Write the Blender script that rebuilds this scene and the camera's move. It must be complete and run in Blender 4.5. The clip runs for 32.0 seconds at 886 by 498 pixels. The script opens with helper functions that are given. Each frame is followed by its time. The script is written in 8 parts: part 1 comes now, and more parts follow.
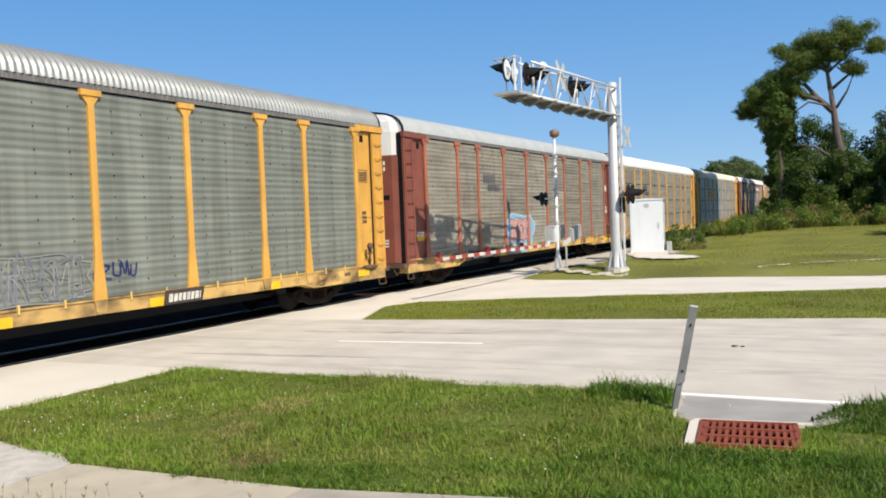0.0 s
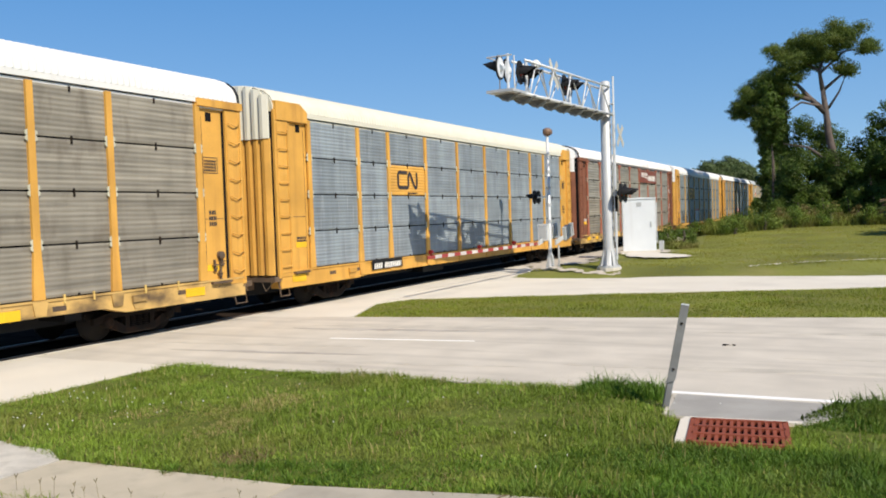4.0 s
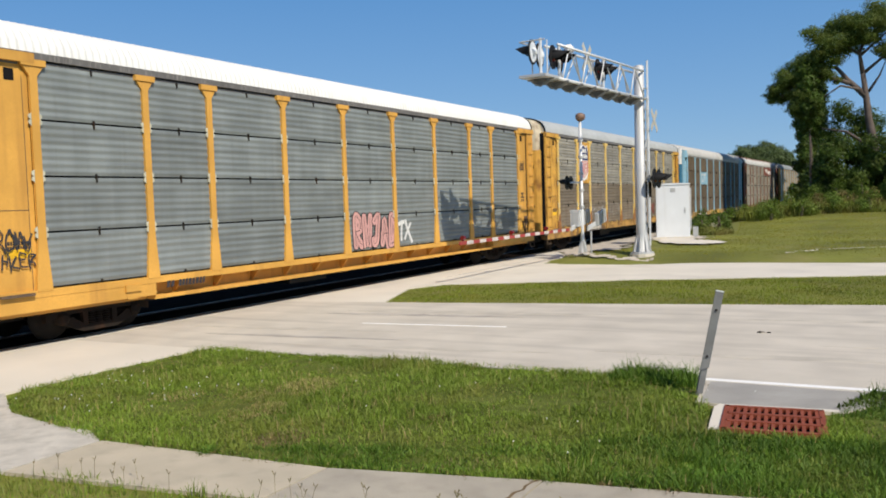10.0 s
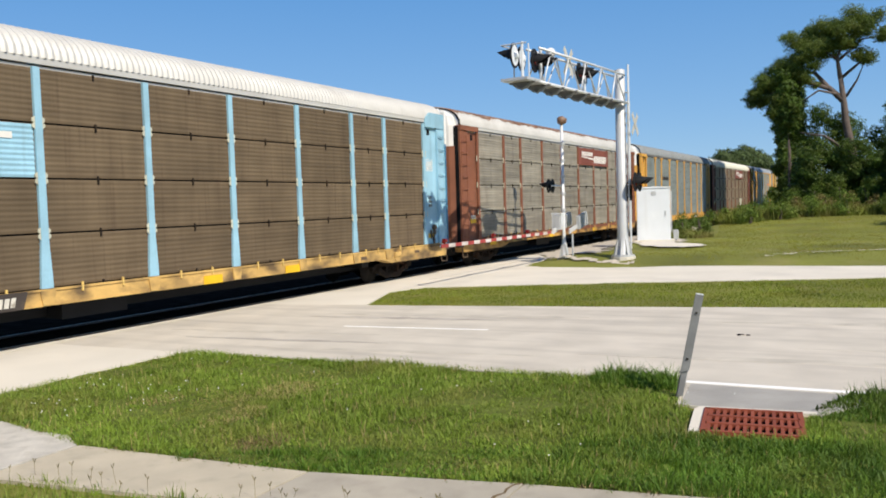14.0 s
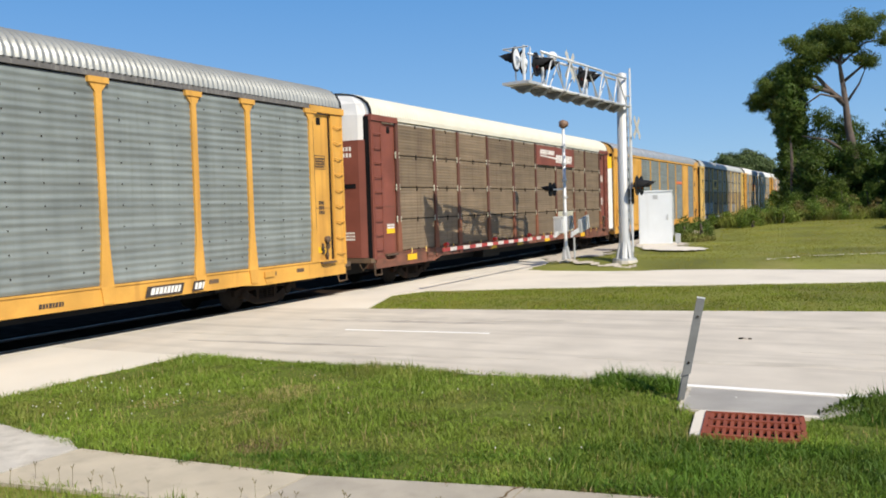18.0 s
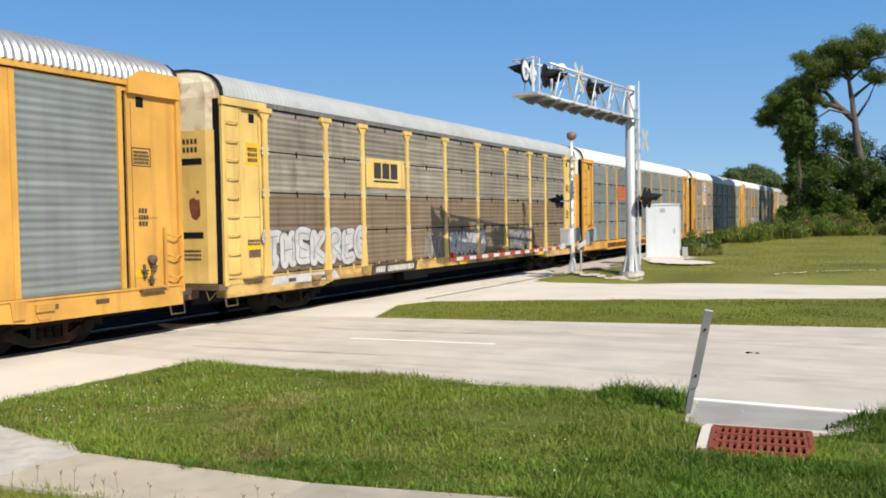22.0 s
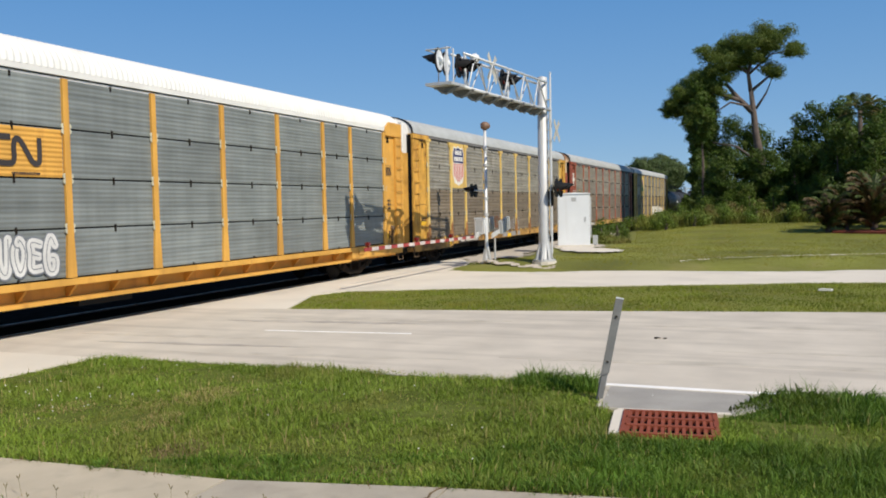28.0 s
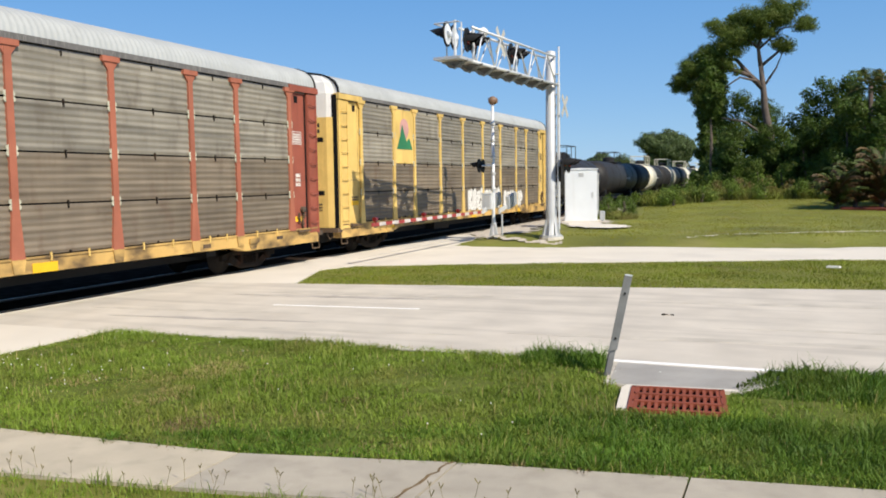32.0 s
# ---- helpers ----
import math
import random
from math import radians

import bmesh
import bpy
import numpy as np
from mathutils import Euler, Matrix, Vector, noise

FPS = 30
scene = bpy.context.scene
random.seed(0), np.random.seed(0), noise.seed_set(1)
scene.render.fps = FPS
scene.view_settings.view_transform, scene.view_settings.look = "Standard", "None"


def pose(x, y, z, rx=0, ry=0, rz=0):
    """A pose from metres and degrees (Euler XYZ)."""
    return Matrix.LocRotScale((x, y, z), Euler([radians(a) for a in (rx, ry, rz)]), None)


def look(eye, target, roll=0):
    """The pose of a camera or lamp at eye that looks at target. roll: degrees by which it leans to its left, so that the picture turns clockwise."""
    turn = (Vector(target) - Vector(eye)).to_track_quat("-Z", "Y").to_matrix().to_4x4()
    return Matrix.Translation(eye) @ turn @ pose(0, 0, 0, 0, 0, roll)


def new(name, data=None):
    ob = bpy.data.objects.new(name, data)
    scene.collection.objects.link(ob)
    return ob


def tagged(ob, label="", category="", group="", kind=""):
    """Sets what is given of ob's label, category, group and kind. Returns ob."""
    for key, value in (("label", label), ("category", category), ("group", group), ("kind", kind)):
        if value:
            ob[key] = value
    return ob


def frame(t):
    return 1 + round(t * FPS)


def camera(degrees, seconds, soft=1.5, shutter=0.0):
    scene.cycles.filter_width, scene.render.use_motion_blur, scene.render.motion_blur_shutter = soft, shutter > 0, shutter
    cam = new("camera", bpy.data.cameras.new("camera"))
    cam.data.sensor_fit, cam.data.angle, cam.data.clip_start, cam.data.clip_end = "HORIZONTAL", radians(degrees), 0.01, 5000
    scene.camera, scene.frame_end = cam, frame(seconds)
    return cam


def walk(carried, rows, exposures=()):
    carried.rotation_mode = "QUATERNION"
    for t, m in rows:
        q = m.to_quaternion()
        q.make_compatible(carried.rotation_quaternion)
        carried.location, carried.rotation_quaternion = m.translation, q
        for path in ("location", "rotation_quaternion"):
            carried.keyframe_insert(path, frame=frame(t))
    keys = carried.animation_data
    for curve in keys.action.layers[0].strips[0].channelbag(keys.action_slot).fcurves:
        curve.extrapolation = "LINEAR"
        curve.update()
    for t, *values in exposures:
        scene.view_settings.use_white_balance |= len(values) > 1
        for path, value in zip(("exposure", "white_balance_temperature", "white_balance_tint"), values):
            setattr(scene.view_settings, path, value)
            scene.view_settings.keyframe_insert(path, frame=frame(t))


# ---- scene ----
cam = camera(55.4, 32.0, soft=1.85)
PATH = [
    (0.0, pose(0.007, -0.022, 2.561, 87.88, 2.20, 26.92)),
    (0.5, pose(0.020, -0.026, 2.555, 87.99, 1.94, 26.47)),
    (1.0, pose(0.021, -0.017, 2.556, 87.82, 1.52, 25.74)),
    (1.5, pose(0.010, -0.014, 2.548, 87.74, 1.28, 25.74)),
    (2.0, pose(0.011, -0.017, 2.552, 87.67, 1.32, 25.90)),
    (2.5, pose(0.014, -0.006, 2.554, 87.62, 1.65, 26.19)),
    (4.5, pose(0.009, -0.003, 2.546, 87.76, 1.94, 26.49)),
    (5.0, pose(0.006, -0.007, 2.546, 87.65, 1.95, 26.89)),
    (5.5, pose(0.004, -0.007, 2.554, 87.72, 2.20, 27.60)),
    (6.0, pose(0.008, -0.008, 2.552, 87.72, 2.10, 28.10)),
    (6.5, pose(0.003, -0.001, 2.554, 87.51, 2.09, 28.56)),
    (7.0, pose(-0.004, -0.013, 2.553, 87.47, 2.12, 29.36)),
    (7.5, pose(0.003, -0.011, 2.555, 87.43, 2.21, 30.18)),
    (8.0, pose(0.000, -0.007, 2.552, 87.14, 2.03, 30.58)),
    (8.5, pose(-0.003, -0.012, 2.543, 86.87, 1.90, 30.39)),
    (8.9, pose(-0.004, -0.014, 2.543, 87.00, 2.26, 29.89)),
    (9.0, pose(-0.006, -0.018, 2.543, 86.80, 1.84, 29.65)),
    (9.5, pose(0.005, -0.014, 2.548, 86.90, 2.06, 29.00)),
    (10.0, pose(0.007, -0.021, 2.548, 86.84, 1.88, 28.58)),
    (10.5, pose(0.006, -0.010, 2.541, 86.79, 1.74, 28.11)),
    (11.0, pose(0.013, 0.001, 2.542, 86.88, 1.84, 27.66)),
    (11.5, pose(0.014, -0.001, 2.547, 86.91, 1.78, 27.48)),
    (12.0, pose(0.016, -0.001, 2.543, 86.87, 1.62, 27.36)),
    (12.5, pose(0.016, 0.007, 2.544, 86.76, 1.72, 27.30)),
    (13.0, pose(0.011, 0.004, 2.544, 86.79, 1.80, 27.30)),
    (13.5, pose(0.006, -0.004, 2.545, 86.90, 1.80, 27.31)),
    (14.0, pose(0.008, -0.011, 2.550, 86.99, 1.77, 27.36)),
    (14.5, pose(0.013, -0.012, 2.548, 87.16, 1.88, 27.45)),
    (16.5, pose(0.017, -0.022, 2.549, 87.30, 1.89, 27.57)),
    (17.0, pose(0.016, -0.019, 2.545, 87.26, 1.86, 27.53)),
    (17.5, pose(0.015, -0.010, 2.545, 87.14, 1.79, 27.52)),
    (18.0, pose(0.020, -0.007, 2.547, 87.24, 1.75, 27.50)),
    (18.5, pose(0.015, -0.013, 2.543, 87.32, 1.67, 27.67)),
    (19.0, pose(0.018, -0.013, 2.545, 87.37, 1.76, 27.73)),
    (19.5, pose(0.021, -0.009, 2.543, 87.15, 1.75, 27.76)),
    (20.0, pose(0.023, 0.001, 2.533, 87.27, 1.64, 27.90)),
    (20.5, pose(0.001, -0.001, 2.547, 86.73, 1.69, 27.58)),
    (21.0, pose(-0.023, -0.004, 2.538, 87.23, 1.28, 26.57)),
    (21.5, pose(-0.033, 0.002, 2.537, 87.71, 1.42, 26.88)),
    (22.0, pose(-0.006, 0.021, 2.518, 87.99, 0.96, 27.95)),
    (22.3, pose(-0.009, 0.039, 2.525, 86.27, 1.13, 28.05)),
    (22.5, pose(-0.011, 0.047, 2.532, 86.20, 1.28, 28.20)),
    (23.0, pose(-0.009, 0.050, 2.536, 87.36, 1.65, 27.07)),
    (23.3, pose(-0.025, 0.045, 2.539, 87.62, 2.00, 25.75)),
    (23.5, pose(-0.034, 0.037, 2.540, 87.94, 2.12, 25.05)),
    (24.0, pose(-0.023, 0.015, 2.531, 87.75, 2.33, 24.13)),
    (24.3, pose(-0.005, 0.023, 2.539, 88.05, 2.80, 23.16)),
    (24.5, pose(0.015, 0.035, 2.543, 89.17, 2.98, 22.69)),
    (24.8, pose(0.054, 0.054, 2.538, 89.18, 1.65, 22.11)),
    (25.0, pose(0.067, 0.060, 2.536, 88.63, 0.88, 22.07)),
    (25.5, pose(0.068, 0.053, 2.539, 87.77, 1.32, 22.90)),
    (27.5, pose(-0.025, 0.018, 2.539, 87.33, 1.14, 22.26)),
    (28.0, pose(-0.033, 0.015, 2.542, 87.13, 1.09, 22.13)),
    (28.5, pose(-0.032, 0.018, 2.542, 86.94, 1.01, 21.98)),
    (29.0, pose(-0.033, 0.014, 2.543, 86.89, 1.06, 22.06)),
    (29.5, pose(-0.025, 0.001, 2.542, 86.81, 1.31, 22.14)),
    (30.0, pose(-0.039, 0.005, 2.540, 86.51, 1.29, 22.25)),
    (30.5, pose(-0.045, 0.008, 2.547, 86.50, 1.33, 22.61)),
    (31.0, pose(-0.032, 0.005, 2.547, 86.72, 1.44, 23.53)),
    (31.5, pose(-0.049, -0.014, 2.539, 86.11, 1.74, 23.30)),
    (32.0, pose(-0.066, -0.011, 2.562, 85.42, 0.86, 22.55)),
]
walk(cam, PATH, exposures=[(0, 0.09, 6610, 10), (4.5, 0.00, 6610, 10), (6, -0.07, 6610, 10), (7.5, -0.25, 6610, 10), (9, -0.24, 6610, 10), (11, -0.10, 6610, 10), (13, 0.00, 6610, 10), (20, 0.04, 6610, 10), (22, 0.04, 6610, 10), (23, 0.05, 6610, 10), (24, -0.14, 6610, 10), (25, -0.22, 6610, 10), (27.5, -0.22, 6610, 10), (28.2, -0.18, 6610, 10), (29, -0.01, 6610, 10), (30, 0.10, 6610, 10), (32, 0.08, 6610, 10)])

# ---- world and sun ----
SUN_EL, SUN_ROT = radians(44), radians(117)
world = bpy.data.worlds.new("sky")
scene.world = world
world.use_nodes = True
wn = world.node_tree
sky = wn.nodes.new("ShaderNodeTexSky")
sky.sky_type = "NISHITA"
sky.sun_disc = False
sky.sun_elevation, sky.sun_rotation = SUN_EL, SUN_ROT
sky.air_density, sky.dust_density, sky.ozone_density = 1.0, 0.0, 4.0
tone = wn.nodes.new("ShaderNodeHueSaturation")
tone.inputs["Hue"].default_value, tone.inputs["Saturation"].default_value = 0.512, 1.2
wn.links.new(sky.outputs[0], tone.inputs["Color"])
haze = wn.nodes.new("ShaderNodeMixRGB")
haze.inputs[0].default_value, haze.inputs[2].default_value = 0.6, (1.45, 3.65, 7.0, 1)
wn.links.new(tone.outputs[0], haze.inputs[1])
gc, gs, gm = (wn.nodes.new(n) for n in ("ShaderNodeTexCoord", "ShaderNodeSeparateXYZ", "ShaderNodeMapRange"))
wn.links.new(gc.outputs["Generated"], gs.inputs[0])
wn.links.new(gs.outputs["Z"], gm.inputs[0])
for k, v in enumerate((0.25, 0.85, 0.78, 0.05)):
    gm.inputs[k + 1].default_value = v
wn.links.new(gm.outputs[0], haze.inputs[0])
gr, pale = wn.nodes.new("ShaderNodeMapRange"), wn.nodes.new("ShaderNodeMixRGB")
gr.inputs[1].default_value, gr.inputs[2].default_value = 0.0, 0.30
wn.links.new(gs.outputs["Z"], gr.inputs[0])
wn.links.new(gr.outputs[0], pale.inputs[0])
pale.inputs[1].default_value, pale.inputs[2].default_value = (2.5, 4.7, 7.6, 1), (0.85, 2.9, 6.4, 1)
wn.links.new(pale.outputs[0], haze.inputs[2])
wn.links.new(haze.outputs[0], wn.nodes["Background"].inputs[0])
wn.nodes["Background"].inputs[1].default_value = 0.11
sun = new("sun", bpy.data.lights.new("sun", "SUN"))
sun.data.energy, sun.data.angle, sun.data.color = 5.8, radians(0.53), (1.0, 0.92, 0.79)
sdir = Vector((math.sin(SUN_ROT) * math.cos(SUN_EL), math.cos(SUN_ROT) * math.cos(SUN_EL), math.sin(SUN_EL)))
sun.matrix_world = look(sdir * 60, (0, 0, 0))


# ---- materials ----
def mat(name, col, rough=0.6, metal=0.0, var=0.18, scale=1.2, fine=22.0, bump=0.15, stain=None, amount=0.5,
        stretch=(1, 1, 1), shift=True, island=0.0, level=0.55, spec=0.4, band=0.0, vary=0.0, streak=0.0):
    """A worn surface: colour drifting at two scales, stains along stretch, fine relief."""
    m = bpy.data.materials.new(name)
    m.use_nodes = True
    t = m.node_tree
    b = t.nodes["Principled BSDF"]
    b.inputs["Roughness"].default_value, b.inputs["Metallic"].default_value = rough, metal
    b.inputs["Specular IOR Level"].default_value = spec
    tc, mp = t.nodes.new("ShaderNodeTexCoord"), t.nodes.new("ShaderNodeMapping")
    t.links.new(tc.outputs["Object"], mp.inputs[0])
    if shift:
        oi, mul = t.nodes.new("ShaderNodeObjectInfo"), t.nodes.new("ShaderNodeMath")
        mul.operation, mul.inputs[1].default_value = "MULTIPLY", 53.0
        t.links.new(oi.outputs["Random"], mul.inputs[0])
        t.links.new(mul.outputs[0], mp.inputs["Location"])

    def tex(s, detail, st=(1, 1, 1)):
        n = t.nodes.new("ShaderNodeTexNoise")
        n.inputs["Scale"].default_value, n.inputs["Detail"].default_value = s, detail
        if st != (1, 1, 1):
            q = t.nodes.new("ShaderNodeMapping")
            q.inputs["Scale"].default_value = st
            t.links.new(mp.outputs[0], q.inputs[0])
            t.links.new(q.outputs[0], n.inputs[0])
        else:
            t.links.new(mp.outputs[0], n.inputs[0])
        return n

    def ramp(src, a, c):
        r = t.nodes.new("ShaderNodeMapRange")
        r.inputs[1].default_value, r.inputs[2].default_value = a, c
        t.links.new(src, r.inputs[0])
        return r.outputs[0]

    def mix(fac, c1, c2):
        x = t.nodes.new("ShaderNodeMixRGB")
        for k, v in ((0, fac), (1, c1), (2, c2)):
            if isinstance(v, (tuple, float, int)):
                x.inputs[k].default_value = v if isinstance(v, (float, int)) else (*v, 1)
            else:
                t.links.new(v, x.inputs[k])
        return x.outputs[0]

    lo, hi = tuple(c * (1 - var) for c in col), tuple(min(c * (1 + var), 0.95) for c in col)
    coarse, grain = tex(scale, 4), tex(fine, 3)
    c = mix(ramp(coarse.outputs[0], 0.3, 0.7), lo, hi)
    c = mix(ramp(grain.outputs[0], 0.35, 0.75), c, mix(0.35, c, lo))
    if island:
        g = t.nodes.new("ShaderNodeNewGeometry")
        h = t.nodes.new("ShaderNodeHueSaturation")
        t.links.new(c, h.inputs["Color"])
        t.links.new(ramp2(t, g.outputs["Random Per Island"], 1 - island, 1 + island), h.inputs["Value"])
        c = h.outputs[0]
    if band:
        e = tex(1.0, 3, (0.4, 0.35, 7.0))
        c = mix(ramp(e.outputs[0], 0.35, 0.68), mix(band, c, tuple(x * 0.4 for x in col)), mix(band, c, tuple(min(x * 1.55, 0.9) for x in col)))
    if streak:
        e = tex(1.0, 3, (0.3, 2.6, 0.10))
        c = mix(ramp(e.outputs[0], 0.36, 0.66), mix(streak, c, tuple(x * 0.55 for x in col)), mix(streak, c, tuple(min(x * 1.5, 0.9) for x in col)))
    if vary:
        oj, h = t.nodes.new("ShaderNodeObjectInfo"), t.nodes.new("ShaderNodeHueSaturation")
        t.links.new(c, h.inputs["Color"])
        t.links.new(ramp2(t, oj.outputs["Random"], 1 - vary, 1 + vary), h.inputs["Value"])
        c = h.outputs[0]
    if stain:
        s = tex(scale * 1.7, 6, stretch)
        f = ramp(s.outputs[0], level, level + 0.22)
        k = t.nodes.new("ShaderNodeMath")
        k.operation, k.inputs[1].default_value = "MULTIPLY", amount
        t.links.new(f, k.inputs[0])
        c = mix(k.outputs[0], c, stain)
    t.links.new(c, b.inputs["Base Color"])
    if bump:
        bp = t.nodes.new("ShaderNodeBump")
        bp.inputs["Strength"].default_value, bp.inputs["Distance"].default_value = bump, 0.02
        t.links.new(grain.outputs[0], bp.inputs["Height"])
        t.links.new(bp.outputs[0], b.inputs["Normal"])
    return m


def ramp2(t, src, a, c):
    r = t.nodes.new("ShaderNodeMapRange")
    r.inputs[3].default_value, r.inputs[4].default_value = a, c
    t.links.new(src, r.inputs[0])
    return r.outputs[0]


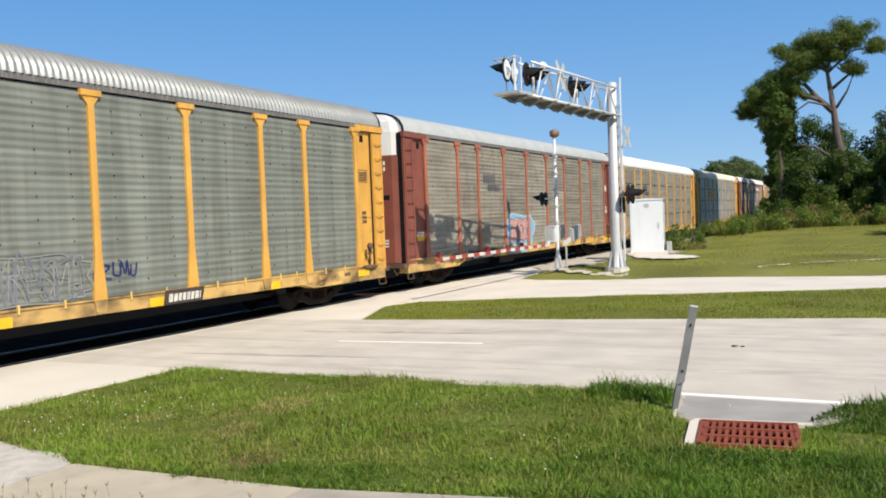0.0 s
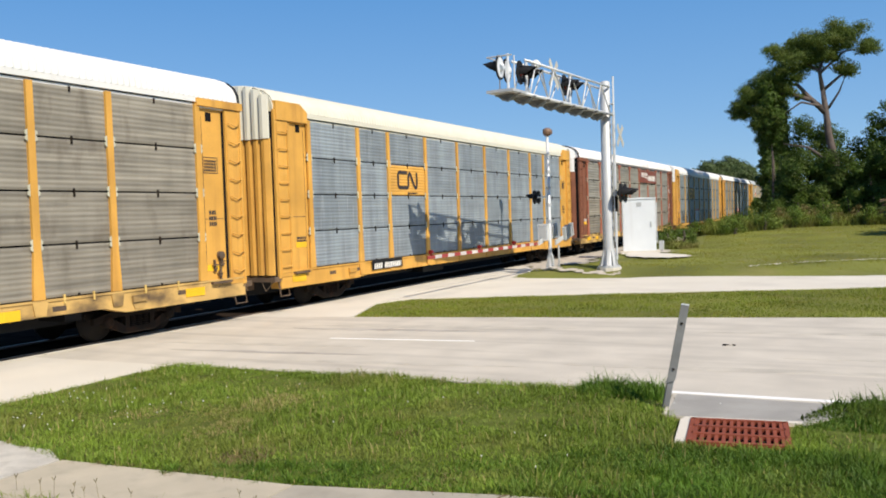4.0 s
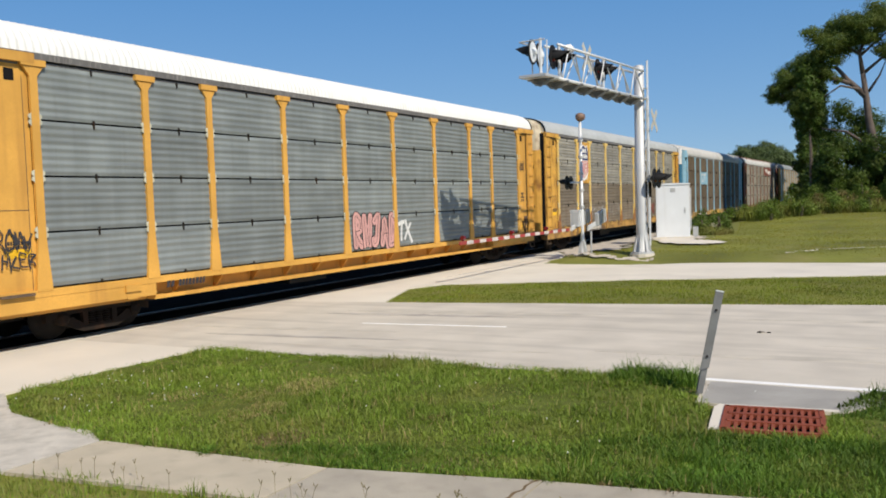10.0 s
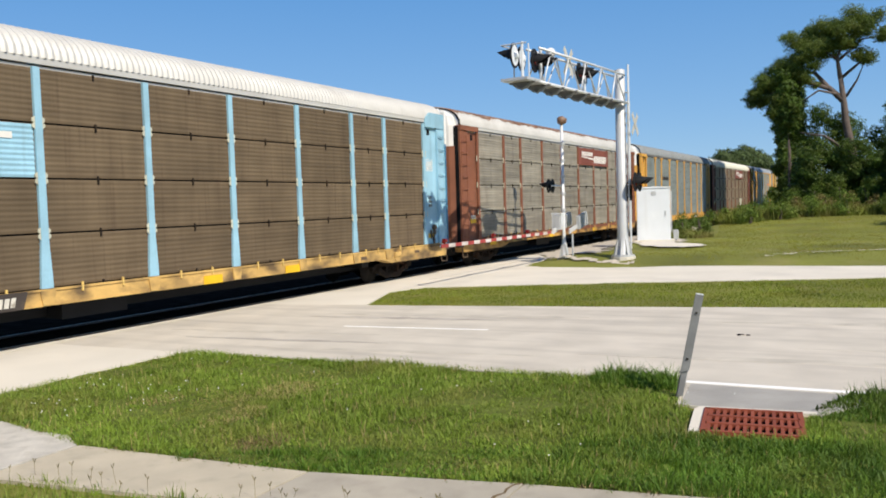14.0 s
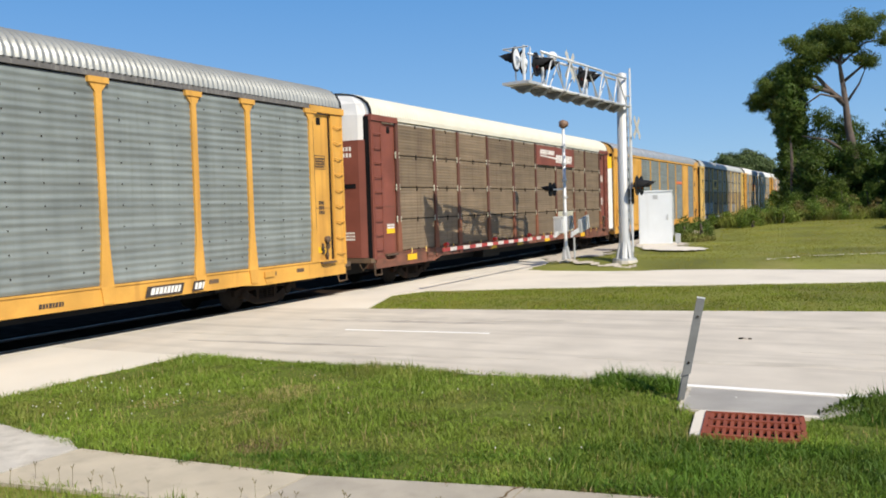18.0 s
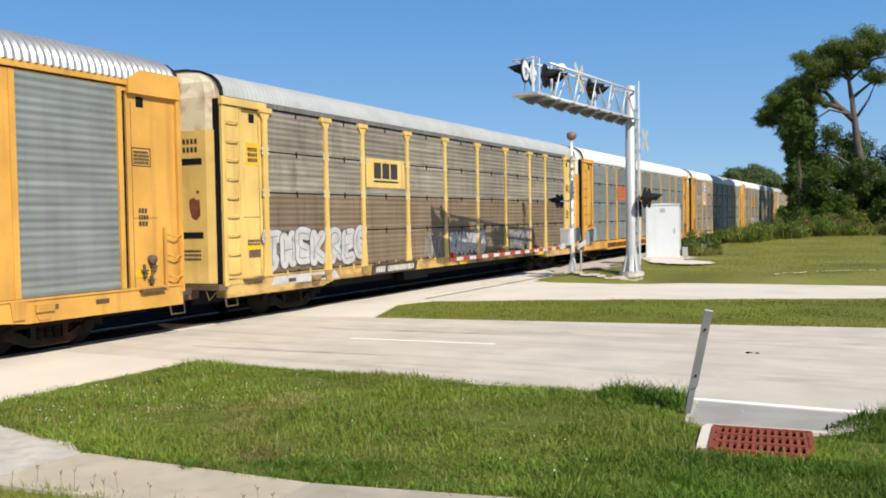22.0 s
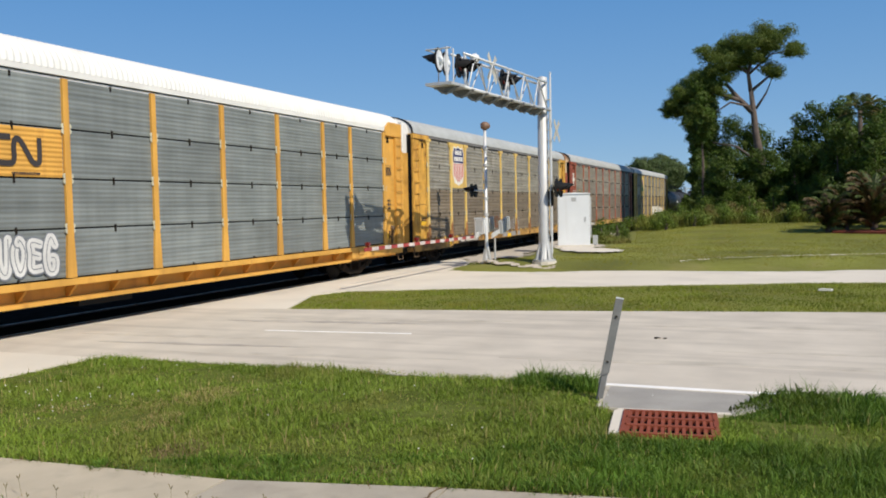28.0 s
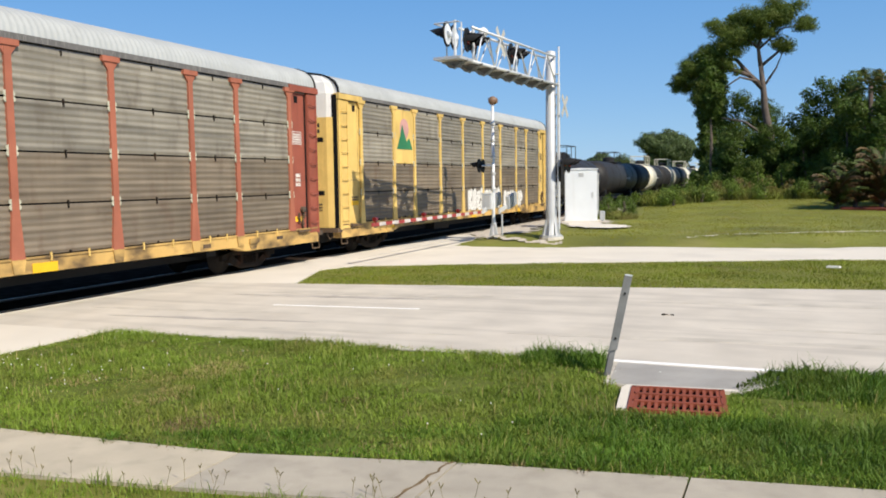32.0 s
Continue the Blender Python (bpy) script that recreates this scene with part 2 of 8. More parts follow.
RUST = (0.16, 0.07, 0.03)
GRIME = (0.07, 0.06, 0.05)
DOWN = (1.6, 1.6, 0.12)
M = dict(
    yellow=mat("yellow_paint", (0.62, 0.33, 0.065), 0.55, stain=(0.25, 0.11, 0.03), amount=0.55, stretch=DOWN, scale=0.9),
    pale_yellow=mat("faded_yellow_paint", (0.68, 0.47, 0.145), 0.6, stain=(0.30, 0.16, 0.06), amount=0.6, stretch=DOWN, scale=0.9),
    rusty_yellow=mat("rusty_yellow_paint", (0.60, 0.33, 0.06), 0.65, stain=(0.17, 0.06, 0.015), amount=0.75, level=0.5, stretch=(1.2, 1.2, 0.6), scale=1.6),
    old_sill=mat("grimy_yellow_sill", (0.58, 0.37, 0.12), 0.65, stain=(0.09, 0.06, 0.035), amount=0.9, level=0.43, stretch=(1, 0.8, 1.5), scale=0.8),
    brown_sill=mat("rust_brown_sill", (0.19, 0.075, 0.046), 0.7, stain=(0.06, 0.04, 0.03), amount=0.7, level=0.45, stretch=(1, 0.8, 1.5)),
    rusty_sill=mat("rust_streaked_yellow_sill", (0.46, 0.26, 0.07), 0.7, stain=(0.08, 0.045, 0.025), amount=0.9, level=0.42, stretch=(1, 0.8, 1.5), scale=0.9),
    rust_cream=mat("rust_bitten_cream_paint", (0.66, 0.58, 0.42), 0.65, stain=(0.22, 0.09, 0.035), amount=0.85, level=0.5, scale=1.2),
    post_grey=mat("weathered_grey_plate", (0.19, 0.195, 0.19), 0.6, 0.1, stain=(0.16, 0.15, 0.14), amount=0.5, scale=4),
    red=mat("oxide_red_paint", (0.20, 0.062, 0.042), 0.6, stain=(0.12, 0.04, 0.03), amount=0.5, stretch=DOWN),
    dark_red=mat("dark_red_brown_paint", (0.105, 0.044, 0.031), 0.6, stain=(0.16, 0.05, 0.03), amount=0.5, stretch=DOWN),
    r_steel=mat("bright_galvanised_roof", (0.50, 0.51, 0.50), 0.35, 0.6, var=0.15, stain=(0.35, 0.35, 0.33), amount=0.4, stretch=(1, 6, 0.4)),
    oxide=mat("sunlit_oxide_red_paint", (0.285, 0.078, 0.048), 0.6, stain=(0.15, 0.05, 0.035), amount=0.55, stretch=DOWN),
    rust_red=mat("rusted_red_paint", (0.205, 0.076, 0.040), 0.7, stain=(0.16, 0.06, 0.04), amount=0.7, stretch=DOWN),
    pink_red=mat("faded_red_paint", (0.36, 0.12, 0.07), 0.65, stain=(0.2, 0.08, 0.05), amount=0.5, stretch=DOWN),
    blue=mat("light_blue_paint", (0.27, 0.47, 0.58), 0.55, stain=(0.16, 0.25, 0.3), amount=0.5, stretch=DOWN),
    teal=mat("dark_blue_paint", (0.03, 0.15, 0.25), 0.5, stain=(0.02, 0.06, 0.1), amount=0.5, stretch=DOWN),
    cream=mat("cream_paint", (0.66, 0.56, 0.33), 0.6, stain=(0.3, 0.2, 0.1), amount=0.5, stretch=DOWN),
    white=mat("white_paint", (0.74, 0.73, 0.70), 0.55, stain=(0.45, 0.40, 0.33), amount=0.4, stretch=DOWN, var=0.07),
    p_green=mat("grey_green_siding", (0.186, 0.199, 0.168), 0.5, 0.12, stain=(0.13, 0.12, 0.09), amount=0.6, stretch=(4, 4, 0.25), band=0.3, fine=40, vary=0.05, streak=0.30),
    p_taupe=mat("taupe_siding", (0.275, 0.258, 0.215), 0.55, 0.12, stain=(0.14, 0.11, 0.085), amount=0.65, stretch=(1.2, 1.2, 0.5), band=0.45, fine=40, vary=0.13, streak=0.12),
    p_rust=mat("rust_washed_siding", (0.185, 0.150, 0.108), 0.6, 0.1, stain=(0.11, 0.06, 0.035), amount=0.55, stretch=(1.2, 1.2, 0.5), band=0.4, fine=40, vary=0.13, streak=0.12),
    p_tan=mat("dusty_tan_siding", (0.255, 0.232, 0.185), 0.55, 0.12, stain=(0.12, 0.095, 0.07), amount=0.65, stretch=(1.2, 1.2, 0.5), band=0.45, fine=40, vary=0.13, streak=0.12),
    p_umber=mat("umber_dusted_siding", (0.130, 0.095, 0.058), 0.65, 0.08, stain=(0.08, 0.055, 0.035), amount=0.6, stretch=(4, 4, 0.25), band=0.2, fine=40, spec=0.2, vary=0.13, streak=0.15),
    p_brown=mat("brown_dusted_siding", (0.196, 0.147, 0.095), 0.6, 0.12, stain=(0.10, 0.055, 0.035), amount=0.7, stretch=(4, 4, 0.25), band=0.3, fine=40, vary=0.13, streak=0.12),
    p_blue=mat("blue_grey_siding", (0.239, 0.274, 0.297), 0.45, 0.12, stain=(0.42, 0.45, 0.46), amount=0.5, stretch=(5, 5, 0.5), band=0.25, fine=40, vary=0.13, streak=0.28),
    p_sage=mat("sage_grey_siding", (0.212, 0.238, 0.226), 0.5, 0.1, stain=(0.16, 0.175, 0.155), amount=0.4, stretch=(4, 4, 0.25), band=0.3, fine=40, vary=0.05, streak=0.16),
    p_grey=mat("steel_grey_siding", (0.205, 0.226, 0.218), 0.45, 0.12, stain=(0.17, 0.18, 0.175), amount=0.5, stretch=(4, 4, 0.25), band=0.28, fine=40, vary=0.13, streak=0.14),
    p_light=mat("pale_galvanised_siding", (0.305, 0.292, 0.248), 0.5, 0.12, stain=(0.22, 0.17, 0.13), amount=0.5, stretch=(1.2, 1.2, 0.5), band=0.45, fine=40, vary=0.13, streak=0.12),
    p_pale=mat("replaced_pale_siding", (0.50, 0.49, 0.38), 0.5, 0.05, stain=(0.3, 0.26, 0.18), amount=0.5, stretch=(4, 4, 0.25), fine=40),
    rust_foot=mat("rusted_yellow_paint", (0.36, 0.17, 0.05), 0.75, stain=(0.17, 0.07, 0.03), amount=0.8, level=0.42, scale=3),
    r_white=mat("white_roof", (0.70, 0.70, 0.67), 0.5, var=0.06, stain=(0.5, 0.46, 0.4), amount=0.3, stretch=(1, 1, 0.3)),
    r_rusty=mat("rust_edged_white_roof", (0.72, 0.70, 0.67), 0.55, var=0.08, stain=(0.28, 0.13, 0.08), amount=0.8, level=0.56, scale=0.6),
    r_worn=mat("worn_pale_ribbed_roof", (0.50, 0.49, 0.46), 0.5, 0.1, var=0.1, stain=(0.36, 0.33, 0.29), amount=0.5, scale=0.8),
    r_cream=mat("cream_roof", (0.62, 0.60, 0.50), 0.5, var=0.06, stain=(0.5, 0.44, 0.32), amount=0.3),
    r_grey=mat("galvanised_roof", (0.475, 0.485, 0.46), 0.5, 0.2, var=0.1, stain=(0.3, 0.3, 0.27), amount=0.4),
    r_dull=mat("weathered_ribbed_roof", (0.30, 0.31, 0.295), 0.45, 0.35, var=0.12, stain=(0.28, 0.28, 0.26), amount=0.4),
    rust_hood=mat("rust_eaten_cream_paint", (0.58, 0.44, 0.28), 0.7, stain=(0.27, 0.09, 0.03), amount=0.95, level=0.42, scale=1.6, stretch=(1, 1, 0.5)),
    crest_rust=mat("brown_roof_rust", (0.19, 0.10, 0.065), 0.9, var=0.35, scale=1.5, stain=(0.42, 0.38, 0.34), amount=0.8, level=0.5),
    rust_eaten=mat("eaten_rust", (0.17, 0.05, 0.025), 0.85, var=0.4, scale=6, bump=0.5),
    eave_grey=mat("dark_perforated_eave", (0.13, 0.125, 0.12), 0.7, stain=(0.26, 0.25, 0.23), amount=0.8, stretch=(1, 7, 1), scale=2.0, level=0.5),
    grime_patch=mat("grimed_number_patch", (0.05, 0.040, 0.034), 0.8, stain=(0.14, 0.10, 0.06), amount=0.6, scale=2.5),
    faded_mark=mat("worn_white_lettering", (0.60, 0.57, 0.50), 0.7, stain=(0.2, 0.17, 0.13), amount=0.7, scale=5, level=0.5),
    dark=mat("dark_gap", (0.012, 0.012, 0.013), 0.9, shift=False, spec=0.05),
    steel=mat("dirty_cast_steel", (0.020, 0.016, 0.013), 0.9, 0.0, spec=0.1, stain=(0.09, 0.04, 0.02), amount=0.5),
    wheel=mat("wheel_steel", (0.022, 0.019, 0.017), 0.75, 0.2, spec=0.15),
    grimy=mat("grimy_end_platform", (0.13, 0.085, 0.05), 0.8, stain=(0.05, 0.04, 0.035), amount=0.7, level=0.45),
    black=mat("black_paint", (0.016, 0.016, 0.017), 0.6, spec=0.15),
    tank_black=mat("black_tank_paint", (0.026, 0.025, 0.025), 0.55, spec=0.2, stain=(0.09, 0.08, 0.075), amount=0.4, stretch=DOWN),
    cream_white=mat("yellowed_white_paint", (0.66, 0.62, 0.50), 0.5, stain=(0.35, 0.28, 0.18), amount=0.5, stretch=DOWN),
    mark=mat("white_lettering", (0.72, 0.70, 0.65), 0.6, var=0.08),
    ink=mat("dark_lettering", (0.04, 0.035, 0.035), 0.6),
    navy=mat("navy_shield_paint", (0.02, 0.03, 0.12), 0.5),
    royal=mat("royal_blue_paint", (0.025, 0.06, 0.36), 0.5),
    signred=mat("sign_red", (0.50, 0.045, 0.03), 0.5),
    orange=mat("orange_paint", (0.70, 0.16, 0.05), 0.55),
    green=mat("emblem_green", (0.03, 0.18, 0.08), 0.5),
    sheet=mat("yellow_reflective_sheet", (0.80, 0.46, 0.02), 0.35),
    spray_black=mat("black_spray_paint", (0.03, 0.03, 0.035), 0.7),
    spray_white=mat("white_spray_paint", (0.62, 0.62, 0.60), 0.7),
    spray_faint=mat("faded_white_spray_paint", (0.34, 0.32, 0.28), 0.75),
    spray_pale=mat("chalky_white_spray_paint", (0.47, 0.46, 0.45), 0.75, var=0.2, scale=3, stain=(0.28, 0.27, 0.26), amount=0.6),
    spray_blue=mat("blue_spray_paint", (0.20, 0.38, 0.52), 0.7),
    spray_sky=mat("pale_blue_spray_paint", (0.42, 0.56, 0.64), 0.7),
    spray_pink=mat("pink_spray_paint", (0.55, 0.30, 0.27), 0.7),
    spray_mid=mat("mid_grey_spray_paint", (0.27, 0.265, 0.26), 0.75, var=0.2),
    spray_slate=mat("slate_spray_paint", (0.17, 0.185, 0.21), 0.7),
    spray_grey=mat("grey_spray_paint", (0.10, 0.10, 0.11), 0.7),
    galv=mat("galvanised_steel", (0.50, 0.51, 0.51), 0.55, 0.25, var=0.1, fine=60, bump=0.05),
    alu=mat("bright_aluminium", (0.66, 0.67, 0.67), 0.5, 0.3, var=0.08, fine=60, bump=0.05),
    case=mat("white_case_paint", (0.70, 0.73, 0.75), 0.4, var=0.05, stain=(0.5, 0.48, 0.44), amount=0.3, stretch=DOWN),
    lens=mat("red_lens", (0.16, 0.012, 0.012), 0.2, var=0.05, bump=0),
    tan=mat("weathered_sign_back", (0.44, 0.43, 0.38), 0.6),
    bell=mat("brown_bell_paint", (0.20, 0.12, 0.075), 0.5),
    road=mat("old_pale_asphalt", (0.54, 0.49, 0.41), 0.85, var=0.13, scale=0.9, fine=70, bump=0.3, stain=(0.26, 0.235, 0.20), amount=0.45, stretch=(0.06, 1.2, 1), level=0.52, shift=False),
    apron=mat("bleached_concrete", (0.635, 0.585, 0.495), 0.85, var=0.07, scale=0.5, fine=60, bump=0.2, stain=(0.36, 0.33, 0.29), amount=0.4, stretch=(0.5, 0.5, 1), shift=False),
    walkway=mat("sidewalk_concrete", (0.47, 0.412, 0.31), 0.9, var=0.10, scale=2.0, fine=110, bump=0.3, stain=(0.33, 0.29, 0.22), amount=0.5, level=0.52),
    walkway_rough=mat("rough_bleached_concrete", (0.52, 0.485, 0.42), 0.95, var=0.16, scale=3.0, fine=45, bump=0.8, stain=(0.34, 0.31, 0.26), amount=0.6, level=0.5),
    walkway_grey=mat("grey_sidewalk_concrete", (0.385, 0.345, 0.275), 0.9, var=0.12, scale=2.0, fine=110, bump=0.3, stain=(0.26, 0.23, 0.18), amount=0.5, level=0.5),
    patch=mat("grey_shoulder_asphalt", (0.33, 0.315, 0.285), 0.9, var=0.12, scale=2, fine=90, bump=0.4),
    paint=mat("road_marking_paint", (0.84, 0.83, 0.80), 0.7, var=0.05, stain=(0.5, 0.48, 0.45), amount=0.35, scale=3),
    skid=mat("tyre_worn_asphalt", (0.495, 0.45, 0.375), 0.9, var=0.2, scale=1.5, fine=80, bump=0.3, shift=False),
    rubber=mat("tyre_rubber_on_asphalt", (0.38, 0.345, 0.30), 0.9, var=0.3, scale=1.2, fine=60, bump=0.3, shift=False, stain=(0.47, 0.43, 0.36), amount=0.8, stretch=(0.3, 3, 1), level=0.45),
    litter_soil=mat("leaf_litter_soil", (0.20, 0.14, 0.08), 0.95, var=0.4, scale=5, fine=60, bump=0.7, spec=0.05),
    gate_white=mat("dull_white_gate_paint", (0.56, 0.50, 0.46), 0.6, stain=(0.3, 0.22, 0.2), amount=0.5, scale=3),
    gate_red=mat("dull_red_gate_paint", (0.34, 0.05, 0.045), 0.6, stain=(0.2, 0.06, 0.05), amount=0.5, scale=3),
    # thatch coloured dark to stand for the shade between grass blades
    thatch=mat("shade_darkened_thatch", (0.095, 0.115, 0.026), 0.95, var=0.35, scale=1.5, fine=30, bump=0.6, shift=False, spec=0.05),
    gravel=mat("pale_gravel", (0.47, 0.42, 0.35), 0.95, var=0.25, scale=4, fine=35, bump=0.6, shift=False),
    # base colour holds the wagons' shade, far below the stone's own tone
    ballast=mat("shade_darkened_ballast", (0.03, 0.022, 0.017), 0.95, var=0.35, scale=3, fine=14, bump=0.9, shift=False, spec=0.0),
    tie=mat("creosoted_tie", (0.035, 0.027, 0.021), 0.9, spec=0.05),
    rail=mat("rail_steel", (0.17, 0.12, 0.09), 0.45, 0.6),
    grate=mat("rusted_grate_iron", (0.25, 0.06, 0.028), 0.8, 0.1, stain=(0.14, 0.04, 0.025), amount=0.6),
    ground=mat("turf_ground", (0.155, 0.165, 0.024), 0.95, var=0.35, scale=0.22, fine=5, bump=0.8, stain=(0.26, 0.21, 0.085), amount=0.6, level=0.56, shift=False),
    bark=mat("grey_bark", (0.115, 0.09, 0.075), 0.9, var=0.25, scale=2, fine=14, bump=0.8),
    mulch=mat("red_mulch", (0.20, 0.045, 0.025), 0.95, var=0.3, scale=3, bump=0.8),
)


def leaf(name, col, island=0.35, rough=0.55, trans=0.25, drift=None):
    m = mat(name, col, rough, var=0.35 if drift else 0.25, scale=0.5, fine=3, bump=0, island=island, shift=False, spec=0.25, stain=drift, amount=0.75, level=0.48)
    b = m.node_tree.nodes["Principled BSDF"]
    t = m.node_tree
    tr, mx = t.nodes.new("ShaderNodeBsdfTranslucent"), t.nodes.new("ShaderNodeMixShader")
    src = b.inputs["Base Color"].links[0].from_socket
    t.links.new(src, tr.inputs[0])
    mx.inputs[0].default_value = trans
    t.links.new(b.outputs[0], mx.inputs[1])
    t.links.new(tr.outputs[0], mx.inputs[2])
    t.links.new(mx.outputs[0], t.nodes["Material Output"].inputs[0])
    return m


M["blade"] = leaf("grass_blades", (0.195, 0.28, 0.036), 0.28, trans=0.28, drift=(0.235, 0.245, 0.055))
M["blade_far"] = leaf("mown_grass_blades", (0.262, 0.268, 0.024), 0.25, trans=0.35, drift=(0.33, 0.255, 0.045))
M["blade_isle"] = leaf("island_grass_blades", (0.19, 0.235, 0.026), 0.3, trans=0.3, drift=(0.27, 0.25, 0.045))
M["weed"] = leaf("tall_weeds", (0.16, 0.19, 0.032), 0.45, trans=0.18, drift=(0.21, 0.165, 0.055))
M["lush"] = leaf("lush_dark_grass", (0.10, 0.19, 0.021), 0.28, trans=0.28, drift=(0.15, 0.205, 0.03))
M["straw"] = leaf("dry_grass_stalks", (0.42, 0.34, 0.14), 0.3)
M["dead"] = leaf("dead_brown_thatch", (0.21, 0.145, 0.07), 0.4, trans=0.1, drift=(0.13, 0.12, 0.045))
M["pine"] = leaf("pine_foliage", (0.115, 0.165, 0.030), 0.45, trans=0.35, drift=(0.17, 0.19, 0.035))
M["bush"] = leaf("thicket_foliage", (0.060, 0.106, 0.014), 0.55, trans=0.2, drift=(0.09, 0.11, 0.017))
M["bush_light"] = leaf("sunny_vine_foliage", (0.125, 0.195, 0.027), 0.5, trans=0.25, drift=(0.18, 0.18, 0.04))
M["bush_mid"] = leaf("green_weed_foliage", (0.09, 0.145, 0.022), 0.45, trans=0.2, drift=(0.13, 0.14, 0.03))
M["bush_dry"] = leaf("browning_foliage", (0.17, 0.14, 0.045), 0.4)
M["frond"] = leaf("palm_fronds", (0.06, 0.085, 0.018), 0.4, trans=0.1)
M["frond_dry"] = leaf("browning_palm_fronds", (0.085, 0.055, 0.024), 0.4, trans=0.08, drift=(0.17, 0.12, 0.035))
M["far_tree"] = leaf("far_tree_foliage", (0.075, 0.11, 0.035), 0.4, trans=0.12)
M["flower"] = mat("white_clover_heads", (0.75, 0.74, 0.68), 0.7, bump=0)


# ---- mesh helpers ----
class Geo:
    def __init__(self):
        self.v, self.f = [], []

    def add(self, verts, faces):
        n = len(self.v)
        self.v += [tuple(p) for p in verts]
        self.f += [tuple(i + n for i in q) for q in faces]
        return self

    def box(self, x0, x1, y0, y1, z0, z1):
        v = [(x, y, z) for x in (x0, x1) for y in (y0, y1) for z in (z0, z1)]
        return self.add(v, [(0, 1, 3, 2), (4, 6, 7, 5), (0, 4, 5, 1), (2, 3, 7, 6), (0, 2, 6, 4), (1, 5, 7, 3)])

    def prism(self, poly, a, b, axis=2):
        """A closed outline pushed from a to b along an axis (0: outline in y, z; 2: in x, y)."""
        n = len(poly)
        def at(p, c):
            return (c, p[0], p[1]) if axis == 0 else (p[0], c, p[1]) if axis == 1 else (p[0], p[1], c)
        v = [at(p, a) for p in poly] + [at(p, b) for p in poly]
        return self.add(v, [tuple(range(n - 1, -1, -1)), tuple(range(n, 2 * n))] + [(i, (i + 1) % n, n + (i + 1) % n, n + i) for i in range(n)])

    def tube(self, pts, radii, n=8, caps=True):
        pts = [Vector(p) for p in pts]
        if not hasattr(radii, "__len__"):
            radii = [radii] * len(pts)
        v, f = [], []
        for i, p in enumerate(pts):
            d = (pts[min(i + 1, len(pts) - 1)] - pts[max(i - 1, 0)]).normalized()
            a = d.cross(Vector((0, 0, 1)) if abs(d.z) < 0.9 else Vector((0, 1, 0))).normalized()
            c = d.cross(a)
            for k in range(n):
                w = 2 * math.pi * k / n
                v.append(p + (a * math.cos(w) + c * math.sin(w)) * radii[i])
        for i in range(len(pts) - 1):
            for k in range(n):
                f.append((i * n + k, i * n + (k + 1) % n, (i + 1) * n + (k + 1) % n, (i + 1) * n + k))
        if caps:
            f += [tuple(range(n - 1, -1, -1)), tuple(range((len(pts) - 1) * n, len(pts) * n))]
        return self.add(v, f)

    def mesh(self, name, material, smooth=False):
        me = bpy.data.meshes.new(name)
        me.from_pydata(self.v, [], self.f)
        bm = bmesh.new()
        bm.from_mesh(me)
        bmesh.ops.recalc_face_normals(bm, faces=bm.faces)
        bm.to_mesh(me)
        bm.free()
        me.materials.append(material)
        if smooth:
            for q in me.polygons:
                q.use_smooth = True
        return me


def part(name, g, material, parent=None, label="", at=None, smooth=False):
    """One mesh object, from a Geo or a ready mesh, under a thing or a part."""
    me = g.mesh(name, material, smooth) if isinstance(g, Geo) else g
    ob = new(name, me)
    if parent:
        ob.parent = parent
    if at is not None:
        ob.matrix_basis = at if isinstance(at, Matrix) else Matrix.Translation(at)
    if label:
        ob["label"] = label
    return ob


def thing(name, label, category, at=None, group=""):
    ob = new(name)
    ob.empty_display_size = 0.3
    if at is not None:
        ob.matrix_basis = at if isinstance(at, Matrix) else Matrix.Translation(at)
    return tagged(ob, label, category, group)


CACHE = {}


def cached(key, make):
    if key not in CACHE:
        CACHE[key] = make()
    return CACHE[key]


def raw_mesh(name, verts, quads, tris, material):
    """A big mesh from numpy arrays."""
    me = bpy.data.meshes.new(name)
    nq, nt = len(quads), len(tris)
    me.vertices.add(len(verts))
    me.vertices.foreach_set("co", np.asarray(verts, np.float32).ravel())
    loops = np.concatenate([np.asarray(quads, np.int32).ravel(), np.asarray(tris, np.int32).ravel()])
    me.loops.add(len(loops))
    me.loops.foreach_set("vertex_index", loops)
    me.polygons.add(nq + nt)
    me.polygons.foreach_set("loop_start", np.concatenate([np.arange(nq) * 4, nq * 4 + np.arange(nt) * 3]).astype(np.int32))
    me.update(calc_edges=True)
    me.materials.append(material)
    return me


def smooth01(a):
    a = np.clip(a, 0, 1)
    return a * a * (3 - 2 * a)


def ground_z(x, y):
    rise = smooth01((y - 31.3 - 0.17 * np.maximum(x + 9, 0)) / 1.7) * smooth01((x + 12.8) / 1.5)
    return -0.03 + 0.33 * rise + 0.55 * smooth01((y - 46) / 24) * smooth01((x + 13.0) / 9)


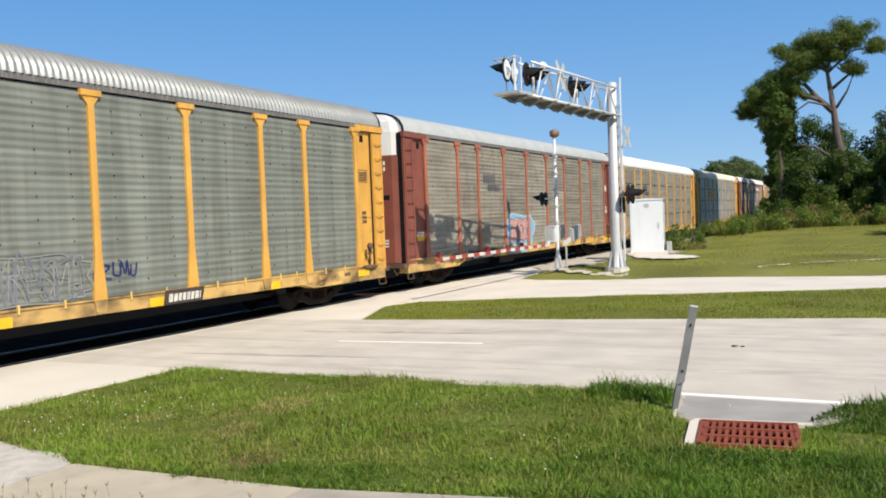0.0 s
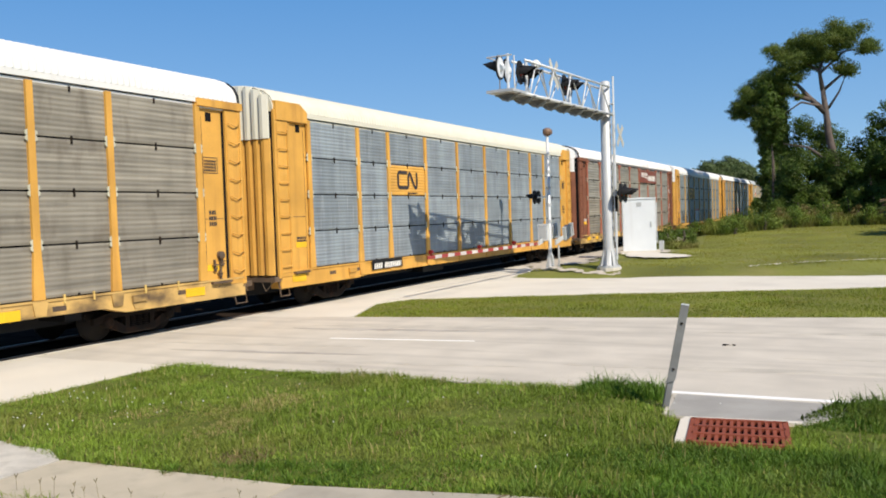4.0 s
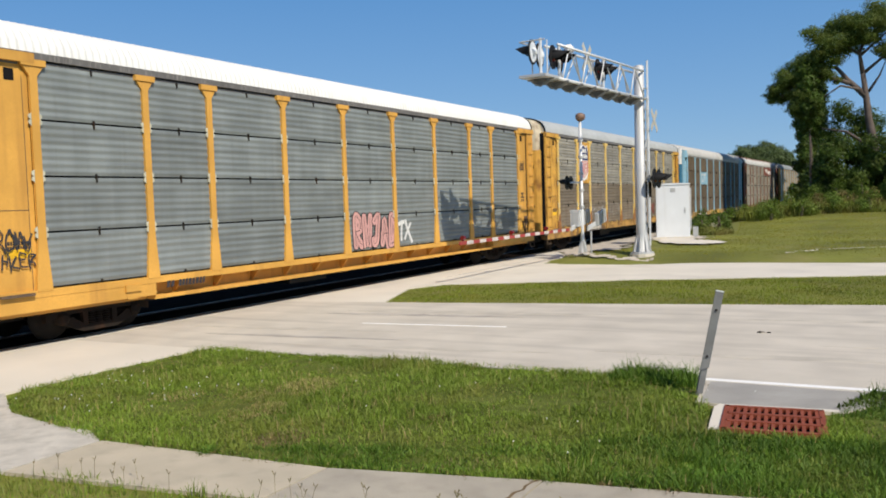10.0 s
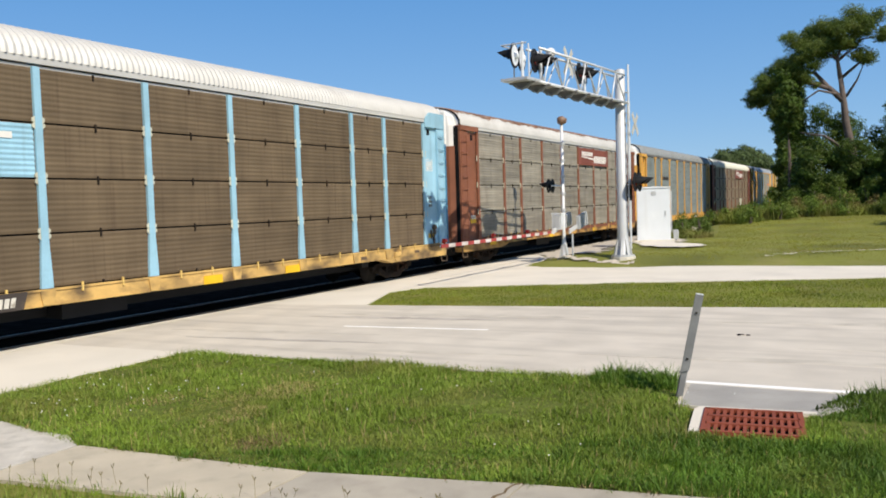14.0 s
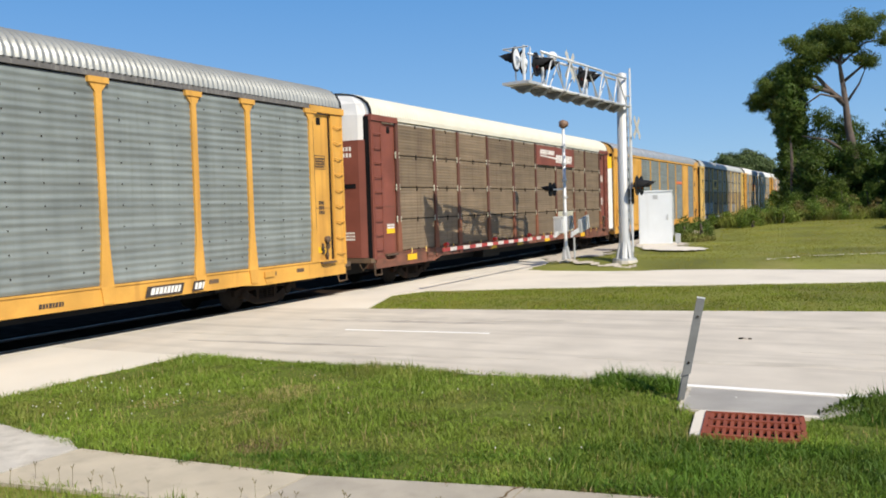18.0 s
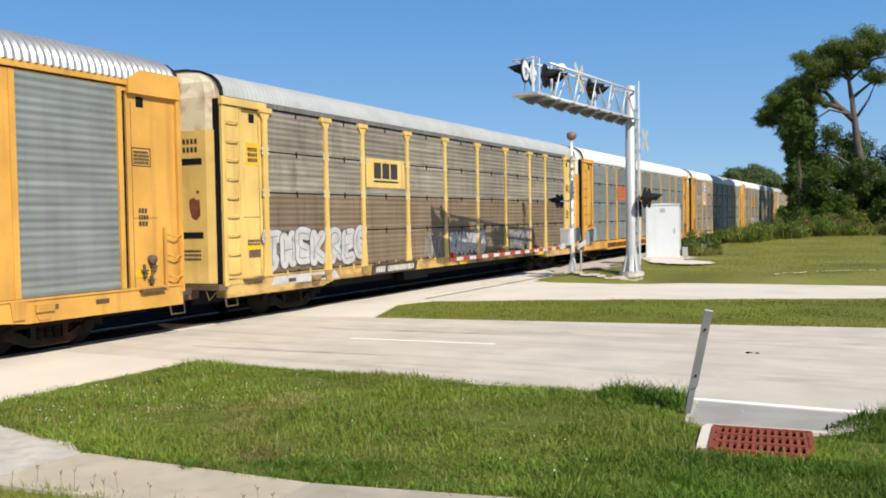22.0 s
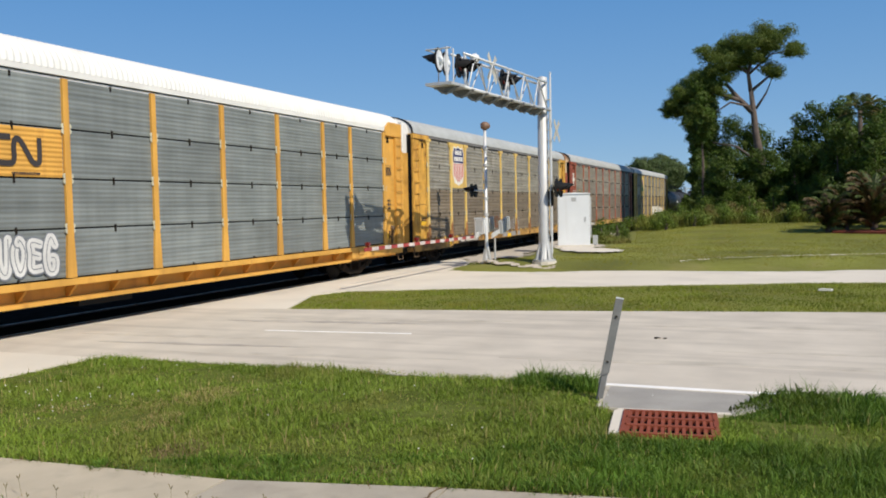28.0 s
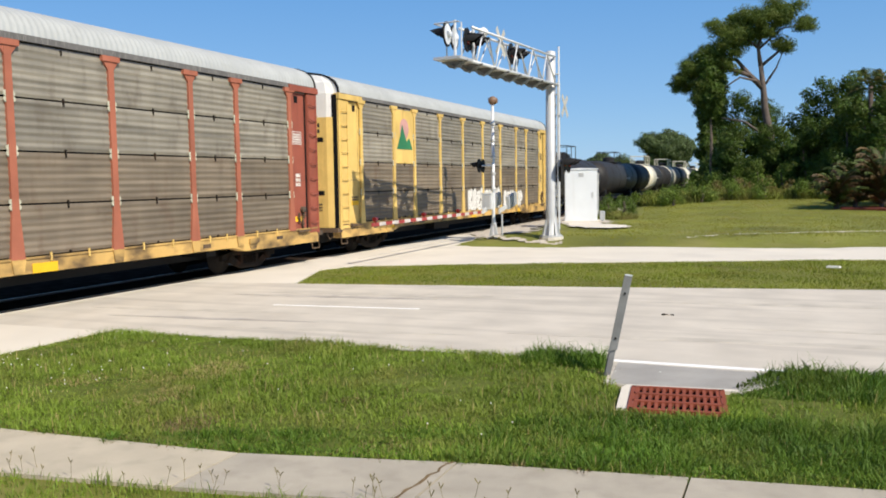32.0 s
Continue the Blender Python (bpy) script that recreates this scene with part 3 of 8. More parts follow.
def drape(name, poly, material, lift, label, category, step=0.5):
    """A thin ragged sheet that follows the ground inside an outline."""
    rnd = np.random.default_rng(len(poly))
    xs = np.arange(min(p[0] for p in poly) - step, max(p[0] for p in poly) + step, step)
    ys = np.arange(min(p[1] for p in poly) - step, max(p[1] for p in poly) + step, step)
    gx, gy = np.meshgrid(xs, ys)
    gx = gx + rnd.uniform(-0.3, 0.3, gx.shape) * step
    gy = gy + rnd.uniform(-0.3, 0.3, gy.shape) * step
    w = len(xs)
    i = (np.arange(len(ys) - 1)[:, None] * w + np.arange(w - 1)[None]).ravel()
    q = np.stack([i, i + 1, i + w + 1, i + w], -1)
    fx, fy = gx.ravel(), gy.ravel()
    cx, cy = fx[q].mean(1), fy[q].mean(1)
    wob = 0.5 * step * (np.sin(cx * 7.1 / (1 + step)) + np.sin(cy * 9.3 / (1 + step) + cx * 3.1)) + rnd.uniform(-0.5, 0.5, cx.shape) * step
    keep = inside(cx + wob, cy + wob[::-1], poly)
    v = np.stack([fx, fy, ground_z(fx, fy) + lift + rnd.uniform(0, 0.02, fx.shape)], -1)
    return tagged(new(name, raw_mesh(name, v, q[keep], np.zeros((0, 3), int), material)), label, category, kind="structure")


def inside(px, py, poly):
    r = np.zeros(len(px), bool)
    n = len(poly)
    for i in range(n):
        (x0, y0), (x1, y1) = poly[i], poly[(i + 1) % n]
        if y0 == y1:
            continue
        c = ((y0 > py) != (y1 > py)) & (px < (x1 - x0) * (py - y0) / (y1 - y0) + x0)
        r ^= c
    return r


# ---- ground, road, pavements ----
def ground_sheet():
    xs = np.concatenate([[-2500, -900, -300, -120, -60], np.arange(-30, 41, 1.0), [60, 120, 300, 900, 2500]])
    ys = np.concatenate([[-2500, -600, -150, -40], np.arange(-10, 121, 1.5), [150, 220, 400, 900, 2500]])
    gx, gy = np.meshgrid(xs, ys)
    z = ground_z(gx, gy)
    v = np.stack([gx, gy, z], -1).reshape(-1, 3)
    w, hh = len(xs), len(ys)
    i = (np.arange(hh - 1)[:, None] * w + np.arange(w - 1)[None]).ravel()
    q = np.stack([i, i + 1, i + w + 1, i + w], -1)
    ob = new("ground", raw_mesh("ground", v, q, np.zeros((0, 3), int), M["ground"]))
    return tagged(ob, "flat green turf ground with dry patches", "ground", kind="structure")


ground_sheet()

ROAD = [(-14.82, 11.3), (-11.4, 11.4), (-9.8, 11.5), (-2.35, 11.62), (-2.25, 10.42), (-0.6, 10.46), (-0.1, 11.2), (0.5, 11.55), (60, 11.6), (60, 27), (10, 22.6), (0.15, 20.7), (-5.3, 19.62), (-10.9, 18.6), (-14.82, 18.0)]
APRON = [(-14.82, 18.0), (-11.9, 18.43), (-13.05, 21.6), (-12.6, 23.0), (-9.3, 24.5), (0.2, 28.1), (15, 32.2), (60, 44), (60, 49.5), (15, 36.6), (0.26, 33.0), (-8.7, 31.5), (-12.5, 32.6), (-13.4, 36.0), (-14.82, 38.5)]
STREET = [(-14.82, -40), (-11.4, -40), (-11.4, 11.4), (-14.82, 11.3)]
for nm, poly, m, lab in (("road", ROAD, "road", "pale worn asphalt road with tyre marks"),
                         ("pavement", APRON, "apron", "bleached concrete pavement beside the tracks"),
                         ("pavement_1", STREET, "apron", "bleached concrete pavement along the tracks")):
    tagged(part(nm, Geo().prism(poly, -0.12, 0.0), M[m]), lab, "road" if nm == "road" else "pavement", kind="structure")
tagged(part("road_1", Geo().prism([(-60, 9), (-21.5, 10.8), (-21.5, 18), (-60, 16)], -0.12, 0.0), M["road"]), "pale asphalt road beyond the tracks", "road", kind="structure")
tagged(part("shoulder", Geo().prism([(-2.2, 10.44), (-0.62, 10.48), (-0.1, 11.22), (0.4, 11.6), (-2.3, 11.66)], -0.05, 0.004), M["patch"]), "grey rough asphalt shoulder", "shoulder", kind="structure")


edge = tagged(new("crossing_edge"), "row of pale concrete panels along the near rail", "concrete panels", kind="structure")
for k in range(20):
    part("panel", Geo().prism([(-15.06, -9.96 + k * 2.4), (-14.86, -9.96 + k * 2.4), (-14.86, -7.61 + k * 2.4), (-15.06, -7.61 + k * 2.4)], -0.12, 0.002), M["apron"], edge)


def marking(nm, x0, y0, x1, y1, w, lab):
    d = Vector((x1 - x0, y1 - y0)).normalized()
    n = Vector((-d.y, d.x)) * w / 2
    g = Geo().prism([(x0 - n.x, y0 - n.y), (x1 - n.x, y1 - n.y), (x1 + n.x, y1 + n.y), (x0 + n.x, y0 + n.y)], -0.02, 0.006)
    tagged(part(nm, g, M["paint"]), lab, "road marking", kind="structure")


tagged(part("crack", Geo().prism([(-13.63, 25.02), (-13.83, 34.79), (-13.85, 34.91), (-13.65, 25.08)], -0.02, 0.004), M["patch"]), "dark sealed joint in the concrete", "joint", kind="structure")
marking("edge_line", -3.2, 11.76, 60, 12.6, 0.13, "white painted edge line")
marking("centre_line", -10.25, 15.02, -7.03, 15.39, 0.08, "worn white centre dash")
marking("centre_line_1", 4.5, 16.6, 7.6, 17.0, 0.11, "worn white centre dash")

def skid(nm, x0, y0, x1, y1, w, m="skid"):
    d = Vector((x1 - x0, y1 - y0))
    n = Vector((-d.y, d.x)).normalized()
    rnd = random.Random(int(y0 * 10))
    up = [Vector((x0, y0)) + d * u / 24 + n * w * math.sin(math.pi * u / 24) ** 0.6 * rnd.uniform(0.35, 1.0) for u in range(25)]
    lo = [Vector((x0, y0)) + d * u / 24 - n * w * math.sin(math.pi * u / 24) ** 0.6 * rnd.uniform(0.35, 1.0) for u in range(24, 0, -1)]
    tagged(part(nm, Geo().prism([tuple(p) for p in up + lo], -0.02, 0.003 + 0.0012 * (m == "rubber")), M[m]), "faint dark tyre wear on the asphalt", "tyre mark", kind="structure")


skid("tyre_mark", -12.1, 16.22, -7.2, 16.75, 0.22, "rubber")
skid("tyre_mark", -11.9, 16.75, -5.6, 17.6, 0.3)
skid("tyre_mark", -12.71, 12.85, -8.15, 13.35, 0.16, "rubber")
skid("tyre_mark", -10.47, 12.29, -5.01, 12.99, 0.14)
skid("tyre_mark", -13.9, 13.6, -8.8, 14.2, 0.2)
skid("tyre_mark", -4.5, 13.35, 3.5, 14.2, 0.22)
skid("tyre_mark", -3.0, 17.6, 5.5, 18.7, 0.25)
skid("tyre_mark", -1.2, 14.9, 7.0, 15.8, 0.16)

# railway bed, its ballast coloured near black for the shade under the train
tagged(part("track_bed", Geo().prism([(-21.5, -60), (-15.12, -60), (-15.12, 38.5), (-13.5, 40), (-13.3, 70), (-13.4, 600), (-21.5, 600)], -0.3, -0.02), M["ballast"]), "ballast track bed coloured near black for the shade under the train", "track bed", kind="structure")
drape("gravel_strip", [(-14.9, 38.4), (-13.2, 36), (-12.0, 33.9), (-10.6, 34.2), (-11.0, 38), (-11.4, 42.3), (-9.0, 42.6), (-8.6, 44.0), (-9.6, 45.8), (-11.6, 47), (-12.4, 56), (-13.2, 75), (-14.6, 75)], M["gravel"], 0.03, "pale gravel and sand beside the track", "gravel", 0.3)
drape("sand_edge", [(-12.3, 32.9), (-9.9, 31.95), (-8.6, 31.8), (-8.3, 32.0), (-9.7, 32.25), (-12.1, 33.2)], M["gravel"], 0.025, "pale sandy strip at the grass edge", "sand", 0.14)

drape("kerb_strip", [(-3.9, 33.35), (-3.0, 33.75), (-2.0, 34.5), (0.4, 36.0), (4.5, 37.8), (10.0, 39.6), (10.0, 39.75), (4.5, 37.95), (0.4, 36.13), (-2.0, 34.6), (-3.0, 33.82), (-3.9, 33.4)], M["apron"], 0.05, "thin pale overgrown concrete edging", "edging", 0.06)
drape("sand_patch", [(-10.6, 41.0), (-9.8, 38.9), (-8.6, 37.7), (-7.3, 37.8), (-6.9, 38.8), (-7.6, 40.2), (-8.8, 41.3), (-9.2, 43.0), (-10.6, 43.0)], M["apron"], 0.07, "pale sand beside the equipment case", "sand", 0.13)


def rail(x):
    prof = [(-0.07, -0.15), (0.07, -0.15), (0.07, -0.135), (0.012, -0.11), (0.012, -0.045), (0.037, -0.035), (0.037, 0.0), (-0.037, 0.0), (-0.037, -0.035), (-0.012, -0.045), (-0.012, -0.11), (-0.07, -0.135)]
    return [(x + a, 0.03 + c) for a, c in prof]


XC = -15.87
for i, dx in enumerate((0.7525, -0.7525)):
    g = Geo()
    poly = rail(XC + dx)
    n = len(poly)
    v = [(px, yy, pz) for yy in (-60, 600) for px, pz in poly]
    g.add(v, [(k, (k + 1) % n, n + (k + 1) % n, n + k) for k in range(n)])
    tagged(part("rail", g, M["rail"]), "worn steel running rail with rusty sides", "rail", "rails of the track", "structure")
g = Geo()
for k in range(130):
    g.box(XC - 1.3, XC + 1.3, 38 + k * 0.56, 38.24 + k * 0.56, -0.1, 0.0)
tagged(part("railway_ties", g, M["tie"]), "dark timber ties half sunk in ballast", "ties", kind="stuff")

# ---- autorack wagons ----
PITCH, HALF = 27.2, 12.82
EDGES = (-11.3, -8.65, -6.75, -4.05, -1.35, 1.35, 4.05, 6.75, 8.65, 11.3)
FLOOR, TOP, EAVE = 1.14, 5.38, 5.56
ROWS = 4
ROOF = [(1.60, 5.56), (1.575, 5.74), (1.47, 5.93), (1.26, 6.085), (0.94, 6.2), (0.5, 6.275), (0.0, 6.295)]


def panel_mesh(w, h, material, name="panel", step=0.155, deep=0.010):
    """A ribbed steel sheet w wide (y) and h high, its foot at the origin, facing +x."""
    ribs = max(2, round(h / step))
    n = ribs * 8
    g = Geo()
    v = []
    for i in range(n + 1):
        d = deep * (1 - math.cos(2 * math.pi * i / 8))
        v += [(d, -w / 2, h * i / n), (d, w / 2, h * i / n)]
    g.add(v, [(2 * i, 2 * i + 1, 2 * i + 3, 2 * i + 2) for i in range(n)])
    return g.mesh(name, material, True)


def post_mesh(style, material):
    """An upright rib with a flared foot; style t has a cap plate at its head, b bolted gussets at each joint."""
    h = TOP - FLOOR
    g = Geo()
    out = [(-0.13, 0), (0.13, 0), (0.125, 0.25), (0.085, 0.9), (0.075, h), (-0.075, h), (-0.085, 0.9), (-0.125, 0.25)]
    if style == "p":
        out = [(-0.06, 0), (0.06, 0), (0.06, h), (-0.06, h)]
    if style == "t":
        out = [(-0.17, -0.05), (0.17, -0.05), (0.15, 0.2), (0.085, 0.95), (0.08, h), (-0.08, h), (-0.085, 0.95), (-0.15, 0.2)]
    g.prism(out, 0.0, 0.06, axis=0)
    if style == "t":
        g.box(0.0, 0.085, -0.26, 0.26, h - 0.07, h + 0.05)
        g.prism([(-0.22, h - 0.07), (0.22, h - 0.07), (0.08, h - 0.26), (-0.08, h - 0.26)], 0.0, 0.055, axis=0)
    return g.mesh("post", material)


def gusset_mesh(material):
    """The bolted plates that flank a post at each joint of the sheets."""
    h = TOP - FLOOR
    g = Geo()
    for k in range(1, ROWS):
        z = h * k / ROWS
        for s in (-1, 1):
            g.prism([(s * 0.07, z - 0.13), (s * 0.14, z - 0.08), (s * 0.14, z - 0.03), (s * 0.10, z), (s * 0.14, z + 0.03), (s * 0.14, z + 0.08), (s * 0.07, z + 0.13)], 0.03, 0.052, axis=0)
    return g.mesh("gusset", material)


def roof_mesh(material, rib):
    prof = ROOF + [(-x, z) for x, z in ROOF[-2::-1]]
    ys, off = [], []
    n = int(2 * HALF / 0.165)
    for i in range(n):
        for a, d in ((0.0, 0.0), (0.035, rib), (0.075, rib), (0.11, 0.0)):
            ys.append(-HALF + i * 2 * HALF / n + a)
            off.append(d)
    ys.append(HALF)
    off.append(0.0)
    v = np.zeros((len(ys), len(prof), 3))
    for j, (x, z) in enumerate(prof):
        a, c = prof[max(j - 1, 0)], prof[min(j + 1, len(prof) - 1)]
        nx, nz = (c[1] - a[1]), -(c[0] - a[0])
        ln = math.hypot(nx, nz)
        for k, (y, d) in enumerate(zip(ys, off)):
            v[k, j] = (x - 0.0 + d * nx / ln * (1 if nx * x >= 0 else -1) * 1, y, z + d * abs(nz / ln))
    w = len(prof)
    i = (np.arange(len(ys) - 1)[:, None] * w + np.arange(w - 1)[None]).ravel()
    return raw_mesh("roof", v.reshape(-1, 3), np.stack([i, i + 1, i + w + 1, i + w], -1), np.zeros((0, 3), int), material)


def strip_mesh(s):
    """A black rubber arch along the roof's end."""
    prof = [(1.60, 5.2)] + ROOF + [(-x, z) for x, z in ROOF[-2::-1]] + [(-1.60, 5.2)]
    out = [(x * 1.01, z + 0.02 if z > 5.3 else z) for x, z in prof]
    inn = [(x * 0.985, z - 0.03 if z > 5.3 else z) for x, z in prof]
    n = len(prof)
    v = [(x, s * y, z) for y in (12.8, 12.88) for x, z in out + inn]
    m = 2 * n
    f = []
    for i in range(n - 1):
        f += [(i, i + 1, m + i + 1, m + i), (n + i, m + n + i, m + n + i + 1, n + i + 1), (i, n + i, n + i + 1, i + 1), (m + i, m + i + 1, m + n + i + 1, m + n + i)]
    return Geo().add(v, f).mesh("edge_strip", M["black"])


def ladder_mesh(material, n, dip):
    g = Geo()
    if n < 9:
        for y in (0.0, 0.46):
            g.box(-0.02, 0.03, y - 0.03, y + 0.03, 0, 0.48 * n - 0.07)
    for k in range(n):
        z = 0.22 + k * 0.46
        g.tube([(0.0, 0.04, z + dip), (0.06, 0.06, z + dip), (0.07, 0.25, z), (0.06, 0.44, z + dip), (0.0, 0.46, z + dip)], 0.017, 5)
    for y in (0.02, 0.48):
        g.box(-0.01, 0.022, y - 0.018, y + 0.018, 0.0, 0.46 * n)
    return g.mesh("ladder", material)


def truck_mesh(material):
    """Two cast side frames with open windows, springs and bearing caps, joined by a bolster."""
    g = Geo()
    for x in (-1.10, 1.02):
        g.prism([(-1.28, 0.40), (-1.28, 0.55), (-0.6, 0.70), (0.6, 0.70), (1.28, 0.55), (1.28, 0.40), (0.66, 0.52), (-0.66, 0.52)], x, x + 0.12, axis=0)
        g.prism([(-0.98, 0.36), (-0.70, 0.46), (-0.34, 0.26), (0.34, 0.26), (0.70, 0.46), (0.98, 0.36), (0.42, 0.13), (-0.42, 0.13)], x + 0.01, x + 0.11, axis=0)
        for y in (-0.36, 0.36):
            g.box(x + 0.005, x + 0.115, y - 0.06, y + 0.06, 0.2, 0.6)
        for y in (-0.9, 0.9):
            g.tube([(x - 0.03, y, 0.44), (x + 0.15, y, 0.44), (x + 0.19, y, 0.44)], [0.135, 0.135, 0.08], 12)
        for y in (-0.19, 0.0, 0.19):
            for q in range(5):
                g.tube([(x + 0.06, y, 0.27 + q * 0.05), (x + 0.06, y, 0.295 + q * 0.05)], 0.08, 8)
    g.box(-1.0, 1.05, -0.2, 0.2, 0.48, 0.78)
    for y in (-0.5, 0.5):
        g.box(-0.9, 0.9, y - 0.05, y + 0.05, 0.3, 0.42)
    return g.mesh("truck", material)


def wheelset_mesh(material):
    g = Geo()
    g.tube([(-1.0, 0, 0), (1.0, 0, 0)], 0.08, 8)
    for s in (-1, 1):
        prof = [(s * 0.66, 0.45), (s * 0.69, 0.455), (s * 0.70, 0.42), (s * 0.80, 0.415), (s * 0.80, 0.35), (s * 0.765, 0.33), (s * 0.77, 0.16), (s * 0.81, 0.13), (s * 0.81, 0.02)]
        g.tube([(a, 0, 0) for a, c in prof], [c for a, c in prof], 20)
        for k in range(4):
            w = k * math.pi / 2
            g.box(s * 0.78 - 0.01, s * 0.78 + 0.01, math.cos(w) * 0.22 - 0.03, math.cos(w) * 0.22 + 0.03, math.sin(w) * 0.22 - 0.03, math.sin(w) * 0.22 + 0.03)
    return g.mesh("wheelset", material, True)


def coupler_mesh(material):
    g = Geo().box(-0.1, 0.1, 0, 0.45, 0.72, 0.92)
    g.prism([(-0.18, 0.35), (0.2, 0.35), (0.22, 0.60), (0.06, 0.66), (-0.02, 0.48), (-0.18, 0.54)], 0.68, 0.98)
    g.tube([(0.25, 0.0, 0.75), (0.3, 0.35, 0.45), (0.25, 0.5, 0.55)], 0.025, 6)
    return g.mesh("coupler", material)


def wheels_for(parent, y):
    tr = part("truck", cached("truck", lambda: truck_mesh(M["steel"])), None, parent, at=(0, y, 0))
    for s in (-0.9, 0.9):
        WHEELS.append((part("wheelset", cached("wheels", lambda: wheelset_mesh(M["wheel"])), None, tr, at=(0, s, 0.45)), s))


WHEELS, TRAIN = [], []


def ribbon(pts, w):
    """A flat painted stroke w wide through points (y, z), standing 3 mm proud of x = 0."""
    g = Geo()
    P = [Vector(p) for p in pts]
    v = []
    for i, p in enumerate(P):
        d = (P[min(i + 1, len(P) - 1)] - P[max(i - 1, 0)])
        d = d.normalized() if d.length > 1e-6 else Vector((1, 0))
        n = Vector((-d.y, d.x)) * w / 2
        v += [(i * 0.00006, p.x + n.x, p.y + n.y), (i * 0.00006, p.x - n.x, p.y - n.y)]
    g.add(v, [(2 * i, 2 * i + 1, 2 * i + 3, 2 * i + 2) for i in range(len(P) - 1)])
    return g


def curve(pts, n=5):
    """Points run through smoothly, n steps from one to the next."""
    out = []
    P = [Vector(p) for p in pts]
    for i in range(len(P) - 1):
        p0, p1, p2, p3 = P[max(i - 1, 0)], P[i], P[i + 1], P[min(i + 2, len(P) - 1)]
        for k in range(n):
            u = k / n
            out.append(0.5 * (2 * p1 + (p2 - p0) * u + (2 * p0 - 5 * p1 + 4 * p2 - p3) * u * u + (3 * p1 - p0 - 3 * p2 + p3) * u ** 3))
    return out + [P[-1]]


# strokes of one sprayed sign each, in a unit square
SIGNS = {
    "m": (((0, 0), (0.08, 1), (0.45, 0.25), (0.8, 1), (1, 0.05)),),
    "o": (((0.5, 1), (0.05, 0.7), (0.1, 0.2), (0.5, 0), (0.92, 0.25), (0.95, 0.75), (0.5, 1), (0.35, 0.9)),),
    "s": (((0.98, 0.85), (0.5, 1), (0.08, 0.78), (0.5, 0.52), (0.93, 0.25), (0.5, 0), (0.0, 0.15)),),
    "k": (((0.08, 0), (0.1, 1)), ((0.95, 1), (0.18, 0.48), (0.55, 0.3), (1, 0)),),
    "e": (((1, 0.95), (0.1, 0.92), (0.12, 0.5), (0.1, 0.06), (1, 0.08)), ((0.12, 0.5), (0.8, 0.54)),),
    "a": (((0, 0), (0.3, 0.6), (0.5, 1), (0.72, 0.5), (0.98, 0)), ((0.1, 0.36), (0.95, 0.42)),),
    "r": (((0.08, 0), (0.06, 0.98), (0.75, 0.95), (0.8, 0.6), (0.12, 0.5), (0.6, 0.25), (1, 0)),),
    "g": (((0.95, 0.85), (0.5, 1), (0.05, 0.6), (0.2, 0.08), (0.8, 0.05), (0.92, 0.45), (0.5, 0.45)),),
    "d": (((0.12, 0), (0.1, 1), (0.7, 0.9), (0.95, 0.45), (0.65, 0.05), (0.0, 0.02)),),
    "z": (((0.0, 0.95), (0.98, 0.98), (0.5, 0.5), (0.05, 0.05), (1.05, 0.0), (1.3, 0.2)),),
    "u": (((0.05, 1), (0.08, 0.25), (0.45, 0), (0.85, 0.2), (0.95, 1)),),
    "w": (((0, 1), (0.22, 0.05), (0.5, 0.7), (0.75, 0.05), (1, 1)),),
    "t": (((-0.05, 0.95), (1.05, 1.0)), ((0.5, 0.98), (0.45, 0.0), (0.7, 0.1)),),
    "p": (((0.1, -0.1), (0.1, 1), (0.8, 0.9), (0.85, 0.55), (0.1, 0.45)),),
    "h": (((0.1, 0), (0.12, 1)), ((0.12, 0.5), (0.88, 0.55)), ((0.9, 1.05), (0.88, 0)),),
    "j": (((0.2, 1), (0.9, 0.98), (0.75, 0.5), (0.6, 0.1), (0.2, 0.0), (0.0, 0.25)),),
    "y": (((0.0, 1), (0.35, 0.55), (0.95, 1)), ((0.5, 0.6), (0.45, 0.0), (0.1, -0.15)),),
    "x": (((0, 0), (0.5, 0.5), (1, 1)), ((0, 1), (0.5, 0.5), (1.0, 0)),),
}


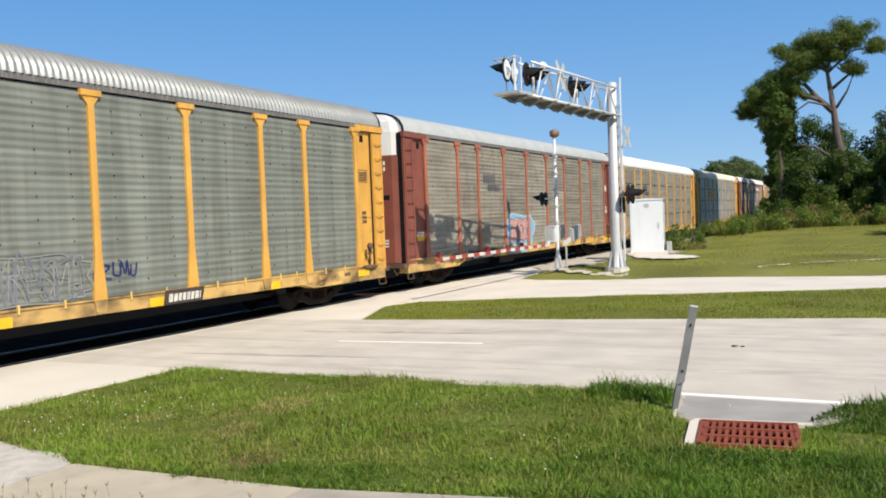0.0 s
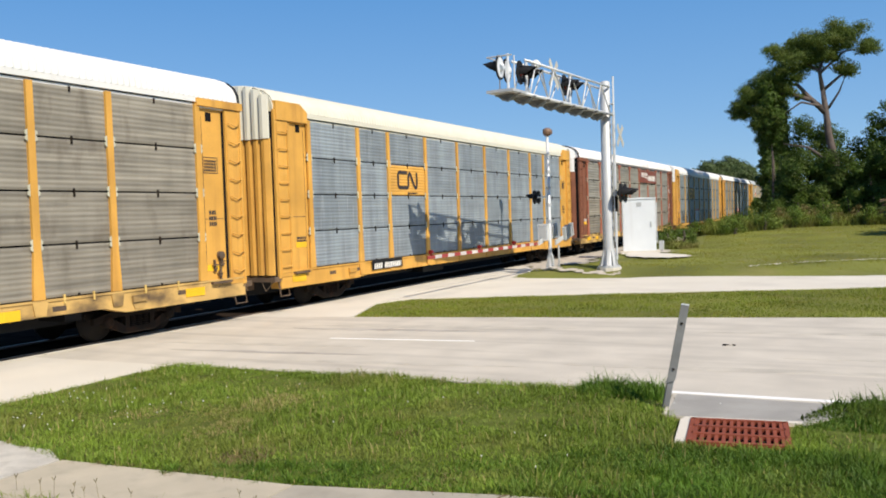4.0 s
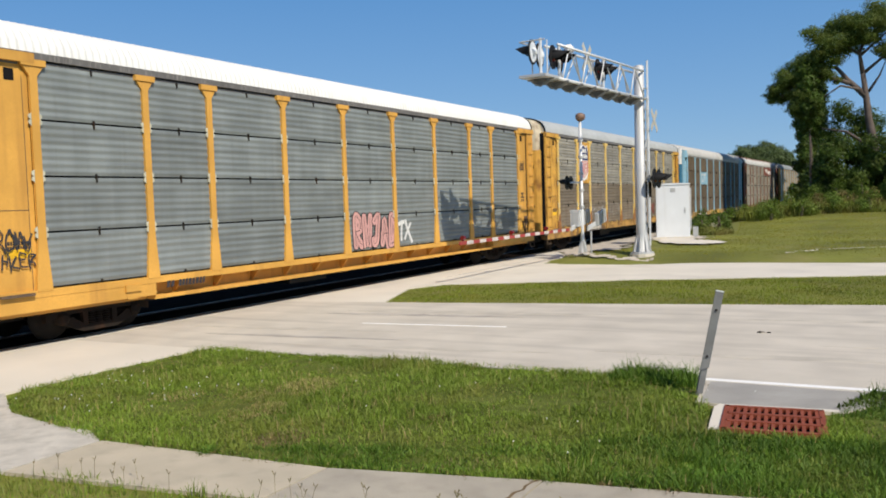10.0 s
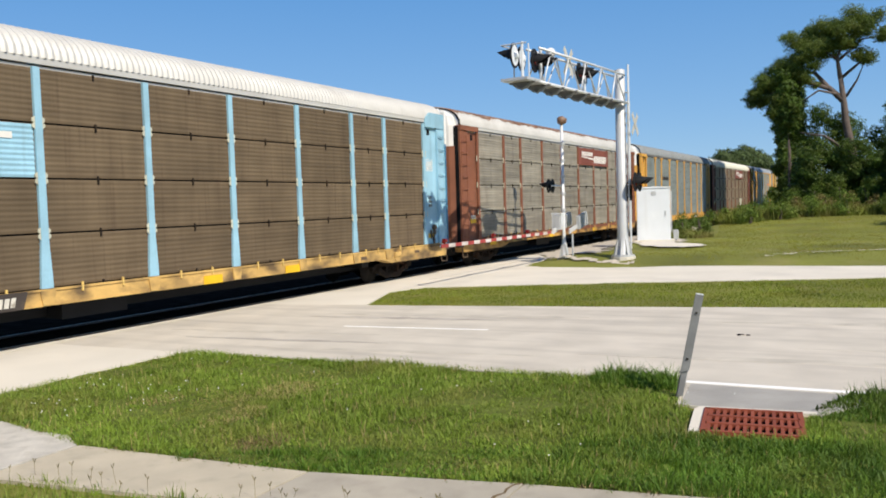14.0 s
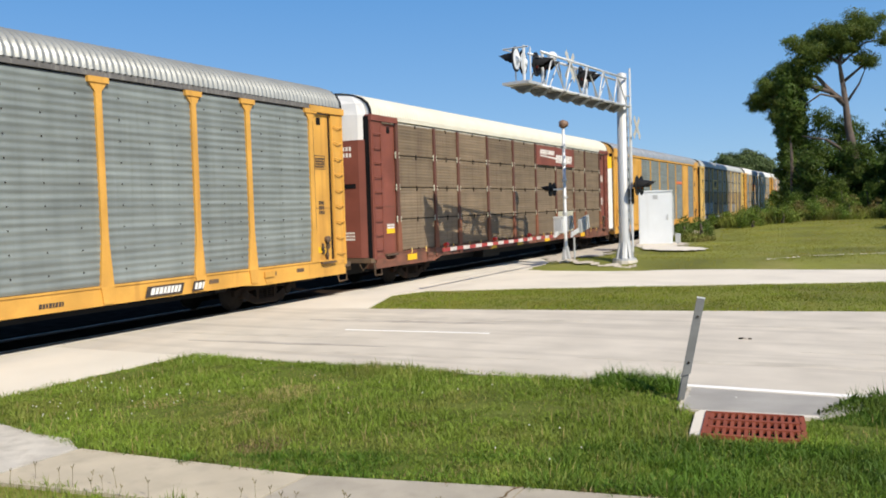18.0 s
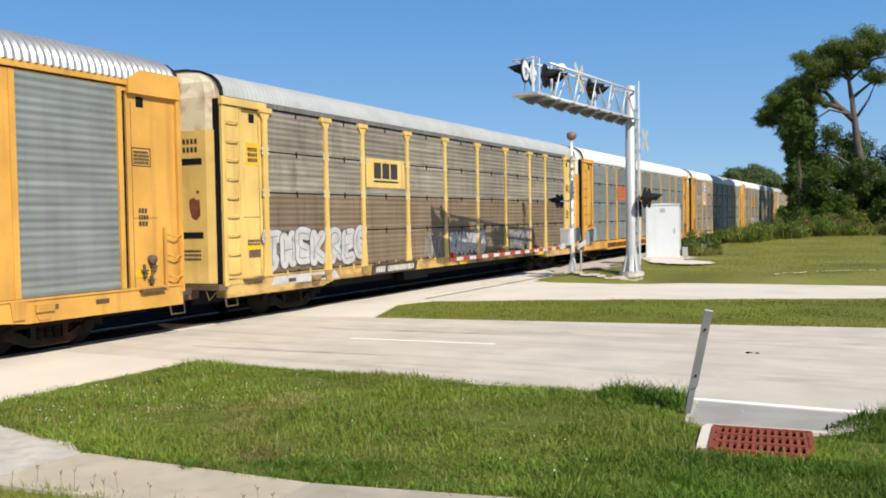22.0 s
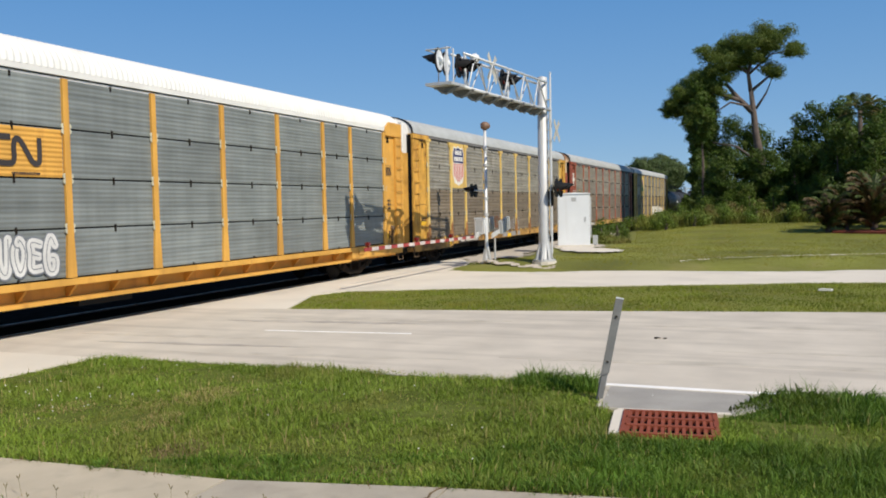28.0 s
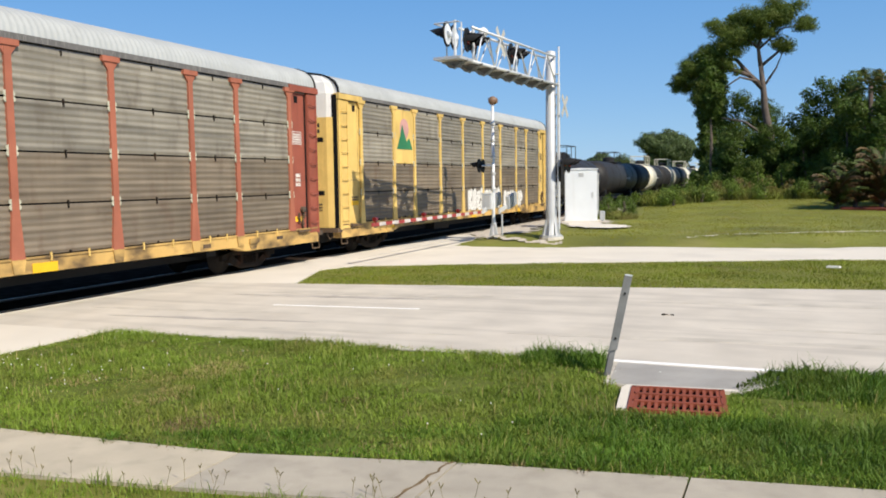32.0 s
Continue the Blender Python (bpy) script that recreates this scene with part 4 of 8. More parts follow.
def scrawl(car, y, z, w, h, colour, seed, stroke=0.05, signs="okas", fill=None, label="spray-painted scrawl", cloud=None, x=None):
    """A graffiti tag of sprayed signs side by side; fill: bubble bodies behind them; cloud: a lumpy line round it."""
    rnd = random.Random(seed)
    step = w / max(len(signs), 1)
    g = Geo()
    xf = 1.594 if not fill else 1.599
    for k, sign in enumerate(signs):
        c, hh, tilt = y - w / 2 + step * k + step * 0.06, h * rnd.uniform(0.82, 1.0), rnd.uniform(-0.12, 0.16)
        z0 = z + (h - hh) * rnd.random()
        for line in SIGNS[sign]:
            pts = [(c + step * 0.9 * (a + tilt * (b - 0.5) + rnd.uniform(-0.2, 0.2)), z0 + hh * (b + rnd.uniform(-0.15, 0.15))) for a, b in line]
            r = ribbon(curve(pts), stroke * rnd.uniform(0.85, 1.15))
            g.add([(0.0005 * k + d, q, e) for d, q, e in r.v], r.f)
    if cloud:
        n = max(14, int(w * 9))
        ring = []
        for i in range(n + 1):
            a = math.tau * i / n
            ca, sa = math.cos(a), math.sin(a)
            m = 1.0 + (0.10 if i % 2 else -0.02)
            ring.append((y + (w * 0.55) * math.copysign(abs(ca) ** 0.5, ca) * m, z + h * 0.5 + h * 0.64 * math.copysign(abs(sa) ** 0.5, sa) * m))
        r = ribbon(curve(ring, 3), stroke * 1.25)
        part("graffiti", r, M[cloud], car, label, at=(xf - 0.001, 0, 0))["kind"] = "stuff"
    if fill:
        edge_, body_ = Geo(), Geo()
        rnd = random.Random(seed)
        for k, sign in enumerate(signs):
            c, tilt = y - w / 2 + step * (k + 0.16), rnd.uniform(-0.1, 0.15)
            for line in SIGNS[sign]:
                pts = curve([(c + step * 0.68 * (a + tilt * (b - 0.5)), z + h * (0.17 + 0.66 * b + rnd.uniform(-0.08, 0.08))) for a, b in line])
                for geo, wide, dx in ((edge_, step * 0.60 + 0.02, 0.005 * k), (body_, step * 0.60 - 0.045, 0.005 * k + 0.002), (edge_, 0.02, 0.005 * k + 0.0035)):
                    r = ribbon(pts, wide)
                    geo.add([(dx + d, q, e) for d, q, e in r.v], r.f)
                    for end_, d in ((pts[0], -0.0003), (pts[-1], len(pts) * 0.00006 + 0.0003)):
                        geo.add([(dx + d, end_[0] + wide / 2 * math.cos(u * 0.7854), end_[1] + wide / 2 * math.sin(u * 0.7854)) for u in range(8)], [tuple(range(8))])
        part("graffiti", edge_, M[colour], car, label, at=(1.592, 0, 0))["kind"] = "stuff"
        part("graffiti", body_, M[fill], car, label, at=(1.592, 0, 0))["kind"] = "stuff"
        return
    if signs:
        part("graffiti", g, M[colour], car, label, at=(x or xf, 0, 0))["kind"] = "stuff"


def words(parent, y, z, w, h, colour, rows=1, at_x=1.6, seed=0, name="lettering", slant=0.0, gaps=()):
    """Plain bars in place of writing, w wide and h high in all, slanted if asked, with blanks between groups."""
    rnd = random.Random(seed)
    g = Geo()
    for r in range(rows):
        zz = z + h * (rows - 1 - r) / rows
        hh = h / rows * 0.74
        u, k = y - w / 2, 0
        while u < y + w / 2 - 0.012:
            n = min(rnd.uniform(0.42, 0.72) * hh, y + w / 2 - u)
            g.prism([(u, zz), (u + n, zz), (u + n + slant * hh, zz + hh), (u + slant * hh, zz + hh)], 0, 0.003, axis=0)
            k += 1
            u += n + hh * (0.95 if k in gaps else 0.2)
    ob = part(name, g, M[colour], parent, at=(at_x, 0, 0))
    ob["kind"] = "stuff"
    return ob


def emblem(car, kind, bay, panel_h, fresh=False, edges=EDGES):
    """A sign board on one bay and the plain shapes painted on it."""
    y0, y1 = edges[bay] + 0.1, edges[bay + 1] - 0.1
    c, w = (y0 + y1) / 2, y1 - y0
    row = panel_h
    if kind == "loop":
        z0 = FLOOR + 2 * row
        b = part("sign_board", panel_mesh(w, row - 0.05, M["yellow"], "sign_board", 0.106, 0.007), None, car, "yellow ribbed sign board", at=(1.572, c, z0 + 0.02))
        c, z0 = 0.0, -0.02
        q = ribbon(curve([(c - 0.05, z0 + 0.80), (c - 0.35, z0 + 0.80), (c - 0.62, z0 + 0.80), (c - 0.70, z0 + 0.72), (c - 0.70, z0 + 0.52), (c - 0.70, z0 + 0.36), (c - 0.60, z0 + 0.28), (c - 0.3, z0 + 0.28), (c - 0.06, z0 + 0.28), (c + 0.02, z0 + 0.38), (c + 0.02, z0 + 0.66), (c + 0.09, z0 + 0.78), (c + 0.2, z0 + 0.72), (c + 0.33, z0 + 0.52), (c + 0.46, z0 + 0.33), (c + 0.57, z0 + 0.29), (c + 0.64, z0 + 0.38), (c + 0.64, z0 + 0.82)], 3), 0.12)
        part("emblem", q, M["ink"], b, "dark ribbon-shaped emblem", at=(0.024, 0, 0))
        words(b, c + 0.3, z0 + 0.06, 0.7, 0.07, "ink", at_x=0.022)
    elif kind == "row":
        y0, y1 = edges[bay] + 0.05, edges[bay + 2] - 0.05
        c, w = (y0 + y1) / 2, y1 - y0
        z0 = FLOOR + 3.1 * row
        b = part("sign_board", Geo().box(0, 0.05, y0, y1, z0, z0 + row * 0.85), M["red"], car, "red sign board", at=(1.60, 0, 0))
        words(b, c - w * 0.24, z0 + 0.50, w * 0.36, 0.30, "mark", at_x=0.053, seed=3, slant=0.25)
        words(b, c + w * 0.2, z0 + 0.16, w * 0.44, 0.52, "mark", at_x=0.053, seed=5, slant=0.25)
        part("lettering", Geo().prism([(c - w * 0.43, z0 + 0.42), (c - w * 0.02, z0 + 0.32), (c + w * 0.0, z0 + 0.40), (c - w * 0.42, z0 + 0.46)], 0, 0.004, axis=0), M["mark"], b, at=(0.052, 0, 0))
    elif kind in ("shield", "shield_low"):
        z0 = FLOOR + (2 if kind == "shield" else 2.1) * row
        b = part("sign_board", Geo().box(0, 0.02, y0, y1, z0, z0 + 2 * row - 0.05), M["yellow" if fresh else "rusty_yellow" if kind == "shield" else "pale_yellow"], car, "yellow sign board", at=(1.588, 0, 0))
        z0 += 0.12
        s = w * 0.42
        out = [(c, z0), (c + s * 0.7, z0 + 0.12), (c + s, z0 + 0.5), (c + s * 0.93, z0 + 1.1), (c + s, z0 + 1.5), (c + s * 0.75, z0 + 1.82), (c + s * 0.4, z0 + 1.72), (c, z0 + 1.85), (c - s * 0.4, z0 + 1.72), (c - s * 0.75, z0 + 1.82), (c - s, z0 + 1.5), (c - s * 0.93, z0 + 1.1), (c - s, z0 + 0.5), (c - s * 0.7, z0 + 0.12)]
        part("emblem", Geo().prism(out, 0, 0.006, axis=0), M["mark"], b, "white shield", at=(0.02, 0, 0))
        top = [(c - s * 0.88, z0 + 1.05), (c + s * 0.88, z0 + 1.05), (c + s * 0.92, z0 + 1.48), (c + s * 0.7, z0 + 1.74), (c + s * 0.4, z0 + 1.65), (c, z0 + 1.78), (c - s * 0.4, z0 + 1.65), (c - s * 0.7, z0 + 1.74), (c - s * 0.92, z0 + 1.48)]
        part("emblem", Geo().prism(top, 0, 0.004, axis=0), M["royal" if fresh else "navy"], b, "blue shield head", at=(0.028, 0, 0))
        words(b, c, z0 + 1.42, s * 1.2, 0.28, "mark", at_x=0.033, seed=1)
        words(b, c, z0 + 1.13, s * 1.5, 0.28, "mark", at_x=0.033, seed=2)
        for k in range(6):
            yy = c - s * 0.82 + k * s * 0.305
            lo = z0 + 0.10 + 0.30 * abs(k - 2.5) / 2.5
            part("stripe", Geo().box(0, 0.004, yy, yy + s * 0.14, lo, z0 + 1.02), M["signred"], b, at=(0.028, 0, 0))
    elif kind == "block":
        z0 = FLOOR + 2.1 * row
        b = part("sign_board", panel_mesh(w, row - 0.05, M["blue"], "sign_board", 0.106, 0.007), None, car, "light blue ribbed sign board", at=(1.572, c, FLOOR + 2 * row + 0.02))
        c, z0 = 0.0, 0.06
        for a, d, e, f in ((-0.85, -0.2, 0.15, 0.28), (-0.85, -0.72, 0.15, 0.78), (-0.85, -0.2, 0.66, 0.78), (-0.33, -0.2, 0.15, 0.5), (0.0, 0.8, 0.66, 0.78), (0.34, 0.48, 0.15, 0.7)):
            part("emblem", Geo().box(0, 0.004, c + a, c + d, z0 + e, z0 + f), M["mark"], b, "white block", at=(0.014, 0, 0))
    elif kind == "bar":
        z0 = FLOOR + 2.25 * row
        b = part("sign_board", Geo().box(0, 0.012, y0 + 0.1, y1 - 0.1, z0, z0 + row * 0.85), M["pale_yellow"], car, "yellow sign board", at=(1.588, 0, 0))
        for k in range(3):
            part("emblem", Geo().box(0, 0.004, c - 0.72 + k * 0.5, c - 0.30 + k * 0.5, z0 + 0.28, z0 + 0.78), M["ink"], b, "dark block", at=(0.014, 0, 0))
        part("emblem", Geo().box(0, 0.004, c - 0.75, c + 0.75, z0 + 0.16, z0 + 0.22), M["ink"], b, at=(0.014, 0, 0))
    elif kind == "text":
        words(car, c, FLOOR + 2.55 * row, w * 0.8, 0.34, "ink", at_x=1.592, seed=9)
    elif kind == "initials":
        words(car, c - 0.2, FLOOR + 2.6 * row, 1.2, 0.5, "spray_grey", at_x=1.592, seed=4)
        words(car, c + 0.2, FLOOR + 2.3 * row, 1.3, 0.28, "spray_grey", 3, at_x=1.592, seed=6)
    elif kind == "red_text":
        words(car, c, FLOOR + 2.2 * row, w * 0.85, 0.85, "orange", 4, at_x=1.592, seed=8)
    elif kind == "hill":
        z0 = FLOOR + 2.0 * row
        b = part("sign_board", Geo().box(0, 0.012, y0, y1, z0, z0 + 2 * row - 0.05), M["pale_yellow"], car, "yellow sign board", at=(1.588, 0, 0))
        part("emblem", Geo().prism([(c + 0.42 * math.cos(u * 0.3927), z0 + 1.35 + 0.4 * math.sin(u * 0.3927)) for u in range(16)], 0, 0.004, axis=0), M["spray_pink"], b, "pale red sun disc", at=(0.014, 0, 0))
        part("emblem", Geo().prism([(c - 0.7, z0 + 0.55), (c + 0.75, z0 + 0.55), (c + 0.45, z0 + 1.0), (c + 0.2, z0 + 0.85), (c - 0.2, z0 + 1.5), (c - 0.45, z0 + 0.95)], 0, 0.004, axis=0), M["green"], b, "green hill shape", at=(0.019, 0, 0))
    elif kind == "stripe":
        z0 = FLOOR + 2.55 * row
        part("emblem", Geo().box(0, 0.004, y0 + 0.1, y1 - 0.1, z0, z0 + 0.22), M["orange"], car, "orange stripe", at=(1.592, 0, 0))


DATA_Z = {9: 4.06}


def autorack(k, label, end, post, panel, roof, sill="yellow", style="b", rows=4, hood="white", fold=False, open_sill=False,
             sign=None, solid=(), reflect=(), board=None, low=None, door=None, marks=(), ladder=True, edges=EDGES):
    """One covered car carrier wagon. Its y runs along the track, its near side faces +x, z is up from the rail."""
    car = thing("autorack_wagon", label, "train wagon", pose(XC, 0, 0.03), group="wagons of the train")
    ph = (TOP - FLOOR) / ROWS
    part("body", cached("body", lambda: Geo().box(-1.5, 1.5, -12.5, 12.5, 1.0, 5.5).mesh("body", M["dark"])), None, car, "dark inner body")
    part("roof", cached(("roof", roof), lambda: roof_mesh(M[roof], 0.009 if roof == "r_grey" else 0.045 if roof in ("r_steel", "r_dull", "r_worn") else 0.028)), None, car, "ribbed arched roof")
    part("eave", cached(("eave", roof, style), lambda: Geo().box(1.5, 1.615, -HALF, HALF, TOP + 0.06, EAVE + 0.01).box(1.5, 1.56, -HALF, HALF, TOP - 0.06, TOP + 0.03).mesh("eave", M[roof if style == "b" else "yellow" if style == "p" else "eave_grey"])), None, car)
    def back():
        g = Geo()
        g.box(-1.6, -1.5, -HALF, HALF, 0.62, EAVE)
        return g.mesh("far_side", M[panel])
    part("far_side", cached(("far", panel), back), None, car)
    # sheets of the near side
    for i in range(9):
        a, b = edges[i] + 0.06, edges[i + 1] - 0.06
        w = round(b - a, 3)
        if i in solid:
            part("plate", cached(("plate", w, end), lambda: Geo().box(0, 0.03, -w / 2, w / 2, 0, TOP - FLOOR).mesh("plate", M[end])), None, car, "plain painted plate", at=(1.57, (a + b) / 2, FLOOR))
            continue
        n = rows
        gap = (0.036 if style != "t" or panel != "p_taupe" else 0.012) if rows > 1 else 0.0
        hh = round((TOP - FLOOR) / n - gap, 4)
        for r in range(n):
            pm = low if low and r < 2 and rows > 1 else panel
            if (i, r) in marks:
                pm = "p_pale"
            me = cached(("panel", w, hh, pm, style), lambda: panel_mesh(w, hh, M[pm], step=0.106 if style == "b" else 0.155, deep=0.0045 if style == "b" else 0.009))
            part("panel", me, None, car, at=(1.566, (a + b) / 2, FLOOR + (TOP - FLOOR) * r / n + gap / 2))
    for y in edges:
        part("post", cached(("post", style, post), lambda: post_mesh(style, M[post])), None, car, at=(1.57, y, FLOOR))
        if post == "dark_red":
            part("post_foot", cached("redfoot", lambda: Geo().prism([(-0.14, -0.02), (0.14, -0.02), (0.135, 0.3), (0.095, 0.95), (0.0, 1.05), (-0.095, 0.95), (-0.135, 0.3)], 0.0, 0.066, axis=0).mesh("post_foot", M["rust_red"])), None, car, "brighter red flared foot", at=(1.57, y, FLOOR))
        if style == "t" and end == "rusty_yellow":
            part("post_foot", cached("rfoot", lambda: Geo().prism([(-0.172, -0.05), (0.172, -0.05), (0.152, 0.2), (0.115, 0.55), (0.04, 0.7), (-0.05, 0.62), (-0.115, 0.55), (-0.152, 0.2)], 0.0, 0.064, axis=0).mesh("post_foot", M["rust_foot"])), None, car, "rusted foot of the post", at=(1.57, y, FLOOR))
        if style in "bt" and rows > 1:
            part("gusset", cached(("gusset", panel), lambda: gusset_mesh(M["p_pale"])), None, car, "bolted joint plates", at=(1.57, y, FLOOR))["kind"] = "stuff"
    if rows > 1:
        def cm():
            g = Geo()
            for i in range(9):
                c = (edges[i] + edges[i + 1]) / 2
                for r in range(ROWS + 1):
                    z = FLOOR + (TOP - FLOOR) * r / ROWS
                    g.box(1.57, 1.60, c - 0.018, c + 0.018, max(z - 0.11, FLOOR), min(z + 0.06, TOP))
            return g.mesh("clip_strip", M["steel"])
        part("clip_strip", cached("clips", cm), None, car, "small dark clips between the sheets")["kind"] = "stuff"
    if (rows == 1 and style != "p") or panel == "p_taupe":
        def rv():
            g = Geo()
            for i in range(9):
                w = edges[i + 1] - edges[i]
                for q in range(3):
                    for r in range(9):
                        yy, zz = edges[i] + w * (0.2 + 0.3 * q), FLOOR + 0.3 + r * 0.45
                        g.box(1.58, 1.592, yy - 0.011, yy + 0.011, zz - 0.016, zz + 0.016)
            return g.mesh("riveting", M["steel"])
        part("riveting", cached("rivets", rv), None, car, "rows of dark rivets")["kind"] = "stuff"
    # ends
    for s in (-1, 1):
        y0, y1 = sorted((s * 11.38, s * HALF))
        part("end_plate", cached(("endp", end, s), lambda: Geo().box(1.40, 1.55, y0, y1, 0.95, EAVE - 0.05).mesh("end_plate", M[end])), None, car, "painted end plate")
        if ladder:
            e0, e1 = sorted((s * 12.29, s * (HALF + 0.03)))
            part("ladder_plate", cached(("lplate", end, s), lambda: Geo().box(1.54, 1.615, e0, e1, 0.98, TOP - 0.04).mesh("ladder_plate", M[end])), None, car, "plate behind the ladder")
        if s > 0 and not fold and ladder:
            part("gap_seal", cached("gslot", lambda: Geo().box(1.5, 1.556, 12.20, 12.29, 1.0, TOP - 0.1).mesh("gap_seal", M["dark"])), None, car, "dark slot beside the ladder plate")
        if not fold:
            part("edge_strip", cached(("estrip", s), lambda: strip_mesh(s)), None, car, "black arched edge of the roof end")
        part("gap_seal", cached(("gseal", s), lambda: Geo().box(1.36, 1.548, min(s * 12.7, s * 12.93), max(s * 12.7, s * 12.93), 1.0, 5.5).mesh("gap_seal", M["dark"])), None, car, "dark seal beside the end door")
        part("placard", cached(("plac", s), lambda: Geo().box(0, 0.004, -0.25, 0.25, 0, 0.16).mesh("placard", M["sheet"])), None, car, "small yellow placard", at=(1.553, s * 11.76, 1.75 if s < 0 else 1.35))
        part("notch", cached("notch", lambda: Geo().box(1.5, 1.556, -0.1, 0.1, -0.11, 0.11).mesh("notch", M["dark"])), None, car, "dark notch below the eave", at=(0, s * 11.75, 5.12))
        part("step", cached("estep", lambda: Geo().box(1.5, 1.70, -0.34, 0.34, -0.025, 0.025).prism([(-0.3, -0.03), (0.3, -0.03), (0.2, -0.16), (-0.2, -0.16)], 1.5, 1.6, axis=0).mesh("step", M["grimy"])), None, car, "grimy end step", at=(0, s * 11.9, 1.06))
        for q, (dy, zz, hh) in enumerate(((-0.16, 1.32, 0.3), (0.1, 1.45, 0.22), (0.02, 1.2, 0.16))):
            if s > 0:
                part("brake_gear", cached(("gear", q), lambda: Geo().box(0, 0.06, -0.02, 0.02, 0, hh).box(0.02, 0.08, -0.09, 0.09, hh * 0.5, hh * 0.62).tube([(0.05, -0.07, hh * 0.2), (0.07, 0.0, hh * 0.1), (0.05, 0.08, hh * 0.35)], 0.014, 5).mesh("brake_gear", M["grimy"])), None, car, at=(1.55, s * 11.9 + dy, zz))
        sy0, sy1 = sorted((s * 11.5, s * 12.18))
        part("seam", cached(("seam", s), lambda: Geo().box(0, 0.004, sy0, sy1, 0, 0.014).mesh("seam", M["grimy"])), None, car, at=(1.551, 0, 2.62))
        part("seam", cached(("vseam", s), lambda: Geo().box(0, 0.004, s * 11.5 - 0.006, s * 11.5 + 0.006, 0, 4.0).mesh("seam", M["grimy"])), None, car, at=(1.551, 0, 1.1))
        if s > 0:
            hb = part("hand_brake", cached("hbrake", lambda: Geo().tube([(0, 0, 0), (0.1, 0, 0), (0.13, 0, 0)], [0.1, 0.1, 0.04], 14).mesh("hand_brake", M["grimy"])), None, car, "round hand brake housing", at=(1.55, 11.95, 1.72))
            part("chain_guard", cached("hchain", lambda: Geo().box(0.0, 0.05, -0.025, 0.025, -0.6, -0.07).mesh("chain_guard", M["grimy"])), None, hb)
        pf = Geo()
        for a, b, c0, d in ((-0.26, 0.26, 0, 0.02), (-0.26, 0.26, 0.38, 0.4), (-0.26, -0.24, 0, 0.4), (0.24, 0.26, 0, 0.4)):
            pf.box(0, 0.003, a, b, c0, d)
        pc = "mark" if end in ("red", "oxide", "rust_red", "teal", "blue") else "ink"
        if s > 0:
            part("data_frame", cached(("dframe", pc), lambda: pf.mesh("data_frame", M[pc])), None, car, "outlined data panel", at=(1.553, 11.76, DATA_Z.get(k, 3.74)))
            words(car, 11.76, DATA_Z.get(k, 3.74) + 0.05, 0.42, 0.3, pc, 4, at_x=1.553, seed=k + 80)
        part("corner_post", cached(("cpost", end, s), lambda: Geo().box(1.55, 1.62, s * HALF - 0.08, s * HALF + 0.05, 0.95, EAVE).mesh("corner_post", M[end])), None, car)
        if s < 0:
            part("end_rib", cached(("erib", end, s), lambda: Geo().box(1.5, 1.6, s * 12.22 - 0.04, s * 12.22 + 0.04, 1.0, EAVE - 0.1).mesh("end_rib", M[end])), None, car)
        if style == "t" or (style == "b" and not fold):
            part("hood", cached(("hood", end, s), lambda: Geo().box(1.42, 1.66, y0 - 0.1, y1 + 0.1, TOP - 0.02, TOP + 0.16).mesh("hood", M[end])), None, car)
        else:
            part("hood", cached(("hood2", end, s), lambda: Geo().prism([(y0, TOP - 0.1), (y1, TOP - 0.1), (y1, EAVE + (0.02 if s < 0 else 0.24)), (y1 - 0.35, EAVE + 0.24), (y0 + 0.35, EAVE + 0.24), (y0, EAVE + (0.24 if s < 0 else 0.02))], 1.45, 1.65, axis=0).mesh("hood", M[end])), None, car)
        part("ladder", cached(("ladder", end, ladder, s > 0), lambda: ladder_mesh(M[end], 9 if ladder else 3, 0.06 if s > 0 else 0.0)), None, car, at=(1.612, s * HALF - (0.5 if s > 0 else 0.0), 1.05))
        # end doors and the hood above them
        if fold:
            for q in range(6):
                xx = 1.45 - q * 0.26
                zt = np.interp(xx - 0.02, [p[0] for p in ROOF[::-1]], [p[1] for p in ROOF[::-1]]) - 0.03
                part("hood_leaf", cached(("hleaf", hood, q), lambda: Geo().prism([(-0.13, 0.0), (0.0, 0.07), (0.10, 0.07), (0.10, -0.05), (-0.13, -0.05)], 4.754, zt).mesh("hood_leaf", M[hood])), None, car, "folded hood leaf", at=Matrix.Translation((xx, s * 13.105, 0)) @ pose(0, 0, 0, 0, 0, 0 if s > 0 else 180))
                part("door_leaf", cached(("leaf", fold), lambda: Geo().prism([(-0.13, 0.0), (0.0, 0.07), (0.10, 0.07), (0.10, -0.05), (-0.13, -0.05)], 1.05, 4.75).mesh("door_leaf", M[fold])), None, car, at=Matrix.Translation((xx, s * 13.07, 0)) @ pose(0, 0, 0, 0, 0, 0 if s > 0 else 180))
        else:
            part("end_door", cached(("edoor", door or end, s), lambda: Geo().prism([(1.42, s * 12.6), (1.42, s * 12.92), (1.2, s * 13.02), (0.4, s * 13.12), (-0.4, s * 13.12), (-1.2, s * 13.02), (-1.5, s * 12.92), (-1.5, s * 12.6)][::int(s)], 1.02, 4.75).mesh("end_door", M[door or end])), None, car, "curved end door")
            face = pose(0.72, s * 13.078, 0, 0, 0, -s * 7.1)
            g = Geo()
